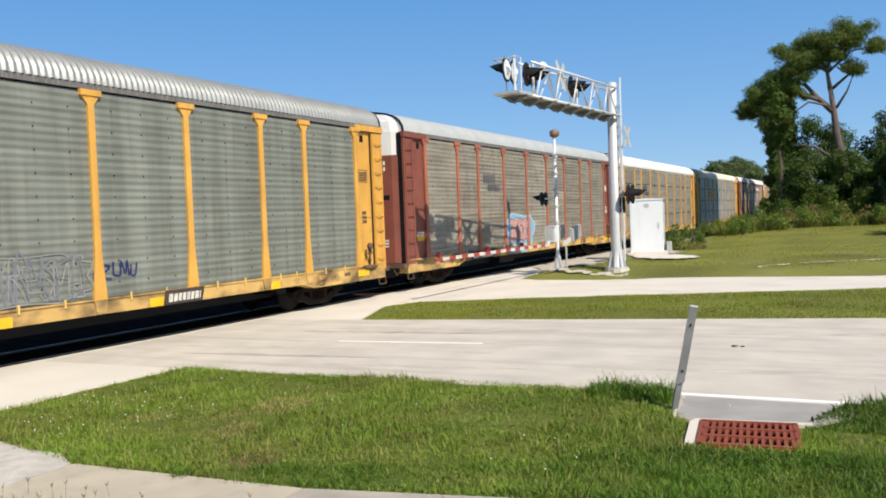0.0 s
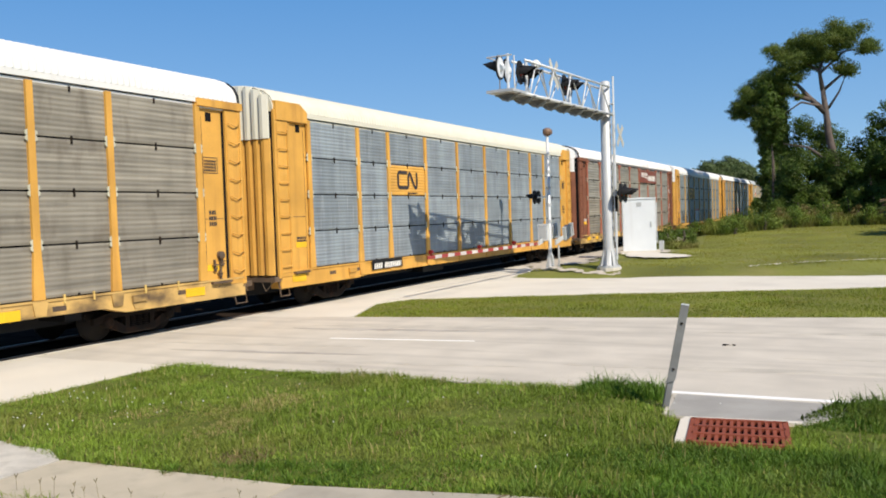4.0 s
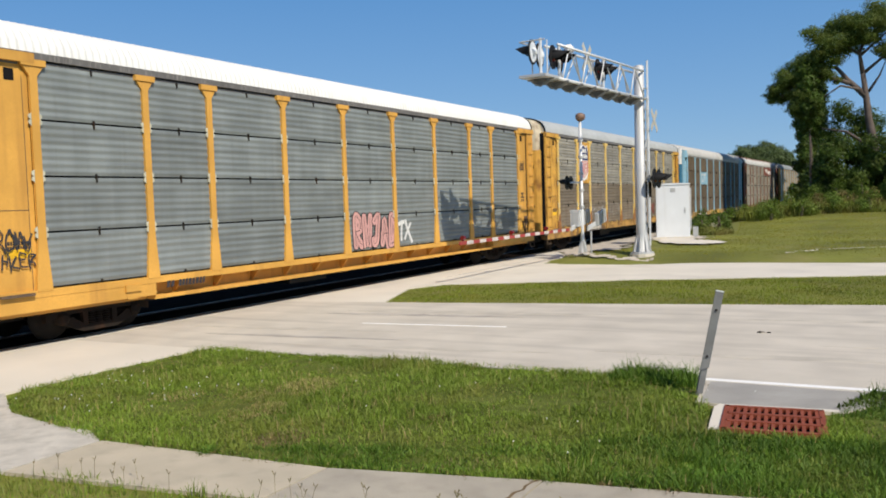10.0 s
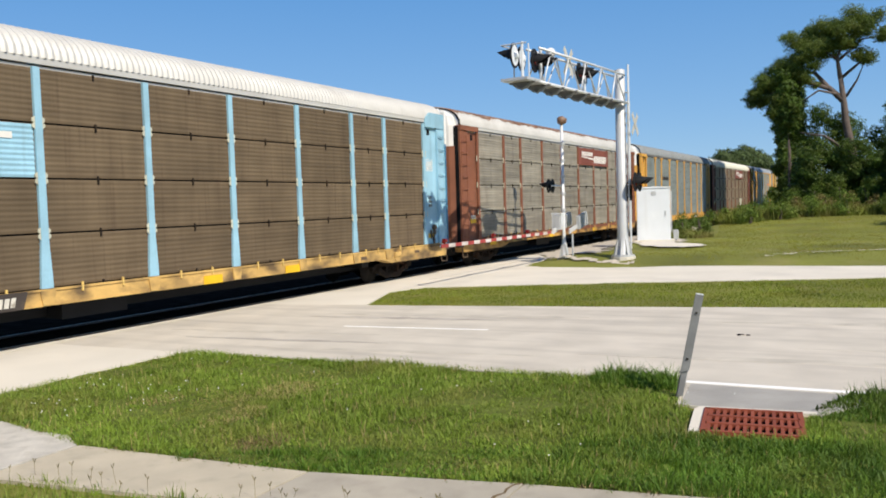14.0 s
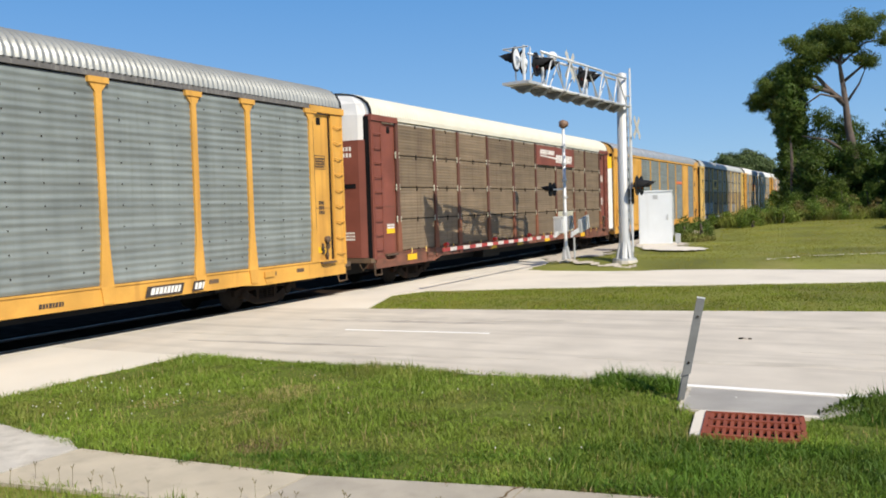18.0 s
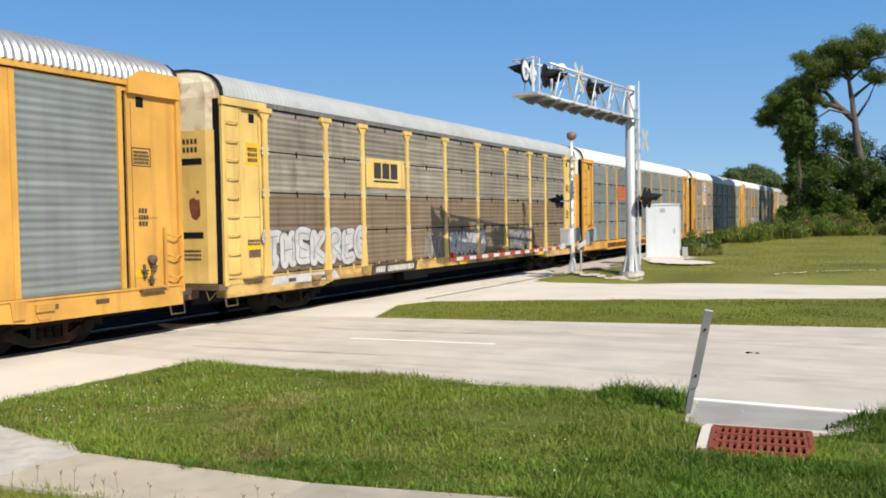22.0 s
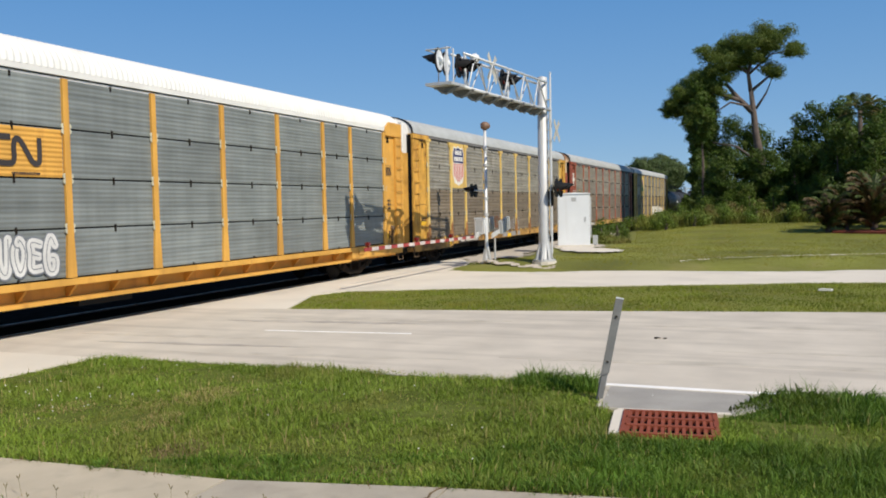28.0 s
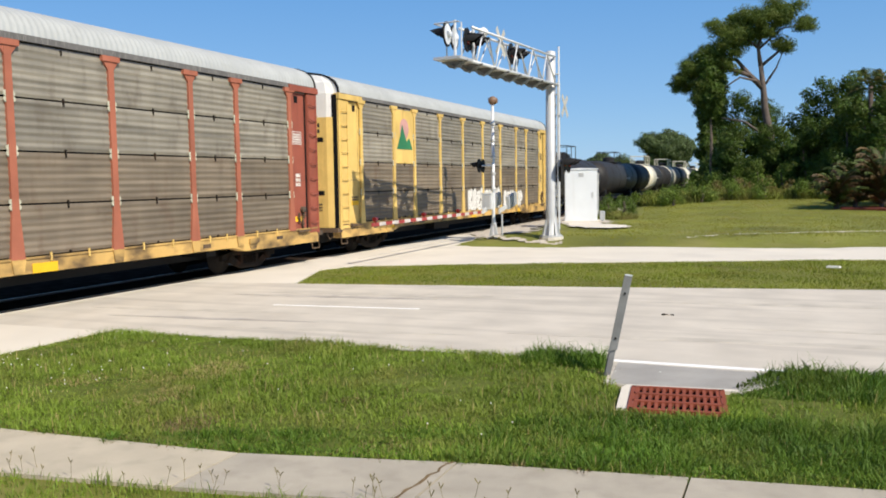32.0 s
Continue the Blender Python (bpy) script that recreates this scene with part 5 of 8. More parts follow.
            for zz, hh in ((4.42, 0.13), (4.22, 0.13), (1.78, 0.06), (1.68, 0.06), (1.58, 0.06)):
                for q in range(5 if hh > 0.1 else 9):
                    u = -0.3 + q * (0.115 if hh > 0.1 else 0.065)
                    g.box(u, u + (0.075 if hh > 0.1 else 0.05), -0.006, 0.006, zz, zz + hh)
            part("lettering", cached(("dtext", pc, s), lambda: g.mesh("lettering", M[pc])), None, car, at=face)["kind"] = "stuff"
            for zz in ((2.2, 4.0) if end in ("yellow", "pale_yellow", "rusty_yellow") else (3.3,)):
                part("door_slot", cached("slot", lambda: Geo().box(-0.36, 0.36, -0.012, 0.012, -0.075, 0.075).mesh("door_slot", M["dark"])), None, car, "dark grab slot", at=face @ Matrix.Translation((0, 0, zz)))
        prof = [(1.5, 4.75), (1.57, 5.5)] + [(x - 0.02, z - 0.02) for x, z in ROOF[1:]] + [(-x + 0.02, z - 0.02) for x, z in ROOF[-2:0:-1]] + [(-1.57, 5.5), (-1.5, 4.75)]
        def hood_shape():
            g = Geo().prism(prof, min(s * 12.4, s * 12.86), max(s * 12.4, s * 12.86), axis=1)
            n, v = 0, []
            for z, kx, ky in ((4.754, 1.0, 1.0), (5.55, 1.0, 1.0), (5.92, 0.93, 0.7), (6.13, 0.78, 0.2), (6.22, 0.5, 0.0)):
                ring = [(1.42, 12.5), (1.42, 12.90), (1.2, 13.0), (0.4, 13.1), (-0.4, 13.1), (-1.2, 13.0), (-1.42, 12.90), (-1.42, 12.5)]
                v += [(x * kx, s * (12.86 + (y - 12.86) * ky if y > 12.86 else y), z) for x, y in ring]
            f = [(r * 8 + q, r * 8 + (q + 1) % 8, r * 8 + 8 + (q + 1) % 8, r * 8 + 8 + q) for r in range(4) for q in range(8)]
            return g.add(v, f + [tuple(range(7, -1, -1)), tuple(range(32, 40))]).mesh("end_hood", M[hood])
        part("end_hood", cached(("ehood", hood, s), hood_shape), None, car, "hood over the end doors")
        part("platform", cached(("plat", sill, s), lambda: Geo().box(-1.5, 1.60, min(s * 12.75, s * 13.1), max(s * 12.75, s * 13.1), 0.86, 1.0).box(-0.6, 0.6, min(s * 12.75, s * 13.1), max(s * 12.75, s * 13.1), 0.62, 0.9).tube([(1.56, s * 12.45, 0.7), (1.6, s * 12.46, 0.46), (1.6, s * 12.86, 0.46), (1.56, s * 12.87, 0.9)], 0.022, 6).tube([(1.1, s * 13.05, 0.9), (1.3, s * 13.12, 0.62), (1.55, s * 13.05, 0.9)], 0.014, 5).mesh("platform", M["grimy"])), None, car, "end platform with stirrup step")
        part("coupler", cached("coupler", lambda: coupler_mesh(M["steel"])), None, car, at=pose(0, s * 13.05, 0, 0, 0, 0 if s > 0 else 180))
        wheels_for(car, s * 9.7)
    # sill
    if open_sill:
        def sm():
            g = Geo().box(1.30, 1.62, -HALF, HALF, 0.98, 1.12).box(1.22, 1.28, -HALF, HALF, 0.62, 1.0)
            g.prism([(-8.6, 0.62), (8.6, 0.62), (8.6, 0.70), (-8.6, 0.70)], 1.25, 1.56, axis=0)
            for e in (-1, 1):
                g.box(1.3, 1.61, min(e * 8.6, e * HALF), max(e * 8.6, e * HALF), 0.72, 1.0)
            for j in range(13):
                yy = -7.8 + j * 1.3
                g.prism([(1.28, 0.66), (1.28, 1.0), (1.60, 1.0)], yy - 0.03, yy + 0.03, axis=1)
            return g.mesh("side_sill", M[sill])
    else:
        def sm():
            b = 0.80 if "sill" in sill else 0.72
            g = Geo().prism([(-HALF, 0.66), (-8.9, 0.66), (-8.3, b), (8.3, b), (8.9, 0.66), (HALF, 0.66), (HALF, 1.12), (-HALF, 1.12)], 1.25, 1.60, axis=0).box(1.25, 1.625, -HALF, HALF, 1.09, 1.13)
            g.box(1.25, 1.612, -8.3, 8.3, b, b + 0.025)
            return g.mesh("side_sill", M[sill])
    part("side_sill", cached(("sill", sill, open_sill), sm), None, car, "deep side sill")
    if not open_sill:
        low_z = 0.82 if "sill" in sill else 0.75
        for y in edges[1:-1]:
            part("stake_pocket", cached(("pocket", sill), lambda: Geo().prism([(-0.17, 1.10), (0.17, 1.10), (0.12, low_z), (-0.12, low_z)], 1.60, 1.636, axis=0).mesh("stake_pocket", M[sill])), None, car, at=(0, y, 0))
        def lugs():
            g = Geo()
            for i in range(9):
                a, b = edges[i], edges[i + 1]
                for u in (0.3, 0.68):
                    yy = a + (b - a) * u
                    g.box(1.6, 1.628, yy - 0.02, yy + 0.02, 1.02, 1.20)
            return g.mesh("lug", M["pale_yellow"])
        if "sill" in sill:
            part("lug", cached("lugs", lugs), None, car, "small upright lugs on the sill")["kind"] = "stuff"
        for y in (-10.3, -8.9, 7.2, 9.4, 10.6):
            part("sill_slot", cached("sslot", lambda: Geo().box(1.59, 1.608, -0.16, 0.16, -0.05, 0.05).mesh("sill_slot", M["grimy"])), None, car, "dark slot in the sill", at=(0, y, 0.93))
    for y in (-10.05, 10.05):
        part("jacking_pad", cached(("jack", sill), lambda: Geo().box(1.5, 1.66, -0.2, 0.2, 0.86, 1.0).prism([(-0.2, 0.86), (0.2, 0.86), (0.12, 0.7), (-0.12, 0.7)], 1.5, 1.62, axis=0).mesh("jacking_pad", M[sill])), None, car, at=(0, y * 0.92, 0))
    part("centre_sill", cached("csill", lambda: Geo().box(-0.45, 0.45, -HALF, HALF, 0.45, 1.0).box(-1.3, 1.25, -8.0, -7.6, 0.6, 1.0).box(-1.3, 1.25, 7.6, 8.0, 0.6, 1.0).box(-0.9, 0.9, -3.2, -1.5, 0.4, 0.9).mesh("centre_sill", M["black"])), None, car, "black underframe")
    for y in reflect:
        part("reflector", cached("refl", lambda: Geo().box(0, 0.006, -0.32, 0.32, 0, 0.2).mesh("reflector", M["sheet"])), None, car, "yellow reflective strip", at=(1.612 if not open_sill else 1.622, y, 0.80))
    if board is not None:
        mid, wide = board
        fresh = "sill" not in sill
        out = [(mid - wide / 2 - 0.08, 0.80), (mid + wide / 2, 0.80), (mid + wide / 2 + 0.1, 1.13), (mid - wide / 2, 1.13)] if not fresh else [(mid - wide / 2, 0.83), (mid + wide / 2, 0.83), (mid + wide / 2, 1.05 if k == 12 else 1.16), (mid - wide / 2, 1.05 if k == 12 else 1.16)]
        bd = part("number_board", Geo().prism(out, 0, 0.006, axis=0), M["black" if fresh and k != 10 else "grime_patch"], car, "black number board" if fresh else "grimed dark number patch", at=(1.642, 0, 0))
        words(bd, mid, 0.86 if k != 12 else 0.87, wide * 0.88, 0.24 if k != 12 else 0.17, "mark" if fresh and k != 10 else "faded_mark", at_x=0.008, seed=k, slant=0.2, gaps=(4,) if wide > 1.5 else ())
    elif open_sill:
        words(car, -7.75, 0.85, 1.15, 0.19, "ink", at_x=1.625, seed=k, slant=0.2, gaps=(2,))
    else:
        words(car, -6.5, 0.88, 1.9, 0.17, "ink", at_x=1.606, seed=k, gaps=(4,))
    words(car, 11.78, 2.45, 0.26, 0.42, "mark" if end in ("red", "oxide", "rust_red", "teal") else "ink", 3, at_x=1.553, seed=k)
    words(car, -11.75, 1.9, 0.45, 0.18, "mark" if end in ("red", "oxide", "rust_red") else "ink", 2, at_x=1.553, seed=k + 50)
    if sign:
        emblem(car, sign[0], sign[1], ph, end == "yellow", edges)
    TRAIN.append((car, k))
    return car


c = autorack(0, "grey-green car carrier wagon with yellow posts", "yellow", "yellow", "p_green", "r_dull", sill="old_sill", style="t", rows=1, reflect=(-9, -1, 3, 7, 11.5), board=(3.7, 1.15))
scrawl(c, -0.4, 1.2, 2.8, 0.88, "spray_slate", 1, 0.035, "sakwrmsed")
scrawl(c, -0.4, 1.28, 2.7, 0.7, "spray_mid", 111, 0.022, "owxresma", cloud="spray_mid")
scrawl(c, 1.8, 1.52, 1.15, 0.33, "navy", 2, 0.045, "deumu")
c = autorack(1, "dusty tan car carrier wagon with faded red posts", "red", "pink_red", "p_tan", "r_grey", sill="old_sill", style="t", rows=1, sign=("initials", 2), reflect=(-8.6, -4.4, 4, 8.6, 11.4), board=(-6.6, 2.2))
out = []
for i in range(36):
    a = math.tau * i / 36
    bump = 1.0 + 0.07 * math.sin(a * 7 + 1) + 0.05 * math.sin(a * 4)
    out.append((-2.3 + 1.72 * bump * math.copysign(abs(math.cos(a)) ** 0.6, math.cos(a)), 1.84 + 0.70 * bump * math.copysign(abs(math.sin(a)) ** 0.6, math.sin(a))))
part("graffiti", Geo().prism([(y, max(z, 1.15)) for y, z in out], 0, 0.001, axis=0), M["spray_blue"], c, "lumpy pale blue sprayed cloud", at=(1.588, 0, 0))
part("graffiti", ribbon(curve([(y, max(z, 1.17)) for y, z in out + out[:1]], 2), 0.05), M["spray_sky"], c, "pale edge of the sprayed cloud", at=(1.5895, 0, 0))
part("paint_smear", Geo().prism([(-4.05, 0.84), (-1.4, 0.84), (-1.25, 1.08), (-3.95, 1.08)], 0, 0.003, axis=0), M["spray_blue"], c, "pale blue sprayed sill", at=(1.601, 0, 0))
scrawl(c, -2.3, 1.28, 2.5, 1.12, "spray_black", 3, 0.05, "jrexs", "spray_pink", "pinkish block graffiti with black edges")
c = autorack(2, "dusty tan wagon with yellow posts, white roof", "yellow", "yellow", "p_tan", "r_white", sill="old_sill", style="b", rows=4, reflect=(-9, -4, 1, 6, 11), sign=("initials", 2))
scrawl(c, -2.8, 1.25, 2.6, 0.9, "spray_white", 5, 0.06, "draws")
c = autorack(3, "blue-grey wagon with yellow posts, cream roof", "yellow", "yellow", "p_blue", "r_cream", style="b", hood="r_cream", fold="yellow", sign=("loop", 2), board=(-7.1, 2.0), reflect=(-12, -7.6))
c = autorack(4, "pale grey wagon with rusty red posts, white roof", "rust_red", "pink_red", "p_light", "r_rusty", sill="old_sill", style="t", low="p_tan", sign=("row", 5), reflect=(-11.3, -9.6, -1.4, 1.4, 4.1, 6.9, 11.4), board=(5.3, 1.6))
scrawl(c, -1.9, 1.22, 4.3, 0.85, "spray_slate", 6, 0.06, "xuswreyk")
scrawl(c, -1.8, 1.3, 4.1, 0.7, "spray_mid", 600, 0.03, "mozwxedko")
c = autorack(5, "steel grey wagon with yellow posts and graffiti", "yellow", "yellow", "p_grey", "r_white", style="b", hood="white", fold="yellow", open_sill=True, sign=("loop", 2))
scrawl(c, -9.65, 1.72, 1.0, 0.34, "spray_black", 7, 0.03, "asyodz")
scrawl(c, -9.65, 1.40, 1.15, 0.28, "spray_black", 70, 0.03, "pxotzers", cloud="spray_grey")
scrawl(c, -8.2, 1.28, 0.95, 0.42, "spray_black", 8, 0.06, "areop", cloud="spray_black")
scrawl(c, -6.2, 1.34, 0.9, 0.46, "spray_black", 9, 0.055, "esho")
scrawl(c, -4.95, 1.44, 1.0, 0.42, "spray_black", 90, 0.045, "trek")
scrawl(c, -5.55, 1.28, 2.3, 0.62, "spray_black", 91, 0.05, "", cloud="spray_black")
scrawl(c, 5.4, 1.4, 1.7, 0.7, "spray_black", 32, 0.045, "gosek")
scrawl(c, 1.3, 1.2, 2.6, 0.9, "spray_black", 10, 0.045, "okades", cloud="spray_black")


def letters(text, size, extrude, fat):
    """Block letters as a mesh; fat swells the outline."""
    cu = bpy.data.curves.new("letters", "FONT")
    cu.body, cu.size, cu.extrude, cu.offset, cu.align_x = text, size, extrude, fat, "CENTER"
    tmp = bpy.data.objects.new("letters", cu)
    scene.collection.objects.link(tmp)
    me = bpy.data.meshes.new_from_object(tmp.evaluated_get(bpy.context.evaluated_depsgraph_get()))
    bpy.data.objects.remove(tmp)
    me.materials.clear()
    return me


part("graffiti", Geo().box(0, 0.001, -3.98, -1.42, 1.18, 2.28), M["spray_sky"], c, "pale blue sprayed block", at=(1.588, 0, 0))
part("graffiti", Geo().prism([(-3.98, 2.24), (-1.42, 2.24), (-1.42, 2.33), (-2.6, 2.36), (-3.98, 2.31)], 0, 0.001, axis=0).box(0, 0.001, -3.62, -3.5, 1.6, 2.25).box(0, 0.001, -1.5, -1.42, 1.3, 2.2), M["signred"], c, "red sprayed edge", at=(1.592, 0, 0))
for fat, colour, x, z, lab in ((0.06, "spray_blue", 1.590, 1.27, "blue sprayed shading"), (0.035, "red", 1.594, 1.34, "red letter edges"), (0.01, "mark", 1.599, 1.29, "white block letters")):
    me = letters("LAKE", 1.0, 0.001, fat)
    me.materials.append(M[colour])
    part("graffiti", me, None, c, lab, at=Matrix.Translation((x, -2.7, z)) @ Matrix.Diagonal((1, 0.98, 1.25, 1)) @ Euler((radians(90), 0, radians(90))).to_matrix().to_4x4())
scrawl(c, -11.8, 1.78, 0.75, 0.32, "spray_black", 33, 0.035, "peox")
scrawl(c, -11.8, 1.28, 0.8, 0.3, "spray_black", 331, 0.035, "oskz", cloud="spray_black")
c = autorack(6, "steel grey wagon with yellow posts, white roof", "yellow", "yellow", "p_grey", "r_white", style="t", hood="white", open_sill=True)
scrawl(c, -11.85, 1.85, 0.75, 0.4, "spray_black", 34, 0.035, "romy")
scrawl(c, -11.8, 1.55, 0.75, 0.28, "spray_black", 35, 0.035, "hker")
scrawl(c, 0.2, 1.1, 2.4, 1.2, "spray_black", 11, 0.05, "rwjad", "spray_pink", "tan graffiti letters with black edges")
scrawl(c, 1.9, 1.3, 0.8, 0.7, "spray_white", 12, 0.12, "tx")
c = autorack(7, "dusty tan wagon with yellow posts and shield sign", "rusty_yellow", "pale_yellow", "p_taupe", "r_grey", style="t", sill="rusty_sill", sign=("shield", 1), board=(-6.35, 2.55), reflect=(-8.2,), hood="rust_cream", low="p_rust")
scrawl(c, -5.7, 1.5, 2.2, 0.52, "spray_white", 13, 0.022, "dogz")
scrawl(c, -2.6, 1.6, 2.0, 0.6, "spray_faint", 130, 0.03, "kgzysm")
scrawl(c, 2.6, 1.4, 1.5, 0.8, "spray_black", 14, 0.03, "mhorwj")
scrawl(c, 5.2, 1.45, 1.6, 0.6, "red", 15, 0.12, "jadtxeu")
c = autorack(8, "brown wagon with light blue posts and ends", "blue", "blue", "p_umber", "r_worn", sill="old_sill", style="b", fold="teal", hood="white", sign=("block", 2), reflect=(-11.6, -8, 0.5, 3.6), board=(-6.15, 3.1))
c = autorack(9, "brown rusty wagon with red ends, white roof", "rust_red", "rust_red", "p_tan", "r_worn", sill="rusty_sill", style="b", sign=("row", 5), reflect=(-10, -3, 4, 11.4), low="p_tan")
part("sill_flange", Geo().box(1.60, 1.628, -HALF, HALF, 0.99, 1.135), M["rust_red"], c, "rust-red upper edge of the sill")


def crest_rust(seed):
    """A ragged coat of rust over the roof's ribs, down from the crest."""
    rnd = random.Random(seed)
    arc = ROOF[::-1]
    span, out = [0.0], [(0.0, 1.0)]
    for p, q in zip(arc, arc[1:]):
        span.append(span[-1] + math.hypot(q[0] - p[0], q[1] - p[1]))
        out.append(((p[1] - q[1]) / (span[-1] - span[-2]), (q[0] - p[0]) / (span[-1] - span[-2])))
    xs, zs = [p[0] for p in arc], [p[1] for p in arc]
    n, v, f, deep = int(2 * HALF / 0.165), [], [], 0.5
    for i in range(n):
        deep = 0.75 * deep + 0.25 * rnd.uniform(0.0, 1.0)
        u = i / n
        for a, d in ((0.0, 0.0), (0.035, 0.045), (0.075, 0.045), (0.11, 0.0)):
            low = span[-1] * min(0.9, 0.55 + 0.42 * deep * (1 - 0.35 * u) + rnd.uniform(-0.04, 0.04)) * (1.0 if u < 0.93 else 0.75)
            for q in range(9):
                e = low * (0.3 + 0.7 * q / 8)
                nx, nz = float(np.interp(e, span, [p[0] for p in out])), float(np.interp(e, span, [p[1] for p in out]))
                v.append((float(np.interp(e, span, xs)) + nx * (d + 0.012), -HALF + u * 2 * HALF + a, float(np.interp(e, span, zs)) + nz * (d + 0.012)))
    for i in range(4 * n - 1):
        for q in range(8):
            f.append((i * 9 + q, i * 9 + q + 1, i * 9 + q + 10, i * 9 + q + 9))
    return Geo().add(v, f)


part("rust_patch", crest_rust(9), M["crest_rust"], c, "ragged brown rust along the roof crest")["kind"] = "stuff"
c = autorack(10, "grey wagon with yellow posts, ribbed steel roof", "yellow", "yellow", "p_sage", "r_dull", style="t", rows=1, sign=("text", 2), board=(-5.5, 2.2), reflect=(-11.8,))
for mid, wide in ((5.6, 1.1), (6.64, 0.36)):
    bd = part("number_board", Geo().prism([(mid - wide / 2 - 0.04, 0.77), (mid + wide / 2 - 0.04, 0.77), (mid + wide / 2 + 0.04, 1.0), (mid - wide / 2 + 0.04, 1.0)], 0, 0.006, axis=0), M["grime_patch"], c, "slanted dark sign plate", at=(1.642, 0, 0))
    words(bd, mid, 0.81, wide * 0.8, 0.2, "mark", at_x=0.008, seed=int(wide * 100), slant=0.35)
words(c, 2.7, 0.82, 0.55, 0.13, "ink", at_x=1.606, seed=77, slant=0.15)
c = autorack(11, "brown wagon with dark red posts, cream roof", "red", "dark_red", "p_brown", "r_cream", sill="brown_sill", style="b", sign=("row", 5), reflect=(-10.5, -3.7, -0.8, 2.6, 8), marks=((6, 0),))
part("repair_plate", Geo().prism([(4.05, 1.2), (4.45, 1.2), (4.4, 1.8), (4.2, 1.85)], 0, 0.02, axis=0), M["white"], c, "white repair plate", at=(1.592, 0, 0))
c = autorack(12, "yellow wagon with grey ribbed bays, white corners", "yellow", "yellow", "p_sage", "r_steel", style="p", rows=1, hood="yellow", sign=("stripe", 6), solid=(1, 7), board=(-4.4, 2.4), door="cream", ladder=False, edges=(-11.15, -8.57, -6.43, -3.82, -1.15, 1.5, 4.2, 6.75, 8.7, 11.15))
part("corner_plate", Geo().prism([(1.60, -12.84), (1.22, -13.2), (1.16, -13.14), (1.5, -12.78)], 4.6, 5.3), M["sheet"], c, "bright yellow corner patch")
part("corner_plate", Geo().prism([(1.60, -12.84), (1.22, -13.2), (1.16, -13.14), (1.5, -12.78)], 1.0, 4.6), M["white"], c, "white corner plate")
c = autorack(13, "tan wagon with pale yellow posts and graffiti", "pale_yellow", "pale_yellow", "p_tan", "r_grey", sill="old_sill", style="t", sign=("bar", 2), reflect=(-4, 0, 4.4, 8), hood="rust_cream", low="p_brown", board=(-5.0, 2.7))
scrawl(c, -10.1, 1.2, 2.6, 1.12, "spray_grey", 16, 0.035, "thek", "spray_pale", "white block graffiti with grey edges")
scrawl(c, -7.6, 1.25, 1.9, 1.08, "spray_grey", 160, 0.035, "reg", "spray_pale", "white block graffiti with grey edges")
part("paint_smear", Geo().prism([(-11.2, 0.84), (-8.1, 0.84), (-8.3, 1.08), (-11.0, 1.08)], 0, 0.004, axis=0), M["spray_pale"], c, "white sprayed sill", at=(1.602, 0, 0))
pl = part("placard", Geo().box(0, 0.006, -11.98, -11.5, 3.95, 4.5), M["sheet"], c, "orange quality placard", at=(1.552, 0, 0))
words(pl, -11.74, 4.02, 0.36, 0.4, "ink", 3, at_x=0.007, seed=131)
part("placard", Geo().box(0, 0.006, -11.95, -11.5, 1.6, 1.8), M["grimy"], c, "small weathered plate", at=(1.552, 0, 0))
scrawl(c, -2.3, 1.15, 1.3, 0.8, "spray_mid", 17, 0.06, "xdrok")
scrawl(c, 0.5, 1.1, 3.0, 0.98, "spray_grey", 18, 0.03, "rxawmzd", "spray_pale", "white bubble graffiti with grey edges")
scrawl(c, 5.55, 1.15, 2.2, 0.9, "spray_grey", 19, 0.03, "tmxzry", "spray_mid", "faded grey bubble graffiti")
c = autorack(14, "steel grey wagon with yellow posts, white roof", "yellow", "yellow", "p_grey", "r_white", style="b", open_sill=True, sign=("red_text", 2))
for q, (yy, ww, signs) in enumerate(((2.7, 1.6, "kesor"), (5.4, 1.5, "gmos"), (7.7, 1.1, "ods"), (9.3, 1.2, "orm"))):
    scrawl(c, yy, 1.3 + 0.05 * (q % 2), ww, 0.55, "spray_black", 51 + q, 0.05, signs)
    scrawl(c, yy + 0.55, 1.38, 0.8, 0.32, "spray_grey", 61 + q, 0.025, "sutek")
scrawl(c, 10.55, 1.35, 0.7, 0.5, "spray_grey", 67, 0.025, "sjre")
scrawl(c, 11.72, 1.25, 0.5, 0.45, "spray_black", 66, 0.04, "ks")
scrawl(c, 11.7, 1.75, 0.4, 0.4, "spray_black", 68, 0.035, "ye")
scrawl(c, 11.72, 2.2, 0.2, 0.25, "spray_black", 69, 0.03, "t")
c = autorack(15, "taupe wagon with yellow posts and shield sign", "yellow", "yellow", "p_taupe", "r_white", sill="old_sill", style="b", sign=("shield", 1), reflect=(-8, 0, 6), board=(-6.5, 2.7))
scrawl(c, -11.9, 1.3, 0.9, 0.9, "spray_black", 21, 0.05, "smhor")
scrawl(c, -2.0, 1.32, 3.3, 0.98, "spray_sky", 22, 0.05, "goso", "spray_slate", "dark bubble graffiti with pale blue edges")
scrawl(c, -7.6, 1.3, 1.4, 0.9, "spray_mid", 221, 0.07, "hos")
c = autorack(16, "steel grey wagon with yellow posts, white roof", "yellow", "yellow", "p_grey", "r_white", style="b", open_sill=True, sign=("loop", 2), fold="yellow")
scrawl(c, -5.55, 1.2, 2.3, 0.95, "spray_slate", 23, 0.05, "sxuoeg", "spray_white", "white bubble graffiti with grey edges")
scrawl(c, -11.9, 2.4, 0.7, 1.6, "spray_white", 24, 0.05, "gzysm")
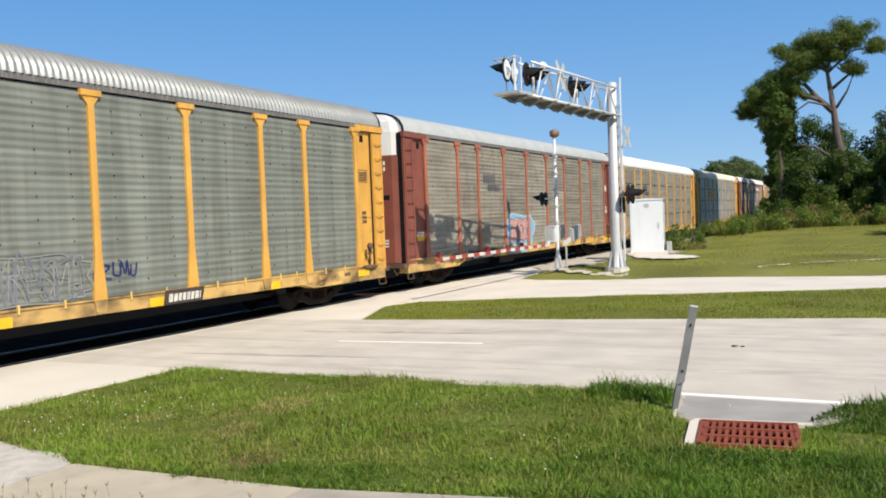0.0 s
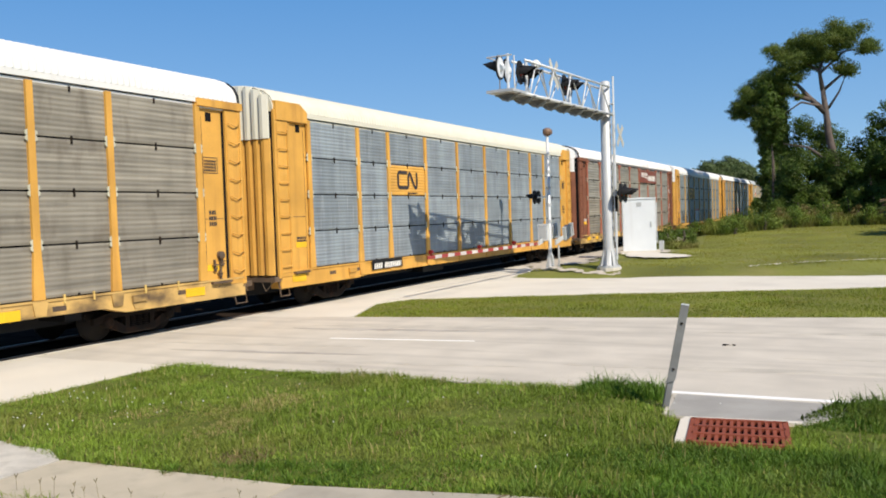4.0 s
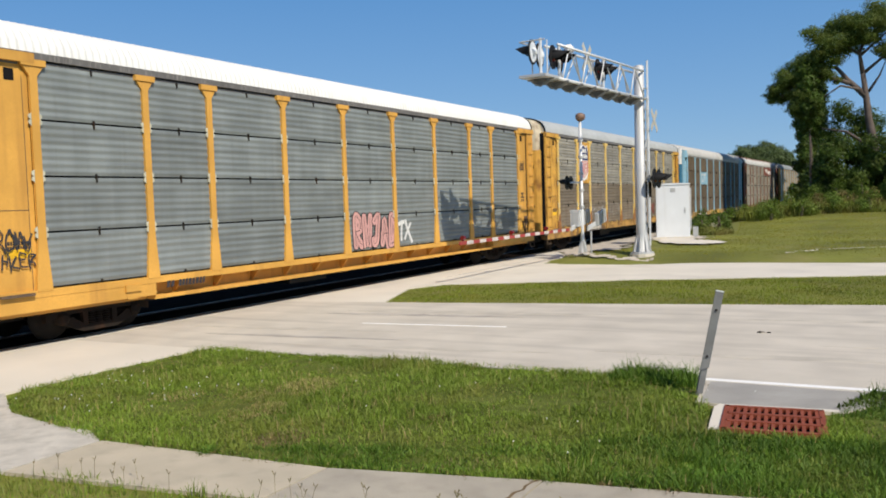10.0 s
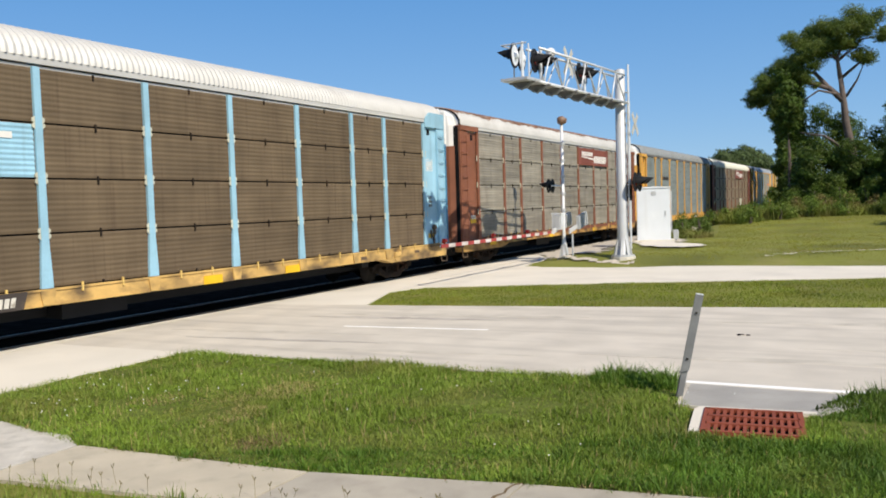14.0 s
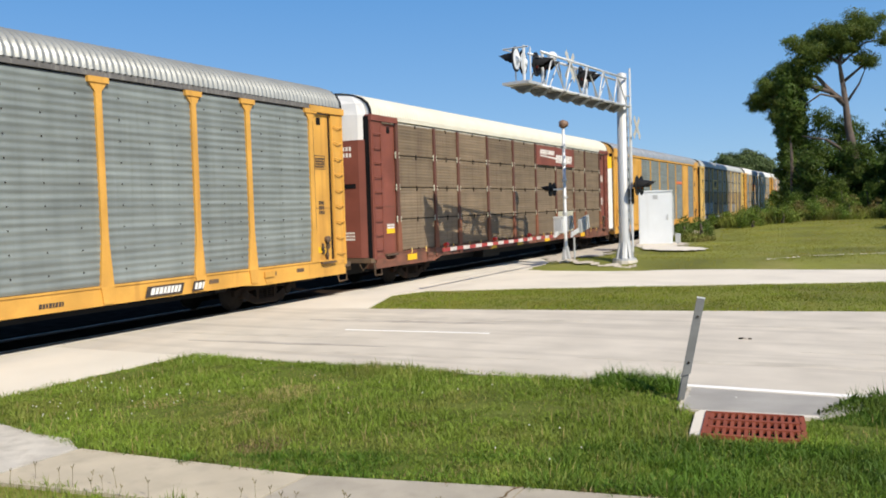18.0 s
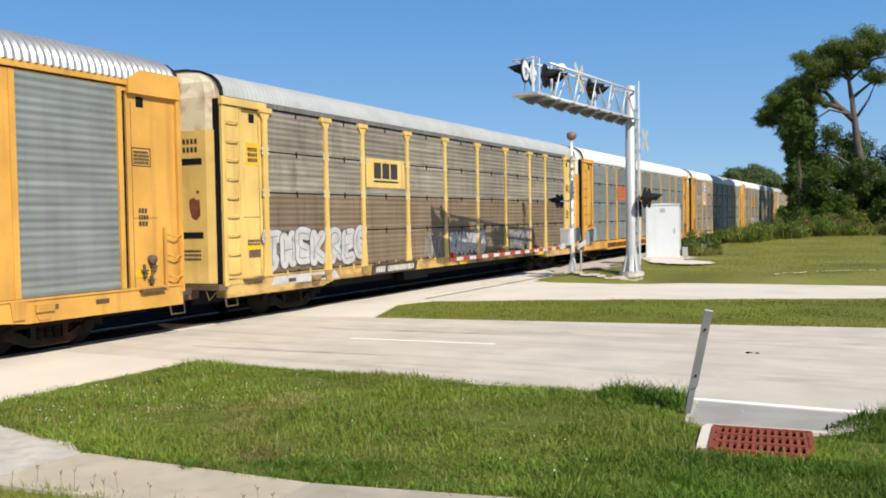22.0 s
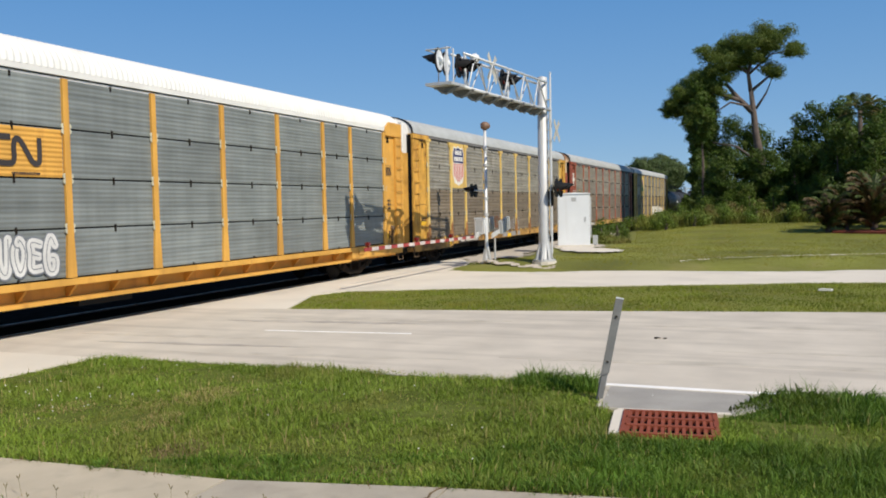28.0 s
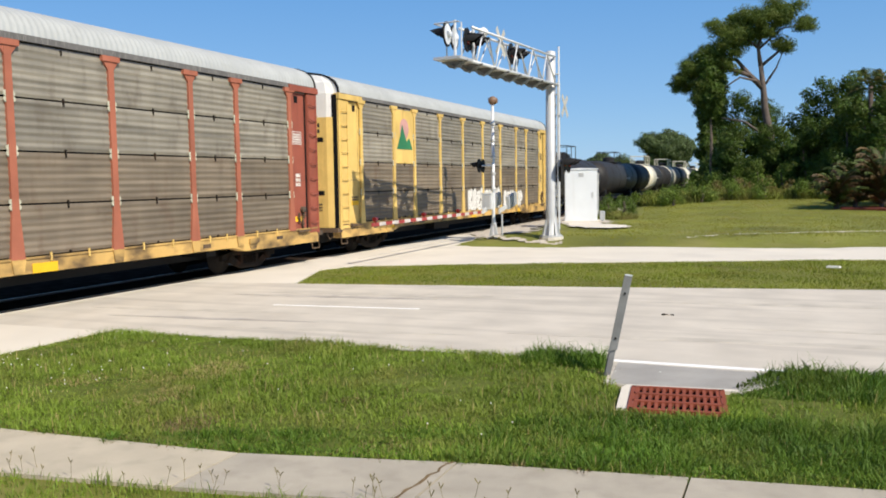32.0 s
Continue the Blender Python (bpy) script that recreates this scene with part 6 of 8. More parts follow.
c = autorack(17, "tan wagon with rusty yellow posts and shield sign", "rusty_yellow", "pale_yellow", "p_taupe", "r_grey", sill="rusty_sill", style="t", sign=("shield_low", 1), reflect=(-9, 0, 7), low="p_rust", hood="white", board=(-6.45, 2.65))
scrawl(c, 0.55, 1.2, 2.7, 0.62, "spray_pale", 25, 0.028, "mthxhuke")
scrawl(c, 0.9, 1.18, 2.0, 0.45, "spray_faint", 251, 0.02, "wyhmkz")
part("paint_smear", Geo().prism([(-1.3, 0.83), (2.05, 0.83), (2.0, 1.07), (-1.2, 1.08)], 0, 0.003, axis=0), M["spray_mid"], c, "grey-green sprayed sill", at=(1.601, 0, 0))
scrawl(c, -2.0, 1.3, 1.8, 0.7, "rust_red", 250, 0.06, "gdo")
c = autorack(18, "tan wagon with red posts and red ends", "oxide", "pink_red", "p_tan", "r_grey", sill="old_sill", style="t", board=(-6.4, 3.3), reflect=(-11.5, -7.2, -2.6, 2), hood="rust_hood", low="p_rust")
def rust_spot(car, x, z, w, h, seed):
    """An eaten rust patch on the front end door."""
    rnd = random.Random(seed)
    out = [(w * 0.5 * math.cos(a * 0.6283) * rnd.uniform(0.6, 1.1), h * 0.5 * math.sin(a * 0.6283) * rnd.uniform(0.6, 1.1)) for a in range(10)]
    y = -13.12 + max(x - 0.4, 0) * 0.125
    part("rust_patch", Geo().prism(out, -0.006, 0.004, axis=1), M["rust_eaten"], car, "dark red-brown rust patch", at=pose(x, y, z, 0, 0, 7.1 if x > 0.4 else 0))


def disc(y, z, r, n=24, a0=0.0, a1=2 * math.pi, ry=1.0):
    return [(y + r * math.cos(a0 + (a1 - a0) * u / n), z + r * ry * math.sin(a0 + (a1 - a0) * u / n)) for u in range(n + (a1 - a0 < 6.2))]


em = part("emblem", Geo().prism(disc(-11.75, 4.3, 0.46), 0, 0.004, axis=0), M["mark"], c, "white round emblem", at=(1.553, 0, 0))
for q in range(4):
    a = math.pi / 2 * q
    yy, zz = -11.75 + 0.12 * (1 if q in (0, 3) else -1), 4.3 + 0.12 * (1 if q < 2 else -1)
    part("quadrant", Geo().prism([(yy, zz)] + disc(yy, zz, 0.24, 6, a, a + math.pi / 2), 0, 0.003, axis=0), M["red"], em, "red quadrant", at=(0.005, 0, 0))
scrawl(c, -11.75, 3.32, 0.7, 0.22, "spray_white", 26, 0.02, "ysesr")
scrawl(c, -11.75, 3.02, 0.75, 0.26, "spray_white", 36, 0.02, "ktwm")
scrawl(c, -11.8, 2.5, 0.75, 0.34, "spray_white", 27, 0.028, "yotkt")
scrawl(c, -11.7, 2.15, 0.8, 0.3, "spray_white", 28, 0.028, "worsk")


def closed(pts):
    """A closed smooth outline through points about a sprayed figure, set beside the second post."""
    return [(-9.98 + p.x * 0.68, 2.50 + p.y * 1.0) for p in curve(list(pts) + [pts[0]], 4)[:-1]]


HEAD = ((-0.35, 0.95), (0.05, 1.02), (0.5, 0.85), (0.78, 0.5), (0.72, 0.15), (0.9, -0.1), (0.6, -0.25), (0.62, -0.5), (0.85, -0.75), (0.7, -0.98), (0.35, -1.0), (0.2, -0.75), (-0.05, -0.8), (-0.3, -0.6), (-0.35, -0.3), (-0.75, -0.12), (-1.0, 0.15), (-0.85, 0.6))
sk = part("graffiti", Geo().prism(closed([(x * 1.09, y * 1.06) for x, y in HEAD]), 0, 0.002, axis=0), M["pale_yellow"], c, "yellow edge of a sprayed skull", at=(1.590, 0, 0))
for x, colour, out in ((0.004, "spray_black", HEAD), (0.007, "spray_slate", [(a * 0.87, b * 0.9 + 0.01) for a, b in HEAD]),
                       (0.010, "spray_mid", ((-0.3, 0.85), (0.1, 0.9), (0.45, 0.7), (0.3, 0.5), (-0.2, 0.6), (-0.5, 0.5))),
                       (0.013, "spray_black", ((-0.3, 0.42), (0.05, 0.45), (0.2, 0.25), (0.05, 0.08), (-0.25, 0.08), (-0.4, 0.25))),
                       (0.016, "signred", ((-0.2, 0.36), (0.0, 0.32), (0.02, 0.18), (-0.18, 0.16))),
                       (0.013, "spray_black", ((0.42, 0.38), (0.66, 0.4), (0.62, 0.12), (0.48, 0.1))),
                       (0.013, "spray_black", ((-0.72, 0.35), (-0.6, 0.4), (-0.52, 0.05), (-0.62, -0.02), (-0.75, 0.1))),
                       (0.013, "spray_black", ((0.25, 0.05), (0.4, 0.06), (0.42, -0.12), (0.26, -0.1))),
                       (0.013, "spray_black", ((-0.55, -0.12), (0.0, -0.22), (0.62, -0.2), (0.55, -0.36), (0.0, -0.42), (-0.35, -0.36))),
                       (0.013, "spray_black", ((-0.1, -0.62), (0.2, -0.6), (0.52, -0.62), (0.6, -0.8), (0.4, -0.74), (0.2, -0.68)))):
    part("paint_patch", Geo().prism(closed(out), 0, 0.001, axis=0), M[colour], sk, at=(x, 0, 0))
for q in range(7):
    part("paint_patch", Geo().prism([(-10.26 + q * 0.088, 2.20 - 0.012 * (q % 3)), (-10.20 + q * 0.088, 2.20), (-10.20 + q * 0.088, 2.28), (-10.25 + q * 0.088, 2.27)], 0, 0.001, axis=0), M["spray_white"], sk, at=(0.016, 0, 0))
scrawl(c, -11.0, 1.28, 0.85, 0.85, "spray_black", 29, 0.03, "o", "spray_black")
for q, w in enumerate(("wda", "erekt", "hatas")):
    scrawl(c, -11.0, 1.34 + q * 0.25, 0.65, 0.19, "mark", 40 + q, 0.035, w, x=1.6)
c = autorack(19, "dusty tan wagon with yellow posts, grey roof", "pale_yellow", "pale_yellow", "p_tan", "r_grey", sill="old_sill", style="t", sign=("hill", 1), reflect=(-9, 0, 7), low="p_rust")
scrawl(c, 1.6, 1.15, 4.6, 1.0, "spray_faint", 31, 0.05, "kgzysmho", "mark", "white block graffiti letters")
scrawl(c, 6.2, 1.15, 3.2, 0.8, "spray_faint", 37, 0.05, "dtxeup", "mark", "white block graffiti letters")


def tank(k, y, colour, label, n, banded):
    """A tank wagon 17 m long on two trucks."""
    car = thing("tank_wagon", label, "tank wagon", pose(XC, 0, 0.03), group="tank wagons of the train")
    prof = [(-7.9, 0.05), (-7.85, 0.7), (-7.6, 1.15), (-7.2, 1.38), (-6.8, 1.46), (6.8, 1.46), (7.2, 1.38), (7.6, 1.15), (7.85, 0.7), (7.9, 0.05)]
    part("shell", cached(("shell", colour), lambda: Geo().tube([(0, a, 2.62) for a, r in prof], [r for a, r in prof], 28).mesh("shell", M[colour], True)), None, car, "round tank shell")
    for b in (-4.6, -1.6, 1.6, 4.6):
        part("band", cached(("band", colour), lambda: Geo().tube([(0, -0.05, 2.62), (0, 0.05, 2.62)], 1.475, 28).mesh("band", M[colour], True)), None, car, at=(0, b, 0))
    if banded:
        part("paint_band", cached("wband", lambda: Geo().tube([(0, -2.4, 2.62), (0, 2.4, 2.62)], 1.482, 28).mesh("paint_band", M["cream_white"], True)), None, car, "broad white painted band")
    trim = "cream_white" if banded else colour
    part("dome", cached(("dome", colour), lambda: Geo().tube([(0, 0, 3.95), (0, 0, 4.45), (0, 0, 4.52)], [0.5, 0.5, 0.35], 16).mesh("dome", M[colour])), None, car, "domed hatch")
    def rail_():
        g = Geo()
        for s in (-1, 1):
            g.tube([(s * 0.8, -1.3, 4.95), (s * 0.8, 1.3, 4.95)], 0.03, 6)
            for yy in (-1.3, 0, 1.3):
                g.tube([(s * 0.8, yy, 3.85), (s * 0.8, yy, 4.95)], 0.03, 6)
        g.tube([(-0.8, 1.3, 4.95), (0.8, 1.3, 4.95)], 0.03, 6)
        g.tube([(-0.8, -1.3, 4.95), (0.8, -1.3, 4.95)], 0.03, 6)
        g.box(-0.85, 0.85, -1.35, 1.35, 4.04, 4.08)
        return g.mesh("walkway", M[trim])
    part("walkway", cached(("walk", trim), rail_), None, car, "railed top platform")
    part("underframe", cached("tankframe", lambda: Geo().box(-0.4, 0.4, -8.2, 8.2, 0.75, 1.15).box(-1.3, 1.3, -8.2, -7.3, 0.9, 1.1).box(-1.3, 1.3, 7.3, 8.2, 0.9, 1.1).box(-1.0, 1.0, -6.2, -5.6, 0.8, 1.6).box(-1.0, 1.0, 5.6, 6.2, 0.8, 1.6).mesh("underframe", M["black"])), None, car)
    for s in (-1, 1):
        wheels_for(car, s * 5.9)
        part("coupler", cached("coupler", lambda: None), None, car, at=pose(0, s * 8.2, 0, 0, 0, 0 if s > 0 else 180))
    words(car, 2.2, 2.5, 1.4, 0.25, "mark" if colour != "white" else "ink", at_x=1.47, seed=n)
    TRAIN.append((car, y))


for n in range(6):
    tank(None, -2.37 + 20 * PITCH + 8.6 + n * 17.2, "tank_black", "black tank wagon with top platform" if n < 2 else "black tank wagon with a broad white middle band", n, n >= 2)

wagons = [w for w, k in TRAIN]
for k, spots in ((7, ((0.5, 3.0, 0.75, 0.2), (0.95, 2.95, 0.25, 0.14), (0.3, 3.6, 0.12, 0.25), (0.25, 2.75, 0.2, 0.2), (0.9, 2.6, 0.12, 0.14))), (13, ((0.85, 2.85, 0.36, 0.75), (0.55, 4.75, 0.16, 0.2), (0.2, 1.4, 0.12, 0.5), (0.95, 3.25, 0.1, 0.1))), (18, ((0.8, 5.05, 0.5, 0.2), (0.6, 5.6, 0.5, 0.3)))):
    for q, (x, z, w, h) in enumerate(spots):
        if z < 4.74:
            rust_spot(wagons[k], x, z, w, h, 10 * k + q)

# ---- crossing signals ----
def lamp_unit(parent, p, yaw, shell="black", size=1.0):
    """A flashing lamp: round backing, lens, visor; faces along yaw."""
    m = pose(*p, 0, 0, yaw) @ Matrix.Scale(size, 4)
    g = Geo().tube([(0, -0.02, 0), (0, 0.02, 0)], 0.38, 24)
    b = part("backing", cached("lamp_back", lambda: g.mesh("backing", M["black"])), None, parent, "black round backing", at=m)
    part("lens", cached("lamp_lens", lambda: Geo().tube([(0, -0.06, 0), (0, -0.02, 0)], 0.15, 20).mesh("lens", M["lens"], True)), None, b, "dark red lens", at=(0, 0, 0))
    def visor():
        v, f = [], []
        for i in range(13):
            a = math.radians(-20 + 220 * i / 12)
            for d, r in ((-0.02, 0.20), (-0.26, 0.19), (-0.56 + 0.30 * (abs(i - 6) / 6) ** 1.5, 0.14)):
                v.append((math.cos(a) * r, d, math.sin(a) * r))
        for i in range(12):
            for q in (0, 1):
                f.append((3 * i + q, 3 * i + 1 + q, 3 * i + 4 + q, 3 * i + 3 + q))
        g = Geo().add(v, f)
        g.add([(x * 1.05, y, z * 1.05) for x, y, z in v], f)
        return g.mesh("visor", M["black"], True)
    part("visor", cached("lamp_visor", visor), None, b, "black hood visor")
    part("housing", cached(("lamp_house", shell), lambda: Geo().tube([(0, 0.02, 0), (0, 0.11, 0), (0, 0.14, 0)], [0.13, 0.11, 0.06], 14).mesh("housing", M[shell], True)), None, b, "rounded lamp housing")
    if shell != "black":
        part("back_plate", cached(("lamp_plate", shell), lambda: Geo().tube([(0, 0.021, 0), (0, 0.03, 0)], 0.31, 24).mesh("back_plate", M[shell])), None, b, "pale back of the round backing")


def lamp_pair(parent, x, y, z, yaw, gap=0.76, shell="black", size=1.0):
    d = Vector((math.cos(radians(yaw)), math.sin(radians(yaw)), 0)) * gap / 2
    for s in (-1, 1):
        lamp_unit(parent, (x + s * d.x, y + s * d.y, z), yaw, shell, size)
    part("cross_arm", Geo().tube([(x - d.x, y - d.y, z), (x + d.x, y + d.y, z)], 0.035, 8), M["alu"], parent)


def crossbuck(parent, x, y, z, yaw, size=0.62):
    g = Geo()
    for s in (1, -1):
        a = s * radians(45)
        c, d = math.cos(a), math.sin(a)
        w = 0.11
        g.prism([(-c * size - d * w, -d * size + c * w), (-c * size + d * w, -d * size - c * w), (c * size + d * w, d * size - c * w), (c * size - d * w, d * size + c * w)], -0.006 + 0.008 * s, 0.0 + 0.008 * s, axis=1)
    part("crossbuck", g, M["tan"], parent, "weathered cross-shaped sign", at=pose(x, y, z, 0, 0, yaw))


MX, MY, MZ = -9.04, 32.86, 0.29
TX, TY = -9.83, 23.97
sig = thing("cantilever_signal", "galvanised cantilever crossing signal with walkway and black lamps", "railway signal", (MX, MY, MZ))
ax = Vector((TX - MX, TY - MY, 0))
LEN = ax.length
ux = ax.normalized()
uy = Vector((-ux.y, ux.x, 0))
ZB, ZT = 5.99, 7.08


def on(s, side, z):
    p = ux * s + uy * side
    return (p.x, p.y, z)


part("mast", Geo().tube([(0, 0, 0.05), (0, 0, 0.1), (0, 0, 0.8), (0, 0, 7.3), (0, 0, 7.34)], [0.34, 0.26, 0.215, 0.195, 0.09], 20), M["galv"], sig, "round galvanised mast", smooth=True)
g = Geo()
for k in range(8):
    a = k * math.pi / 4
    c, s = math.cos(a), math.sin(a)
    g.add([(c * 0.2 - s * 0.015, s * 0.2 + c * 0.015, 0.06), (c * 0.38 - s * 0.015, s * 0.38 + c * 0.015, 0.06), (c * 0.22 - s * 0.015, s * 0.22 + c * 0.015, 0.75),
           (c * 0.2 + s * 0.015, s * 0.2 - c * 0.015, 0.06), (c * 0.38 + s * 0.015, s * 0.38 - c * 0.015, 0.06), (c * 0.22 + s * 0.015, s * 0.22 - c * 0.015, 0.75)], [(0, 1, 2), (3, 5, 4), (1, 4, 5, 2), (0, 3, 4, 1)])
part("base_rib", g, M["galv"], sig, "welded base ribs")
part("base_plate", Geo().tube([(0, 0, -0.05), (0, 0, 0.06)], 0.45, 20), M["galv"], sig)
for side in (-0.32, 0.32):
    part("chord", Geo().tube([on(0.1, side, ZB), on(LEN, side, ZB)], 0.05, 10), M["alu"], sig, "bottom chord tube", smooth=True)
    part("chord", Geo().tube([on(0.1, side * 0.7, ZT), on(LEN - 1.3, side * 0.7, ZT)], 0.042, 10), M["alu"], sig, "top chord tube", smooth=True)
    n = 5
    for k in range(n):
        s0, s1 = 0.3 + k * (LEN - 1.7) / n, 0.3 + (k + 1) * (LEN - 1.7) / n
        part("web", Geo().tube([on(s0, side, ZB), on((s0 + s1) / 2, side * 0.7, ZT), on(s1, side, ZB)], 0.027, 8), M["alu"], sig, smooth=True)
for k in range(22):
    s0 = 0.4 + k * (LEN - 0.2) / 22
    part("grating", cached("grating", lambda: Geo().box(-0.21, 0.21, -0.30, 0.30, -0.02, 0.02).mesh("grating", M["galv"])), None, sig, at=Matrix.Translation(on(s0, 0.0, ZB + 0.03)) @ pose(0, 0, 0, 0, 0, math.degrees(math.atan2(ux.y, ux.x))))
for k in range(8):
    s0 = 0.9 + k * (LEN - 1.4) / 7
    g = Geo().tube([on(s0, -0.42, ZB - 0.05), on(s0, 0.45, ZB - 0.05)], 0.045, 6)
    g.tube([on(s0, 0.32, ZB - 0.05), on(s0 + 0.12, 0.05, ZB - 0.26), on(s0, -0.32, ZB - 0.05)], 0.05, 6)
    g.prism([(on(s0, -0.4, 0)[0], ZB - 0.04), (on(s0, 0.4, 0)[0], ZB - 0.04), (on(s0, 0.15, 0)[0], ZB - 0.24), (on(s0, -0.15, 0)[0], ZB - 0.24)], on(s0, 0, 0)[1] - 0.05, on(s0, 0, 0)[1] + 0.05, axis=1)
    part("bracket", g, M["post_grey"], sig, "walkway support bracket")
# end platform and its guard rail
part("end_platform", Geo().prism([on(LEN - 0.9, -0.45, 0)[:2], on(LEN + 0.05, -0.45, 0)[:2], on(LEN + 0.05, 0.45, 0)[:2], on(LEN - 0.9, 0.45, 0)[:2]], ZB - 0.04, ZB + 0.04), M["galv"], sig, "grated end platform")
for s0, side in ((LEN - 0.15, 0.42), (LEN - 0.8, -0.42)):
    part("guard_post", Geo().tube([on(s0, side, ZB), on(s0, side, ZB + 1.05)], 0.025, 8), M["alu"], sig)
part("guard_rail", Geo().tube([on(LEN - 0.8, -0.42, ZB + 1.05), on(LEN, -0.42, ZB + 1.05), on(LEN, 0.42, ZB + 1.05)], 0.025, 8), M["galv"], sig)
yaw_road = 80
for s0, side, turn in ((LEN - 0.55, -0.15, 194), (LEN - 1.85, -0.1, 14), (LEN - 5.4, -0.1, 14)):
    x, y, z = on(s0, side, 6.74)
    lamp_pair(sig, x, y, z, yaw_road + turn, 0.7, "case" if turn > 100 else "black")
    part("lamp_pole", Geo().tube([on(s0, 0, ZB), on(s0, 0, ZT + 0.12)], 0.05, 8), M["alu"], sig)
part("cap", Geo().tube([on(LEN - 2.6, 0, ZT - 0.05), on(LEN - 2.6, 0, ZT + 0.12), on(LEN - 2.6, 0, ZT + 0.2)], [0.16, 0.16, 0.06], 12), M["white"], sig, "white junction cap")
x, y, z = on(LEN - 3.8, 0.1, 6.95)
crossbuck(sig, x, y, z, yaw_road + 10, 0.62)
crossbuck(sig, 0.45, 0.45, 5.2, yaw_road + 8, 0.55)
part("conduit", Geo().tube([(0.3, 0.1, 0.3), (0.3, 0.1, 7.5)], 0.04, 8), M["alu"], sig, "conduit riser")
g = Geo()
for k in range(14):
    g.box(0.22, 0.32, -0.12, 0.16, 1.2 + k * 0.4, 1.23 + k * 0.4)
part("mast_ladder", g.box(0.29, 0.33, 0.14, 0.18, 1.0, 6.1).box(0.29, 0.33, -0.14, -0.10, 1.0, 6.1), M["galv"], sig, "mast ladder")
lamp_pair(sig, 0.55, 0.3, 2.92, yaw_road + 12)
part("bracket", Geo().tube([(0, 0, 2.92), (0.6, 0.6, 2.92)], 0.05, 8).box(0.1, 0.35, -0.05, 0.25, 2.2, 2.8), M["steel"], sig)
tagged(part("foundation", Geo().prism([(MX + 0.5 * math.cos(a * math.pi / 6), MY + 0.5 * math.sin(a * math.pi / 6)) for a in range(12)], -0.3, MZ - 0.01), M["apron"]), "pale concrete mast foundation", "foundation", kind="structure")

# gate and its small mast
GX, GY, GZ = -11.6, 33.2, 0.18
gate = thing("crossing_gate", "lowered red and white crossing gate on a slim mast", "crossing gate", (GX, GY, GZ))
part("mast", Geo().tube([(0, 0, 0), (0, 0, 0.12), (0, 0, 1.0), (0, 0, 5.5)], [0.16, 0.11, 0.07, 0.062], 14), M["alu"], gate, "slim aluminium mast", smooth=True)
part("base", Geo().box(-0.22, 0.22, -0.22, 0.22, -0.15, 0.06).prism([(-0.18, 0.06), (0.18, 0.06), (0.09, 0.6), (-0.09, 0.6)], -0.09, 0.09, axis=1), M["galv"], gate, "flared cast base")
part("bell", Geo().tube([(0, 0, 5.5), (0, 0, 5.57), (0, 0, 5.76), (0, 0, 5.83)], [0.08, 0.17, 0.18, 0.08], 18), M["bell"], gate, "brown crossing bell", smooth=True)
part("bell_gong", Geo().tube([(0.08, 0.0, 5.66), (0.2, 0.0, 5.66)], [0.16, 0.1], 16), M["bell"], gate)
for k in range(5):
    part("clamp", cached("clamp", lambda: Geo().tube([(0, 0, -0.05), (0, 0, 0.05)], 0.11, 12).mesh("clamp", M["galv"])), None, gate, at=(0, 0, 2.0 + k * 0.68))
lamp_pair(gate, -0.42, -0.3, 3.0, yaw_road + 192, 0.5, "black", 0.74)
part("cross_arm", Geo().tube([(0, 0, 3.0), (-0.42, -0.3, 3.0)], 0.035, 8), M["alu"], gate)
part("mechanism", Geo().box(-0.42, -0.02, -0.25, 0.25, 1.2, 1.85).box(-0.44, 0.0, -0.27, 0.27, 1.82, 1.88), M["alu"], gate, "gate mechanism box")
part("access_door", Geo().box(-0.36, -0.08, -0.262, -0.25, 1.28, 1.76), M["galv"], gate, "small access door")
part("conduit", Geo().tube([(0.3, 0.2, 0), (0.3, 0.2, 1.0)], 0.04, 8), M["galv"], gate)
for s in (-0.28, 0.42):
    part("support_arm", Geo().prism([(-0.6, 1.03), (1.35, 1.42), (1.35, 1.54), (-0.6, 1.23)], s, s + 0.05, axis=0), M["alu"], gate)
    for q in range(5):
        part("counterweight", cached("cw", lambda: Geo().box(-0.07, 0.07, -0.06, 0.06, -0.27, 0.27).mesh("counterweight", M["galv"])), None, gate, "pale counterweight plate", at=pose(s + 0.1, 0.35 + q * 0.24, 1.46 + q * 0.04, 12, 0, 0))
n = 22
for k in range(n):
    m = M["gate_red"] if k % 2 else M["gate_white"]
    part("gate_arm_band", cached(("band", k % 2), lambda: Geo().box(-0.02, 0.02, -0.23, 0.23, -0.055, 0.055).mesh("gate_arm_band", m)), None, gate, "red band" if k % 2 else "white band", at=(-0.3, -0.5 - k * 0.46, 1.10))
for k in (6, 13, 21):
    part("gate_lamp", cached("glamp", lambda: Geo().tube([(0, -0.06, 0), (0, 0.06, 0)], 0.075, 12).box(-0.02, 0.02, -0.03, 0.03, -0.12, 0).mesh("gate_lamp", M["lens"])), None, gate, "small red gate lamp", at=(-0.3, -0.5 - k * 0.46, 1.25))

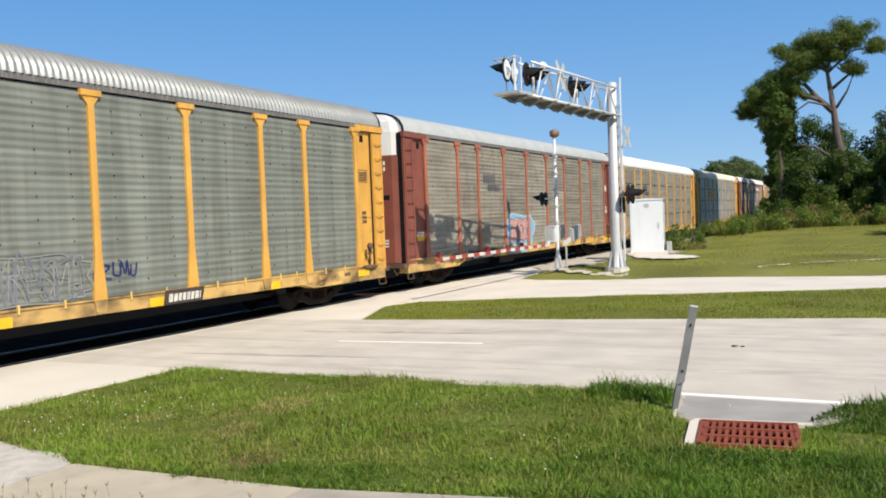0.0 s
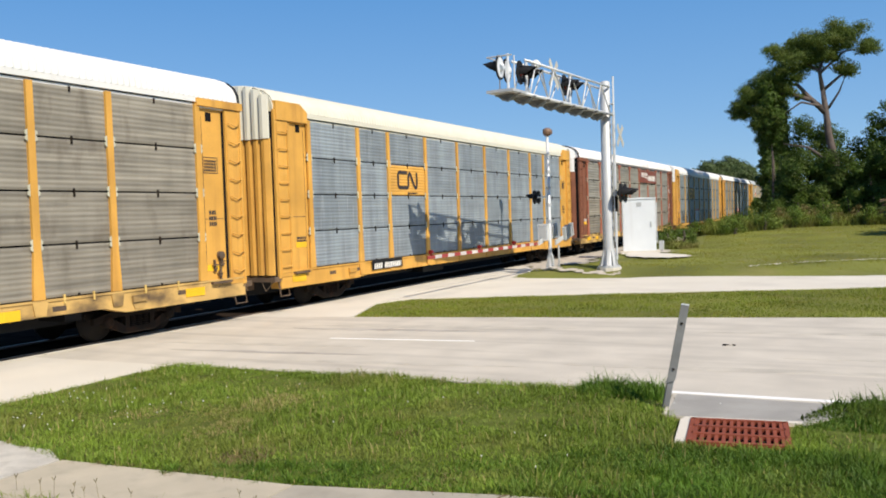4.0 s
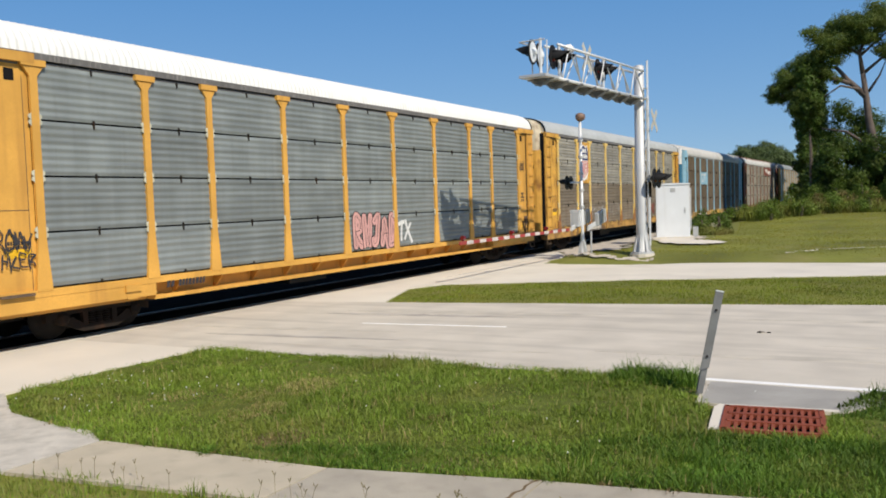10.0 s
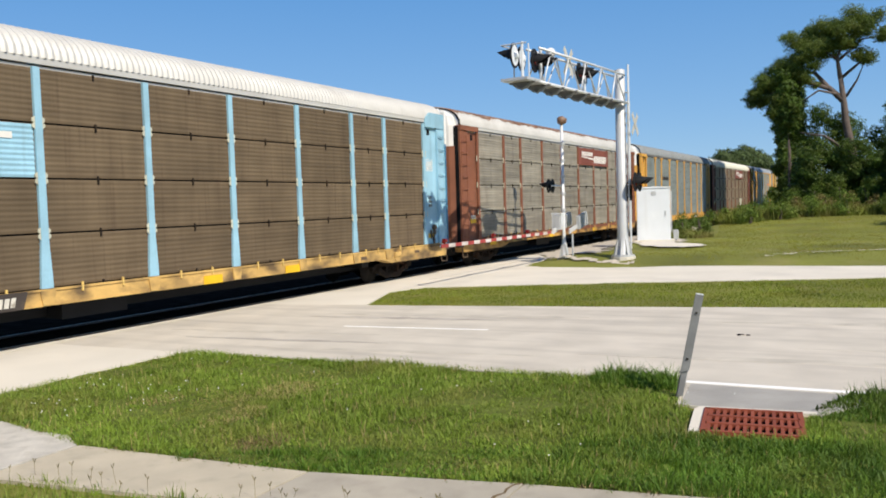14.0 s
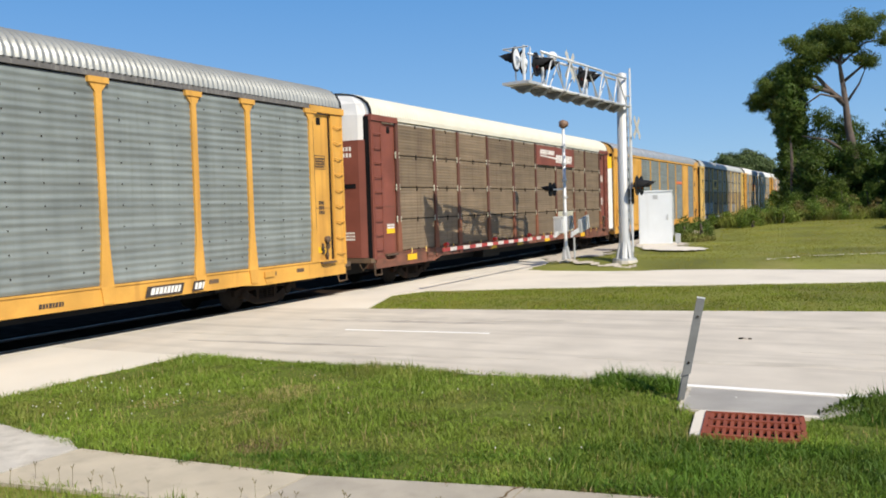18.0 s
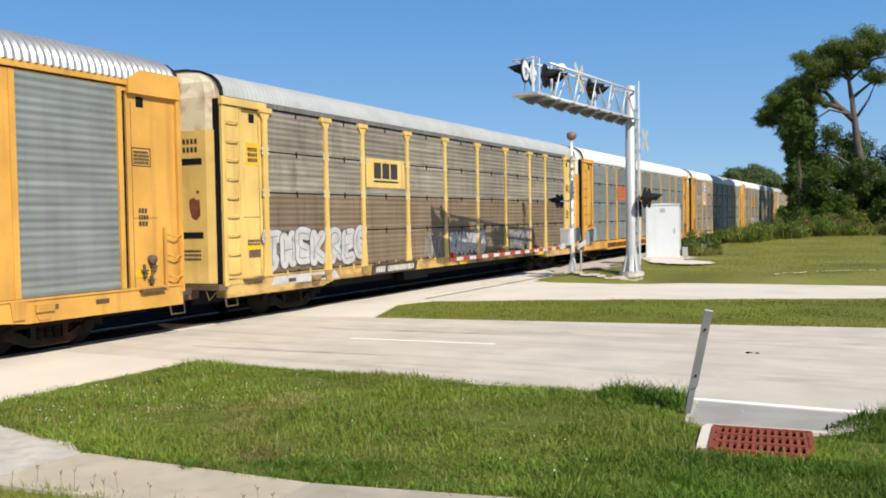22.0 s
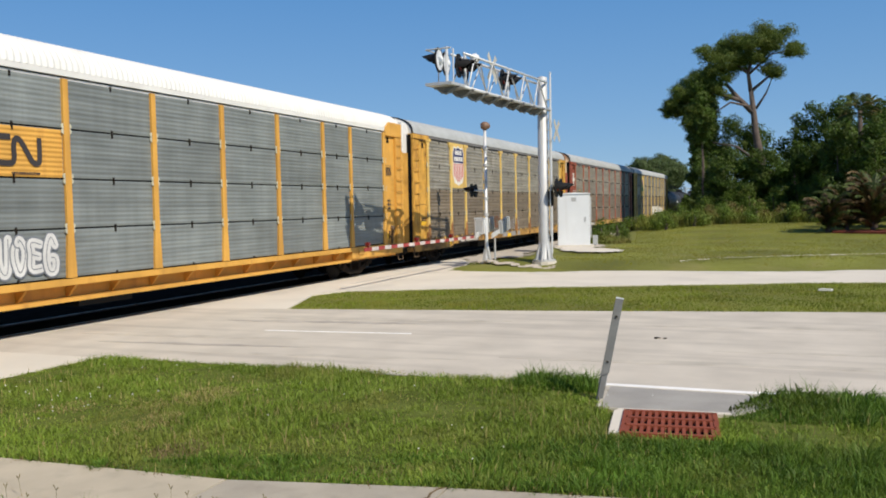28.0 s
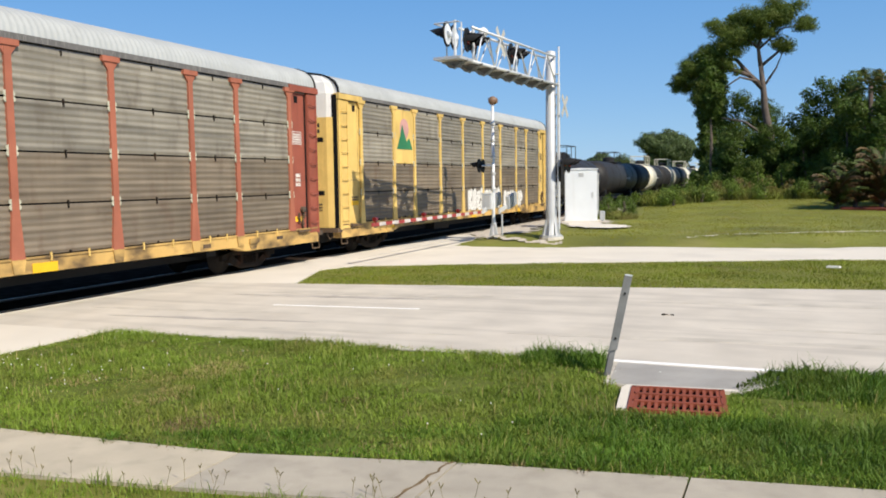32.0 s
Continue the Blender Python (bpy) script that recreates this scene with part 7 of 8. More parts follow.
# signal case
CX, CY = -10.45, 43.9
case = thing("signal_case", "white metal signal equipment case on a pad", "equipment case", pose(CX, CY, 0.29, 0, 0, 15))
part("cabinet", Geo().box(-0.83, 0.83, -0.62, 0.62, 0.1, 2.78), M["case"], case, "white sheet-metal cabinet")
part("roof", Geo().prism([(-0.86, 2.77), (0.86, 2.77), (0.86, 2.82), (0, 2.86), (-0.86, 2.82)], -0.66, 0.66, axis=1), M["case"], case)
part("door", Geo().box(-0.79, 0.74, -0.63, -0.62, 0.22, 2.7), M["case"], case, "flush steel door")
part("handle", Geo().box(0.56, 0.62, -0.66, -0.63, 1.35, 1.6), M["galv"], case)
part("vent", Geo().box(-0.12, 0.12, -0.645, -0.63, 2.4, 2.6), M["galv"], case, "small louvred vent")
part("pad", Geo().box(-1.0, 1.0, -0.8, 0.8, -0.1, 0.12), M["apron"], case, "concrete pad")
part("hinge_rail", Geo().box(0.85, 0.9, -0.55, -0.45, 0.5, 2.6), M["galv"], case)
jb = thing("junction_box", "grey galvanised junction box on a post", "junction box", (CX + 1.08, CY + 0.3, 0.26))
part("box", Geo().box(-0.11, 0.11, -0.1, 0.1, 0.15, 0.62), M["galv"], jb)
part("post", Geo().box(-0.05, 0.05, -0.05, 0.05, -0.1, 0.4), M["galv"], jb)

# ---- roadside things ----
dp = thing("delineator_post", "grey leaning roadside marker post with reflector", "marker post", pose(-2.29, 10.87, 0.0, 0, 11.5, 20))
part("stake", Geo().prism([(-0.035, -0.01), (0.035, -0.01), (0.045, 0.02), (0.03, 0.025), (0.02, 0.0), (-0.02, 0.0), (-0.03, 0.025), (-0.045, 0.02)], -0.15, 1.3), M["post_grey"], dp, "steel channel stake")
part("marker_plate", Geo().prism([(-0.05, 0.36), (-0.07, 0.30), (0.05, 0.36), (0.05, 1.34), (-0.05, 1.34)], -0.03, -0.016, axis=1), M["post_grey"], dp, "long grey marker plate")
part("reflector", Geo().box(-0.048, 0.05, -0.035, -0.01, 1.335, 1.35), M["case"], dp, "white top edge")
part("bolt", Geo().tube([(0, -0.045, 0.5), (0, 0.03, 0.5)], 0.015, 8), M["steel"], dp)
part("bolt", Geo().tube([(0, -0.045, 1.1), (0, 0.03, 1.1)], 0.015, 8), M["steel"], dp)

inlet = thing("drain_inlet", "rust-red iron drain grate in a concrete rim", "drain grate", pose(-1.27, 9.83, 0.0, 0, 0, 7))
for a in ((-0.52, 0.52, 0.48, 0.54), (-0.52, 0.52, -0.54, -0.48), (-0.54, -0.48, -0.54, 0.54), (0.48, 0.54, -0.54, 0.54), (-0.5, 0.5, -0.20, -0.13), (-0.5, 0.5, 0.14, 0.21)):
    part("frame_bar", Geo().box(a[0], a[1], a[2], a[3], -0.05, 0.03), M["grate"], inlet)
for k in range(13):
    x = -0.46 + k * 0.0765
    part("grate_bar", cached("gbar", lambda: Geo().prism([(-0.019, -0.48), (0.019, -0.48), (0.019, 0.48), (-0.019, 0.48)], -0.05, 0.022).mesh("grate_bar", M["grate"])), None, inlet, at=(x, 0, 0))
part("pit", Geo().box(-0.55, 0.55, -0.55, 0.55, -0.022, -0.018), M["dark"], inlet, "dark pit")
part("rim", Geo().prism([(-0.66, -0.5), (-0.545, -0.5), (-0.545, 0.545), (0.7, 0.545), (0.7, 0.65), (-0.60, 0.65), (-0.66, 0.5)], -0.1, 0.012), M["apron"], inlet, "pale concrete rim")

deb = thing("road_debris", "small dark scrap lying on the road", "debris", (-2.23, 16.04, 0.0))
part("scrap", Geo().prism([(-0.10, -0.02), (-0.03, -0.04), (0.02, 0.0), (-0.06, 0.05)], 0, 0.025).prism([(0.06, 0.0), (0.13, 0.01), (0.09, 0.05)], 0, 0.02), M["steel"], deb)
part("scrap", Geo().prism([(-0.03, -0.05), (0.05, -0.05), (0.07, 0.02), (0.0, 0.03)], 0, 0.015), M["gravel"], deb, "pale chip")
lit = thing("paper_litter", "white crumpled paper on the grass", "litter", (0.96, 25.47, 0.03))
part("paper", Geo().prism([(-0.18, -0.05), (0.15, -0.08), (0.2, 0.06), (-0.1, 0.1)], 0, 0.05), M["mark"], lit)

# sidewalk slabs
SLABS = [(-7.9, 5.12, 6.31), (-4.93, 5.55, 6.5), (-2.86, 5.93, 6.96), (-0.85, 6.2, 7.28), (1.2, 6.5, 7.6), (3.3, 6.8, 7.9), (5.4, 7.1, 8.2)]
walkway = tagged(new("sidewalk"), "stained concrete sidewalk of cast slabs", "sidewalk", kind="structure")
part("ramp", Geo().prism([(-11.4, 3.7), (-8.2, 5.08), (-7.93, 5.12), (-7.93, 6.3), (-8.15, 6.42), (-8.4, 6.56), (-8.95, 6.55), (-9.2, 6.6), (-10.2, 6.78), (-11.4, 7.5)], -0.1, 0.006), M["walkway_rough"], walkway, "flared rough concrete ramp")
for a, b in zip(SLABS, SLABS[1:]):
    part("slab", Geo().prism([(a[0] + 0.011, a[1]), (b[0] - 0.011, b[1]), (b[0] - 0.011, b[2]), (a[0] + 0.011, a[2])], -0.1, 0.008), M["walkway_grey" if a[0] > -5 else "walkway"], walkway)

rng = random.Random(77)
up = [(-2.93 + rng.uniform(-0.03, 0.03) - 0.01 * q, 6.97 - 0.1 * q) for q in range(11)]
tagged(part("crack", Geo().prism(up + [(x + 0.02 + 0.02 * rng.random(), y) for x, y in up[::-1]], -0.02, 0.0095), M["litter_soil"]), "dark jagged crack across the sidewalk", "crack", kind="structure")


# ---- grass ----
def blades(name, poly, count, h0, h1, w, material, seed, label, patch=0.6, lean=0.5, tuft=0.0):
    """A field of bent blades inside an outline, thicker and taller in drifting patches."""
    rng = np.random.default_rng(seed)
    xs, ys = [p[0] for p in poly], [p[1] for p in poly]
    n = int(count * 1.0)
    x = rng.uniform(min(xs), max(xs), n * 4)
    y = rng.uniform(min(ys), max(ys), n * 4)
    if tuft:
        m = max(4, n * 4 // 60)
        j = rng.integers(0, m, n * 4)
        cx, cy, lone = x[:m][j], y[:m][j], rng.random(n * 4) < 0.35
        dx, dy = rng.normal(0, tuft, (2, n * 4)) * rng.uniform(0.5, 1.3, m)[j]
        x, y = np.where(lone, x, cx + dx), np.where(lone, y, cy + dy)
        away, far = np.arctan2(dy, dx), np.where(lone, 1.0, np.hypot(dx, dy) / (1.6 * tuft))
        size = np.where(lone, 0.75, rng.uniform(0.6, 1.35, m)[j])
    k = inside(x, y, poly)
    if tuft:
        away, far, size, lone = away[k][:n], far[k][:n], size[k][:n], lone[k][:n]
    x, y = x[k][:n], y[k][:n]
    n = len(x)
    drift = 0.5 + 0.25 * (np.sin(x * 1.7 + 1.3 * np.sin(y * 1.1 + seed)) + np.sin(y * 2.3 + 1.7 * np.sin(x * 0.9)))
    drift += 0.2 * np.sin(x * 5.1 + y * 3.7) * np.sin(y * 4.3 - x * 2.2)
    h = (h0 + (h1 - h0) * rng.random(n) ** 1.5) * (1 - patch + patch * 1.4 * np.clip(drift, 0, 1.1))
    a = rng.uniform(0, 2 * np.pi, n)
    b = rng.uniform(0, 2 * np.pi, n)
    ln = lean * rng.random(n)
    if tuft:
        b = np.where(lone, b, away + rng.normal(0, 0.5, n))
        ln = np.where(lone, ln, lean * np.clip(0.25 + 0.9 * far, 0, 1.5) * rng.uniform(0.6, 1.1, n))
        h = h * size * (1.15 - 0.35 * np.clip(far, 0, 1.3))
    z = ground_z(x, y)
    ww = w * rng.uniform(0.6, 1.3, n)
    P = np.stack([x, y, z], -1)
    side = np.stack([np.cos(a), np.sin(a), np.zeros(n)], -1) * ww[:, None] / 2
    tip = np.stack([np.cos(b) * ln * h, np.sin(b) * ln * h, np.zeros(n)], -1)
    up = np.array([0, 0, 1.0])
    V = np.stack([P - side, P + side, P + side * 0.8 + tip * 0.3 + up * (h * 0.55)[:, None], P - side * 0.8 + tip * 0.3 + up * (h * 0.55)[:, None], P + tip + up * (h * (1 - 0.25 * ln))[:, None]], 1)
    i = np.arange(n)[:, None] * 5
    ob = new(name, raw_mesh(name, V.reshape(-1, 3), i + np.array([[0, 1, 2, 3]]), i + np.array([[3, 2, 4]]), material))
    return tagged(ob, label, "grass", kind="stuff")


VERGE = [(-11.1, 7.3), (-11.4, 7.8), (-11.52, 8.7), (-11.45, 9.6), (-11.25, 10.5), (-10.8, 11.2), (-9.8, 11.5), (-5.9, 11.75), (-3.0, 11.75), (-2.4, 11.35), (-2.1, 10.5), (-2.0, 10.1), (-1.95, 9.25), (-0.62, 9.3), (-0.55, 10.4), (-0.45, 10.7), (-0.1, 11.2), (0.45, 11.55), (2, 11.6), (16, 11.6), (16, 9.5), (5.4, 8.2), (1.2, 7.6), (-0.85, 7.28), (-2.86, 6.96), (-4.93, 6.5), (-7.0, 6.36), (-7.95, 6.3), (-9.2, 6.56), (-10.2, 6.78)]
NEAR = [(-11.4, 3.6), (-8.2, 5.05), (-7.0, 5.35), (-4.93, 5.52), (-2.86, 5.9), (-0.85, 6.15), (3.3, 6.75), (3.3, 3.5), (-11.4, 1.5)]
ISLAND = [(-11.85, 18.5), (-13.0, 21.6), (-12.55, 22.95), (-9.3, 24.45), (0.2, 28.05), (15, 32.1), (60, 43.9), (60, 27), (10, 22.65), (0.15, 20.75), (-5.3, 19.67), (-10.9, 18.65)]
LAWN = [(-12.4, 33.0), (-8.7, 31.6), (0.26, 33.1), (15, 36.7), (40, 44), (40, 84), (0, 88), (-9, 84), (-10.5, 64), (-9, 55), (-8.4, 50), (-9.3, 39.4), (-9.2, 36.0), (-12.2, 34.0)]
# dark sheet that paints shade into the gaps of the verge grass
drape("verge_ground", VERGE, M["thatch"], 0.004, "thatch under the roadside grass, darkened as the shade between blades", "grass ground", 0.2)
blades("verge_grass", VERGE, 270000, 0.04, 0.14, 0.0105, M["blade"], 1, "lush uneven roadside grass", lean=1.0, tuft=0.075)
blades("lush_grass", [(-6.2, 6.75), (-4.93, 6.55), (-2.86, 7.0), (-0.85, 7.32), (1.2, 7.65), (3.5, 8.0), (3.5, 9.3), (-0.5, 9.15), (-2, 9.1), (-3.2, 8.0), (-5.0, 7.3)], 34000, 0.07, 0.19, 0.010, M["lush"], 16, "taller dark green grass beside the sidewalk", lean=1.0, tuft=0.09)
for k, (x, y, r, n) in enumerate(((-7.17, 8.09, 0.5, 1100), (-8.76, 8.31, 0.4, 700), (-7.88, 8.54, 0.5, 900), (-7.43, 9.41, 0.55, 900), (-6.05, 7.2, 0.35, 900), (-4.86, 8.65, 0.22, 350), (-2.12, 7.72, 0.45, 900), (-3.6, 7.25, 0.4, 600))):
    blades("thin_grass", [(x + r * math.cos(a * 0.7854) * (0.8 + 0.35 * (a * k % 3) / 2), y + 0.8 * r * math.sin(a * 0.7854) * (0.8 + 0.3 * (a + k) % 2 / 2)) for a in range(8)], n, 0.03, 0.10, 0.008, M["dead" if k in (4, 5, 7) else "straw"], 170 + k, "dry tan grass in a thin patch", lean=1.4)
blades("grate_grass", [(-0.74, 9.2), (-0.4, 9.2), (-0.35, 10.6), (-0.55, 10.7), (-0.72, 10.4)], 2600, 0.06, 0.16, 0.01, M["blade"], 18, "grass grown up to the grate", lean=0.9)
blades("verge_tussocks", [(-1.7, 7.35), (0.5, 7.6), (4, 8.1), (4, 9.9), (0.0, 9.25), (-1.85, 9.0)], 24000, 0.09, 0.22, 0.011, M["lush"], 28, "darker grass tussocks below the grate", lean=1.0, tuft=0.11)
blades("verge_grass_stalks", VERGE, 4000, 0.08, 0.22, 0.008, M["straw"], 2, "dry stalks among the roadside grass")
blades("footpath_grass", NEAR, 60000, 0.05, 0.16, 0.008, M["blade"], 3, "grass beside the sidewalk", lean=0.8, tuft=0.07)
blades("island_grass", [p for p in ISLAND if p[0] < 16], 70000, 0.03, 0.075, 0.016, M["blade_isle"], 4, "short mown grass between the pavements")
blades("lawn_grass", LAWN, 220000, 0.025, 0.055, 0.02, M["blade_far"], 5, "wide mown lawn beside the tracks")
blades("weed_bank", [(-12.2, 70), (-10.8, 67), (-8.8, 64), (-6.1, 66.3), (0, 68.5), (6.1, 68.5), (12.2, 66.3), (21, 64.5), (21, 73), (-4, 75), (-10.8, 85), (-12.2, 75)], 42000, 0.35, 1.25, 0.05, M["weed"], 15, "tall light green weeds on the bank", lean=0.7)
thicket_spots = ((-10.6, 51.5, 0.8, 1.1), (-9.9, 53.0, 0.8, 1.2), (-11.0, 54.5, 0.9, 1.3), (-10.2, 56.5, 0.8, 1.0))
blades("weed_tuft", [(-10.4, 46.6), (-8.7, 46.8), (-8.2, 48.2), (-9.0, 50), (-10.2, 50.5), (-10.7, 49)], 2200, 0.15, 0.5, 0.035, M["weed"], 19, "tuft of tall weeds behind the equipment case", lean=0.9)
# tall tufts at the verge's rim
blades("rim_grass", [(-3.6, 11.2), (-2.4, 11.2), (-2.5, 11.75), (-3.6, 11.8)], 5000, 0.10, 0.24, 0.011, M["lush"], 6, "tall tuft of grass by the marker post", lean=0.9, tuft=0.08)
blades("rim_grass", [(-0.68, 10.25), (4, 10.6), (4, 11.8), (0.2, 11.75), (-0.3, 11.55), (-0.6, 11.0)], 17000, 0.09, 0.25, 0.011, M["lush"], 7, "tall grass along the road edge", lean=0.9, tuft=0.08)
# two patches of dark leaves that stand in for shaded hollows
blades("rim_weeds", [(-3.35, 11.45), (-2.6, 11.25), (-2.5, 11.5), (-2.75, 11.75), (-3.3, 11.85)], 1500, 0.07, 0.2, 0.03, M["bush"], 61, "dark leafy weeds added for the shaded hollow by the marker post", lean=1.1, tuft=0.08)
blades("rim_weeds", [(-0.72, 10.6), (-0.3, 10.7), (0.9, 11.35), (1.6, 11.75), (-0.1, 11.8), (-0.5, 11.3)], 2600, 0.08, 0.22, 0.03, M["bush"], 62, "dark leafy weeds added for the shaded hollow at the road edge", lean=1.1, tuft=0.08)
blades("rim_grass", [(-11.3, 10.9), (-3.2, 11.45), (-3.2, 11.75), (-11.2, 11.5)], 12000, 0.04, 0.13, 0.010, M["blade"], 8, "ragged grass rim along the road", lean=1.0, tuft=0.06)
EDGE = ((-10.2, 6.82), (-9.2, 6.6), (-8.4, 6.52), (-8.05, 6.31), (-7.2, 6.36), (-6.0, 6.44), (-4.93, 6.5), (-3.9, 6.74), (-2.86, 6.96), (-1.8, 7.12), (-0.85, 7.28), (1.2, 7.6), (3.3, 7.9))


def ragged(line, reach, seed):
    """The line in short steps, pushed towards the sidewalk by an uneven amount."""
    rnd, out, push = random.Random(seed), [], 0.3
    for (x0, y0), (x1, y1) in zip(line, line[1:]):
        for i in range(7):
            push = 0.55 * push + 0.45 * rnd.random()
            u = i / 7
            out.append((x0 + (x1 - x0) * u, y0 + (y1 - y0) * u - reach * max(0.0, 1.7 * push - 0.45)))
    return out + [line[-1]]


blades("thatch_edge", ragged(EDGE, 0.20, 4) + [(x, y + 0.16) for x, y in EDGE[::-1]], 13000, 0.02, 0.07, 0.011, M["dead"], 9, "dead brown thatch along the sidewalk", lean=1.5, tuft=0.05)
blades("edge_grass", ragged(EDGE, 0.15, 8) + [(x, y + 0.16) for x, y in EDGE[::-1]], 13000, 0.03, 0.12, 0.010, M["lush"], 91, "dark grass hanging over the sidewalk", lean=1.3, tuft=0.06)
blades("post_litter", [(-2.65, 11.45), (-2.4, 11.5), (-2.1, 11.3), (-2.05, 11.0), (-2.3, 10.9), (-2.6, 10.95)], 500, 0.02, 0.06, 0.015, M["dead"], 92, "dead leaves at the foot of the marker post", lean=1.6)
g = Geo()
rng = random.Random(31)
for k in range(40):
    x = rng.uniform(-7.6, 0.5)
    y = 5.45 + (x + 7.0) * 0.125 + rng.uniform(-0.25, 0.05)
    h = rng.uniform(0.08, 0.2)
    lean = rng.uniform(-0.05, 0.05)
    g.tube([(x, y, 0), (x + lean, y, h)], 0.002, 4)
    for s in (-1, 1):
        g.tube([(x + lean, y, h), (x + lean + s * rng.uniform(0.012, 0.03), y, h + rng.uniform(0.02, 0.05))], [0.003, 0.005], 4)
tagged(part("seed_stalks", g, M["bush_dry"]), "thin grass stalks with forked seed heads", "grass", kind="stuff")

rng = random.Random(5)
g = Geo()
for k in range(70):
    x, y = (rng.uniform(-11.2, -8.2), rng.uniform(7.0, 9.2)) if k % 3 else (rng.uniform(-11, -1.5), rng.uniform(7.4, 11))
    z = 0.05 + rng.random() * 0.06
    g.tube([(x, y, z), (x, y, z + 0.012)], 0.007, 5)
tagged(part("clover_flowers", g, M["flower"]), "small white flower heads in the grass", "flowers", kind="stuff")
blades("edge_straw", [(-12, 18.3), (0, 20.5), (15, 23.7), (15, 24.0), (0, 20.85), (-12, 18.75)], 4000, 0.02, 0.07, 0.02, M["straw"], 12, "dry yellow grass at the road edge")


# ---- trees and thickets ----
def leaves(clumps, per, size, seed, flat=0.75, power=0.3):
    """Small bent leaf quads through ellipsoid clumps (x, y, z, r), thicker towards the rim."""
    rng = np.random.default_rng(seed)
    V = []
    for x, y, z, r in clumps:
        n = int(per * r * r)
        d = rng.normal(size=(n, 3))
        d /= np.linalg.norm(d, axis=1)[:, None]
        lump = 1 + 0.22 * np.sin(d[:, 0] * 5 + x) * np.sin(d[:, 2] * 6 + z) + 0.15 * np.sin(d[:, 1] * 9 + y)
        p = np.array([x, y, z]) + d * (r * lump * rng.random(n) ** power)[:, None] * np.array([1, 1, flat])
        out = d + 0.55 * rng.normal(size=(n, 3))
        a = np.cross(out, rng.normal(size=(n, 3)))
        a /= np.linalg.norm(a, axis=1)[:, None]
        b = np.cross(a, out)
        b /= np.linalg.norm(b, axis=1)[:, None]
        s = (size * rng.uniform(0.5, 1.3, n))[:, None]
        V.append(np.stack([p - a * s, p - b * s * 0.45, p + a * s, p + b * s * 0.45], 1))
    V = np.concatenate(V).reshape(-1, 3)
    return V, np.arange(len(V)).reshape(-1, 4)


def crown(name, parent, clumps, per, size, material, seed, label="", flat=0.75, power=0.3):
    v, q = leaves(clumps, per, size, seed, flat, power)
    return part(name, raw_mesh(name, v, q, np.zeros((0, 3), int), material), None, parent, label)


# tall leaning pine
PX, PY = -2.3, 86.0
SC = 0.90
pine = thing("pine_tree", "tall pine with a leaning flat-topped crown", "tree", Matrix.Translation((PX * SC, PY * SC, 0.76)) @ Matrix.Scale(SC, 4))
S = 0.0576
part("trunk", Geo().tube([(0.5, 0, -0.5), (0.35, 0, 3.0), (0.0, 0, 6.0), (-0.45, 0, 8.2), (-0.63, 0, 10.2), (-0.9, 0, 12.5)], [0.46, 0.4, 0.36, 0.32, 0.27, 0.2], 12), M["bark"], pine, "pinkish grey bare trunk", smooth=True)
for pts, r in (([(-0.75, 0, 11.0), (-2.2, 0.2, 12.6), (-3.4, 0.3, 14.2), (-5.2, 0.3, 14.6)], 0.3), ([(-2.0, 0.2, 12.4), (-4.6, -0.4, 13.4), (-7.0, -0.4, 12.6), (-8.6, -0.4, 11.6)], 0.22),
               ([(-1.0, 0, 13.3), (-1.3, 0, 15.5), (-0.5, 0.2, 17.6)], 0.22), ([(-1.0, 0, 13.3), (0.8, 0.3, 14.9), (2.0, 0.3, 16.2)], 0.16), ([(-0.5, 0, 11.4), (0.5, 0, 13.0), (1.1, 0, 14.6)], 0.13),
               ([(-0.8, 0, 11.6), (-3.0, -0.6, 12.2), (-5.0, -1.0, 10.8)], 0.14), ([(0.1, 0, 5.4), (-2.5, -0.5, 7.4), (-4.8, -0.5, 7.9)], 0.16), ([(-1.2, 0, 15.2), (1.0, 0, 17.2), (3.0, 0, 17.4)], 0.13), ([(-1.3, 0, 15.4), (-3.4, 0, 17.2), (-5.2, 0, 17.8)], 0.13)):
    pts = [(x * 0.9, y, 6 + (z - 6) * 0.87) for x, y, z in pts]
    n = len(pts)
    part("limb", Geo().tube(pts, [r * (1 - 0.7 * i / (n - 1)) for i in range(n)], 8), M["bark"], pine, smooth=True)
PINE = [(x * 0.9, y, 6 + (z - 6) * 0.87, r * 0.82) for x, y, z, r in [(-5.3, 0, 17.9, 1.6), (-3.3, 0.6, 18.4, 1.5), (-1.0, -0.4, 19.0, 1.9), (1.5, 0.3, 18.7, 1.7), (3.3, 0, 17.6, 1.3), (-1.6, 0.4, 16.4, 1.7), (1.0, 0, 15.6, 1.25), (-3.9, -0.6, 15.8, 2.0), (-6.2, 0.3, 15.2, 2.0),
        (-7.6, -0.3, 13.8, 1.75), (-8.5, 0.2, 12.1, 1.6), (-6.8, 0.6, 12.7, 2.0), (-4.8, 0, 13.8, 1.4), (-9.4, 0, 11.5, 0.9), (-6.8, -0.4, 10.7, 1.7), (-5.4, 0.3, 11.5, 0.9), (-5.9, 0.2, 9.8, 1.2), (-3.3, 0, 12.8, 0.6), (-0.7, -0.2, 17.3, 1.6)]]
tuftr = random.Random(12)
TUFTS = []
for x, y, z, r in PINE:
    for q in range(10):
        a, u = tuftr.uniform(0, math.tau), tuftr.uniform(0.25, 0.95)
        TUFTS.append((x + r * u * math.cos(a), y + r * u * math.sin(a), z + r * tuftr.uniform(-0.55, 0.55), r * tuftr.uniform(0.46, 0.8)))
crown("crown", pine, TUFTS, 1000, 0.085, M["pine"], 21, "open clumps of green needles", 0.7, 0.5)

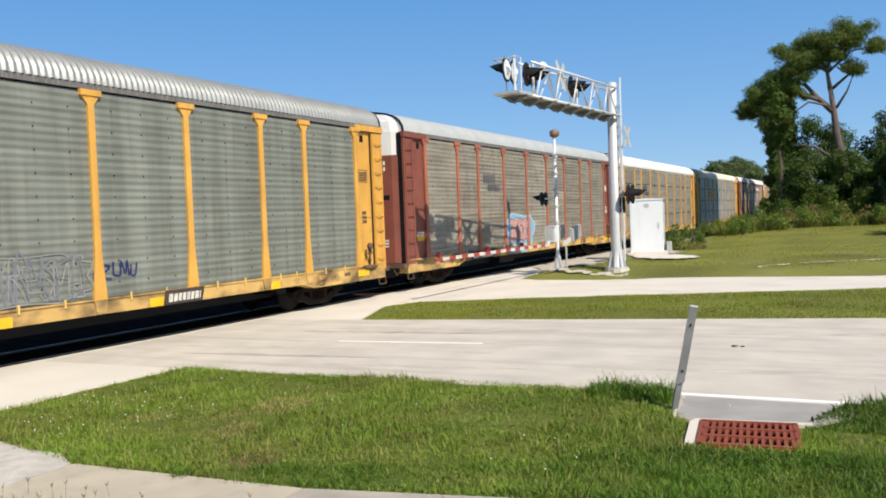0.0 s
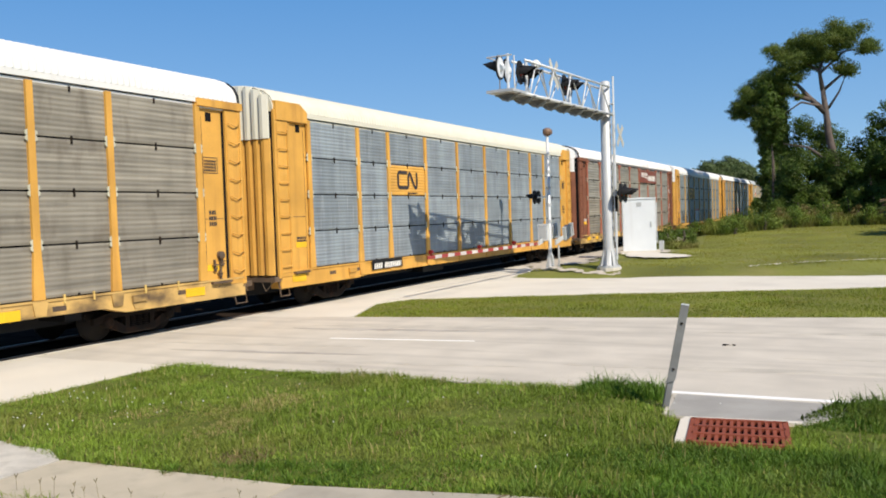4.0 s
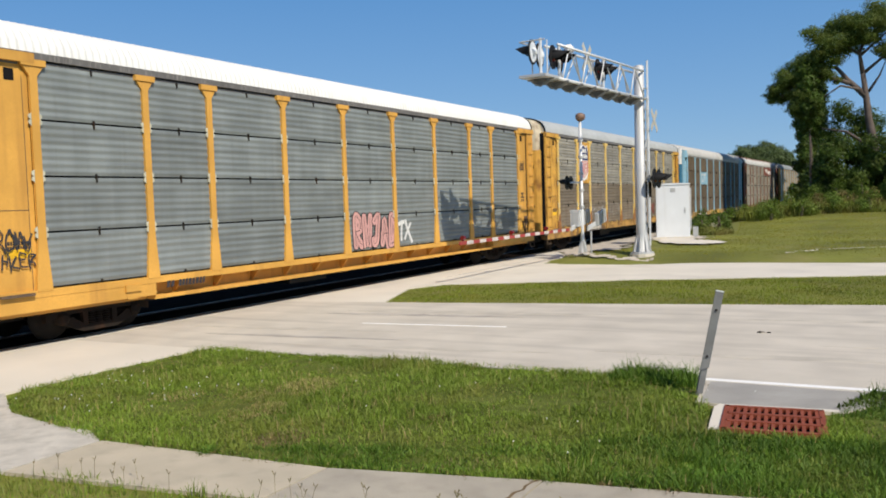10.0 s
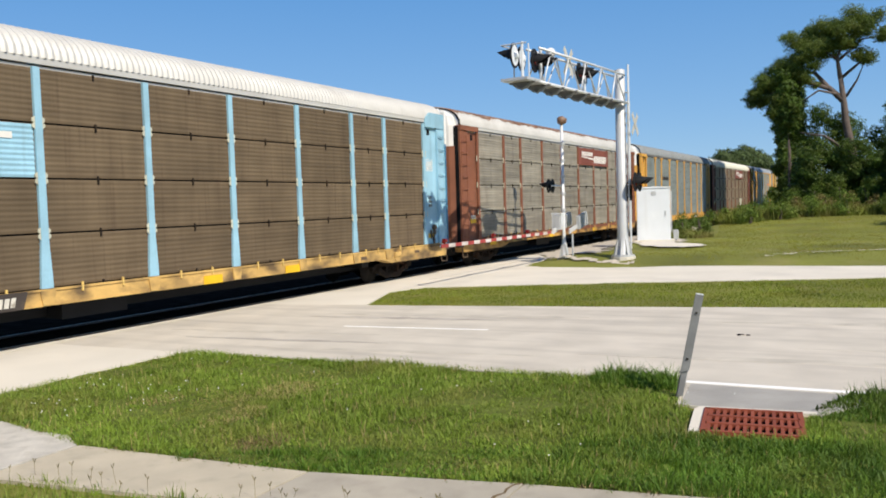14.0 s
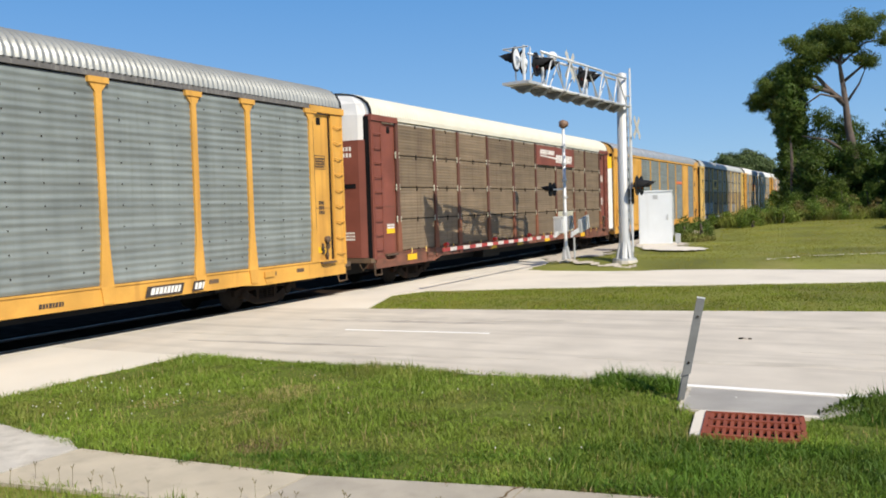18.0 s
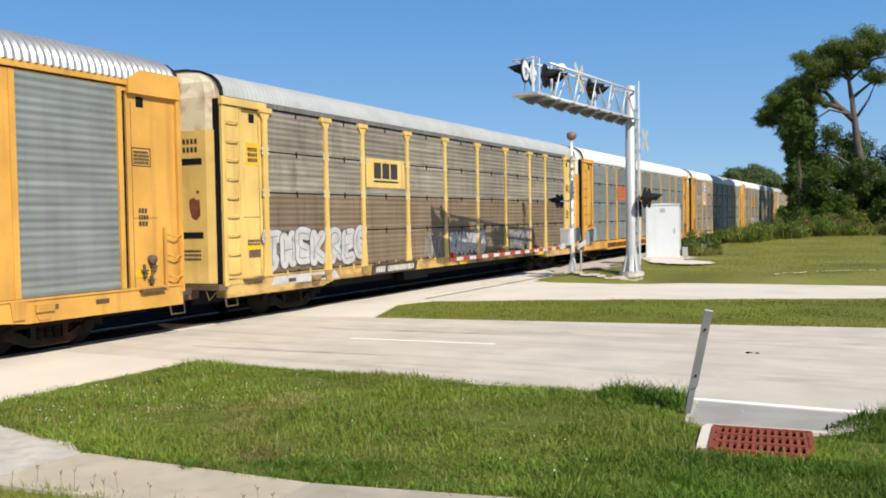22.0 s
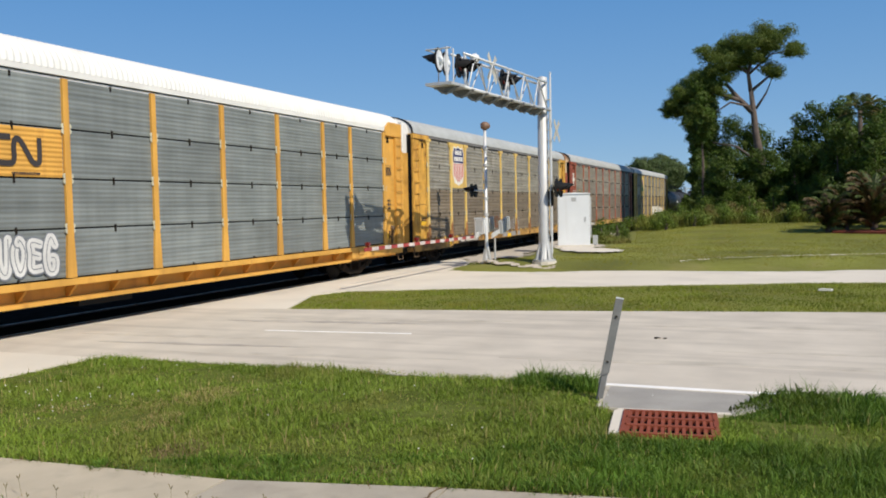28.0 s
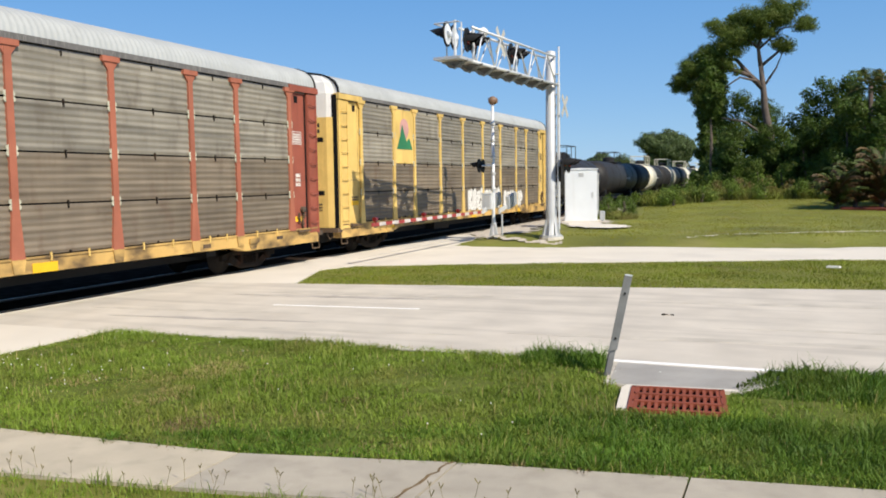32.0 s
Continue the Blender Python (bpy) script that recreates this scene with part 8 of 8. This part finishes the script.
# round tree far beyond the tracks, and its neighbour
for k, (x, y, r, h) in enumerate(((-26.8, 199, 6.3, 14.4), (-42, 205, 6.5, 9.0), (-52, 230, 6.0, 9.0))):
    ft = thing("round_tree", "dense rounded dark green tree in the distance", "tree", (x, y, 0), "far trees")
    part("trunk", Geo().tube([(0, 0, -0.2), (0, 0, h - r)], [0.5, 0.35], 10), M["bark"], ft)
    rnd = random.Random(700 + k)
    cl = [(rnd.uniform(-0.6, 0.6) * r, rnd.uniform(-0.5, 0.5) * r, h - r * 0.8 + rnd.uniform(-0.75, 0.42) * r, r * rnd.uniform(0.34, 0.52)) for i in range(28)]
    crown("crown", ft, cl, 420, 0.24, M["far_tree"], 40 + k, "rounded leafy crown")


def thicket(label, spots, per, size, material, seed, name="bush", flat=0.85, group="thicket along the track", sc=SC, bare=0.0):
    for k, (x, y, r, h) in enumerate(spots):
        x, y, r, h = x * sc, y * sc, r * sc, h * sc
        rnd = random.Random(seed * 100 + k)
        z0 = float(ground_z(np.array(x), np.array(y)))
        b = thing(name, label, "bush" if name == "bush" else "tree", (x, y, z0), group)
        part("stem", Geo().tube([(0, 0, -0.1), (0.1, 0, h * 0.35), (0.0, 0.1, h * 0.7)], [0.12, 0.09, 0.04], 6), M["bark"], b)
        n = max(5, int(h * 2.2))
        cl = []
        for i in range(n):
            u = bare + (1 - bare) * (i + 0.5) / n
            rr = r * (0.62 - 0.25 * u) * rnd.uniform(0.8, 1.2)
            cl.append((rnd.uniform(-0.6, 0.6) * r * (1.1 - 0.6 * u), rnd.uniform(-0.6, 0.6) * r, max(rr * 0.6, h * u - rr * 0.3), rr))
        crown("foliage", b, cl, per, size, material, seed * 10 + k, flat=flat)


thicket("dark leafy thicket of shrubs below the pine", [(-6.6, 87, 2.2, 7.8), (-4.8, 87, 2.6, 9.8), (-2.6, 88, 2.4, 9.2), (0.6, 87, 2.5, 7.2), (-5.8, 84.5, 2.2, 6.0), (-2.8, 84, 2.3, 6.6), (-1.4, 84, 2.2, 6.4), (0.6, 84, 2.4, 6.2), (3.0, 85, 2.4, 7.0)], 900, 0.105, M["bush"], 3)
thicket("tall dark green trees grown with vines", [(-0.67, 88.9, 1.7, 7.9), (0.75, 88.9, 1.9, 10.3), (2.6, 88.9, 2.3, 11.1), (4.5, 88.3, 2.6, 11.2), (6.6, 87.8, 2.8, 10.6), (9.4, 87.8, 3.2, 11.0), (5.3, 79.5, 1.8, 8.6), (6.8, 79.8, 2.0, 9.2), (4.0, 80.5, 1.8, 8.0), (12.8, 87.2, 3.4, 10.8), (16.7, 86.7, 3.6, 10.8), (21.5, 86, 4.0, 10.6), (26, 86, 4.0, 10.6), (4.6, 85, 2.8, 8.0), (7.0, 85, 2.8, 8.6), (9.4, 84, 3.0, 9.0), (14, 83, 3.2, 8.5), (18, 83, 3.2, 8.0)], 640, 0.12, M["bush"], 4, "vine_tree", group="trees beside the lawn")
# added trees, merged with the pine crown, that cast its shade on the wagons
thicket("tall narrow dark tree with a high crown, added to shade the train", [(-6.9, 77.0, 1.8, 12.0), (-7.2, 80.4, 1.9, 12.6), (-7.4, 83.6, 2.0, 12.9), (-7.7, 86.6, 2.0, 12.9)], 900, 0.12, M["bush"], 9, "vine_tree", group="trees beside the track", sc=1.0, bare=0.62)
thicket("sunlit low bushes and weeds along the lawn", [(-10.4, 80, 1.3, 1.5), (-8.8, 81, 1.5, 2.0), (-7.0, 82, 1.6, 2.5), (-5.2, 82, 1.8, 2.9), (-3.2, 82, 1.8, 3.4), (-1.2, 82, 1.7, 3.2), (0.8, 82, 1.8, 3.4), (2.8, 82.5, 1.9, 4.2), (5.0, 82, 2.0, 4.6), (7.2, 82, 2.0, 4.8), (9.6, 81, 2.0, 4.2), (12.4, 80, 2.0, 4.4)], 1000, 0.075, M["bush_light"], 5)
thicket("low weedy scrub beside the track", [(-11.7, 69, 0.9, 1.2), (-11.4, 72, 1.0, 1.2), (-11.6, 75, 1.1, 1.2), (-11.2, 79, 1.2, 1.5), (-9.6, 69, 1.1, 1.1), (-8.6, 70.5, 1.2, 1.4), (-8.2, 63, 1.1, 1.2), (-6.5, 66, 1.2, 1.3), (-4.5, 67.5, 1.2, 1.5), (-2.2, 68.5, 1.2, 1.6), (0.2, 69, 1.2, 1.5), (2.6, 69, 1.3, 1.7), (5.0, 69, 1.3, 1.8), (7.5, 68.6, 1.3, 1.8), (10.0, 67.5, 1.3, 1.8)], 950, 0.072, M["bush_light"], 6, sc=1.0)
thicket("tall dark tree close to the track", [(-10.1, 109, 1.8, 10.2), (-10.1, 112.5, 1.9, 11.0), (-10.1, 116, 2.0, 11.2), (-10.2, 119.5, 2.0, 11.6)], 900, 0.17, M["bush"], 8, "vine_tree", group="trees beside the track", sc=1.0)
thicket("green weedy bush beside the track", thicket_spots, 1100, 0.06, M["bush_mid"], 11, sc=1.0)
thicket("browning weeds on the bank", [(-6.4, 80.4, 1.1, 1.7), (-4.2, 80.2, 1.2, 1.8), (-2.4, 80.2, 1.1, 1.9), (-0.4, 80.4, 1.1, 1.7), (1.8, 80.6, 1.2, 1.8)], 400, 0.11, M["bush_dry"], 7)


def palm_shrub(x, y, h, n, seed):
    """A clump of arching fronds, each a spine with narrow leaflets."""
    rnd = random.Random(seed)
    z0 = float(ground_z(np.array(x), np.array(y)))
    p = thing("palm_shrub", "bushy palm shrub with arching brownish-green fronds", "palm", (x, y, z0), "palms on the lawn")
    part("stem", Geo().tube([(0, 0, -0.1), (0.05, 0, h * 0.3)], [0.16, 0.08], 8), M["bark"], p)
    for k in range(n):
        a = rnd.uniform(0, 6.283)
        L, rise = rnd.uniform(0.5, 1.0) * h * 0.62, rnd.uniform(0.15, 1.0)
        base = rnd.uniform(0.05, 0.45) * h
        pts = [Vector((math.cos(a) * L * u, math.sin(a) * L * u, base + h * rise * (1.25 * u - 0.75 * u * u))) for u in (i / 6 for i in range(7))]
        v, f = [], []
        perp = Vector((-math.sin(a), math.cos(a), 0))
        for i in range(1, 7):
            d = pts[i] - pts[i - 1]
            for s in (-1, 1):
                for q in (0.0, 0.33, 0.66):
                    c = pts[i - 1] + d * q
                    e = c + perp * s * 0.34 * (1.15 - 0.12 * i) + d * 0.9 + Vector((0, 0, -0.2))
                    m = len(v)
                    v += [c, c + d * 0.34, e]
                    f.append((m, m + 1, m + 2))
        part("frond", Geo().add(v, f), M["frond" if k % 2 else "frond_dry"], p)


for k, (x, y, h) in enumerate(((2.3, 56.6, 2.7), (3.4, 57.6, 3.5), (4.8, 57.2, 3.9), (7.2, 57.0, 3.6), (5.2, 60.2, 4.2), (7.3, 61.1, 4.4), (9.0, 60.0, 4.0), (10.6, 58.6, 3.6))):
    palm_shrub(x, y, h, 64, k + 3)


def palm_tree(x, y, h, seed):
    """A cabbage palm: bare trunk and a ball of fan fronds."""
    rnd = random.Random(seed)
    z0 = float(ground_z(np.array(x), np.array(y)))
    p = thing("palm_tree", "tall cabbage palm with a round head of fan fronds", "palm", (x, y, z0))
    part("trunk", Geo().tube([(0, 0, -0.1), (0.1, 0, h * 0.5), (0, 0, h - 1.6)], [0.22, 0.18, 0.16], 10), M["bark"], p, smooth=True)
    for k in range(44):
        a, e = rnd.uniform(0, 6.283), rnd.uniform(-0.7, 1.4)
        d = Vector((math.cos(a) * math.cos(e), math.sin(a) * math.cos(e), math.sin(e)))
        side = Vector((-math.sin(a), math.cos(a), 0))
        c = Vector((0, 0, h - 1.6)) + d * rnd.uniform(0.5, 1.0)
        v, f = [], []
        for q in range(11):
            w = (q - 5) / 5 * 1.25
            r = d * math.cos(w) + side * math.sin(w)
            m = len(v)
            v += [c, c + r * 0.7 + side.cross(r) * 0.05 + r.cross(d) * 0.06, c + r * rnd.uniform(0.8, 1.05) + Vector((0, 0, -0.22)), c + r * 0.7 - side.cross(r) * 0.05 - r.cross(d) * 0.06]
            f.append((m, m + 1, m + 2, m + 3))
        part("frond", Geo().add(v, f), M["frond"] if k % 4 else M["bush_dry"], p)


palm_tree(5.2, 73.0, 10.2, 71)
tagged(part("mulch_bed", Geo().prism([(2.5, 55.9), (5.7, 54.7), (10.5, 55.4), (11.9, 58.3), (9.5, 62), (4.8, 62), (2.7, 59.2)], 0.0, float(ground_z(np.array(6.0), np.array(58.3))) + 0.03), M["mulch"]), "red mulch bed under the palms", "mulch bed", kind="structure")


# ---- motion of the train ----
SPEED, START = 15.305, -2.37
SLACK = (-0.3, -0.28, -0.1, -0.15, 0.12, 0.28, 0.24, 0.35, 0.35, 0.25, 0.45, 0.6, 0.45, 0.35, 0.15, 0.35, -0.08, -0.4, -0.28, -0.28)


def motions():
    for car, k in TRAIN:
        y = START + (k + 0.5) * PITCH + SLACK[k] if isinstance(k, int) else k
        walk(car, [(0.0, pose(XC, y, 0.03)), (16.0, pose(XC, y - SPEED * 16, 0.03)), (32.0, pose(XC, y - SPEED * 32, 0.03))])
    first = {}
    for ob, s in WHEELS:
        if s not in first:
            walk(ob, [(i / 30, pose(0, s, 0.45, math.degrees(SPEED * i / 30 / 0.42) % 360)) for i in range(961)])
            first[s] = ob
        else:
            ob.rotation_mode = "QUATERNION"
            ob.animation_data_create()
            ob.animation_data.action = first[s].animation_data.action
            ob.animation_data.action_slot = first[s].animation_data.action_slot


motions()
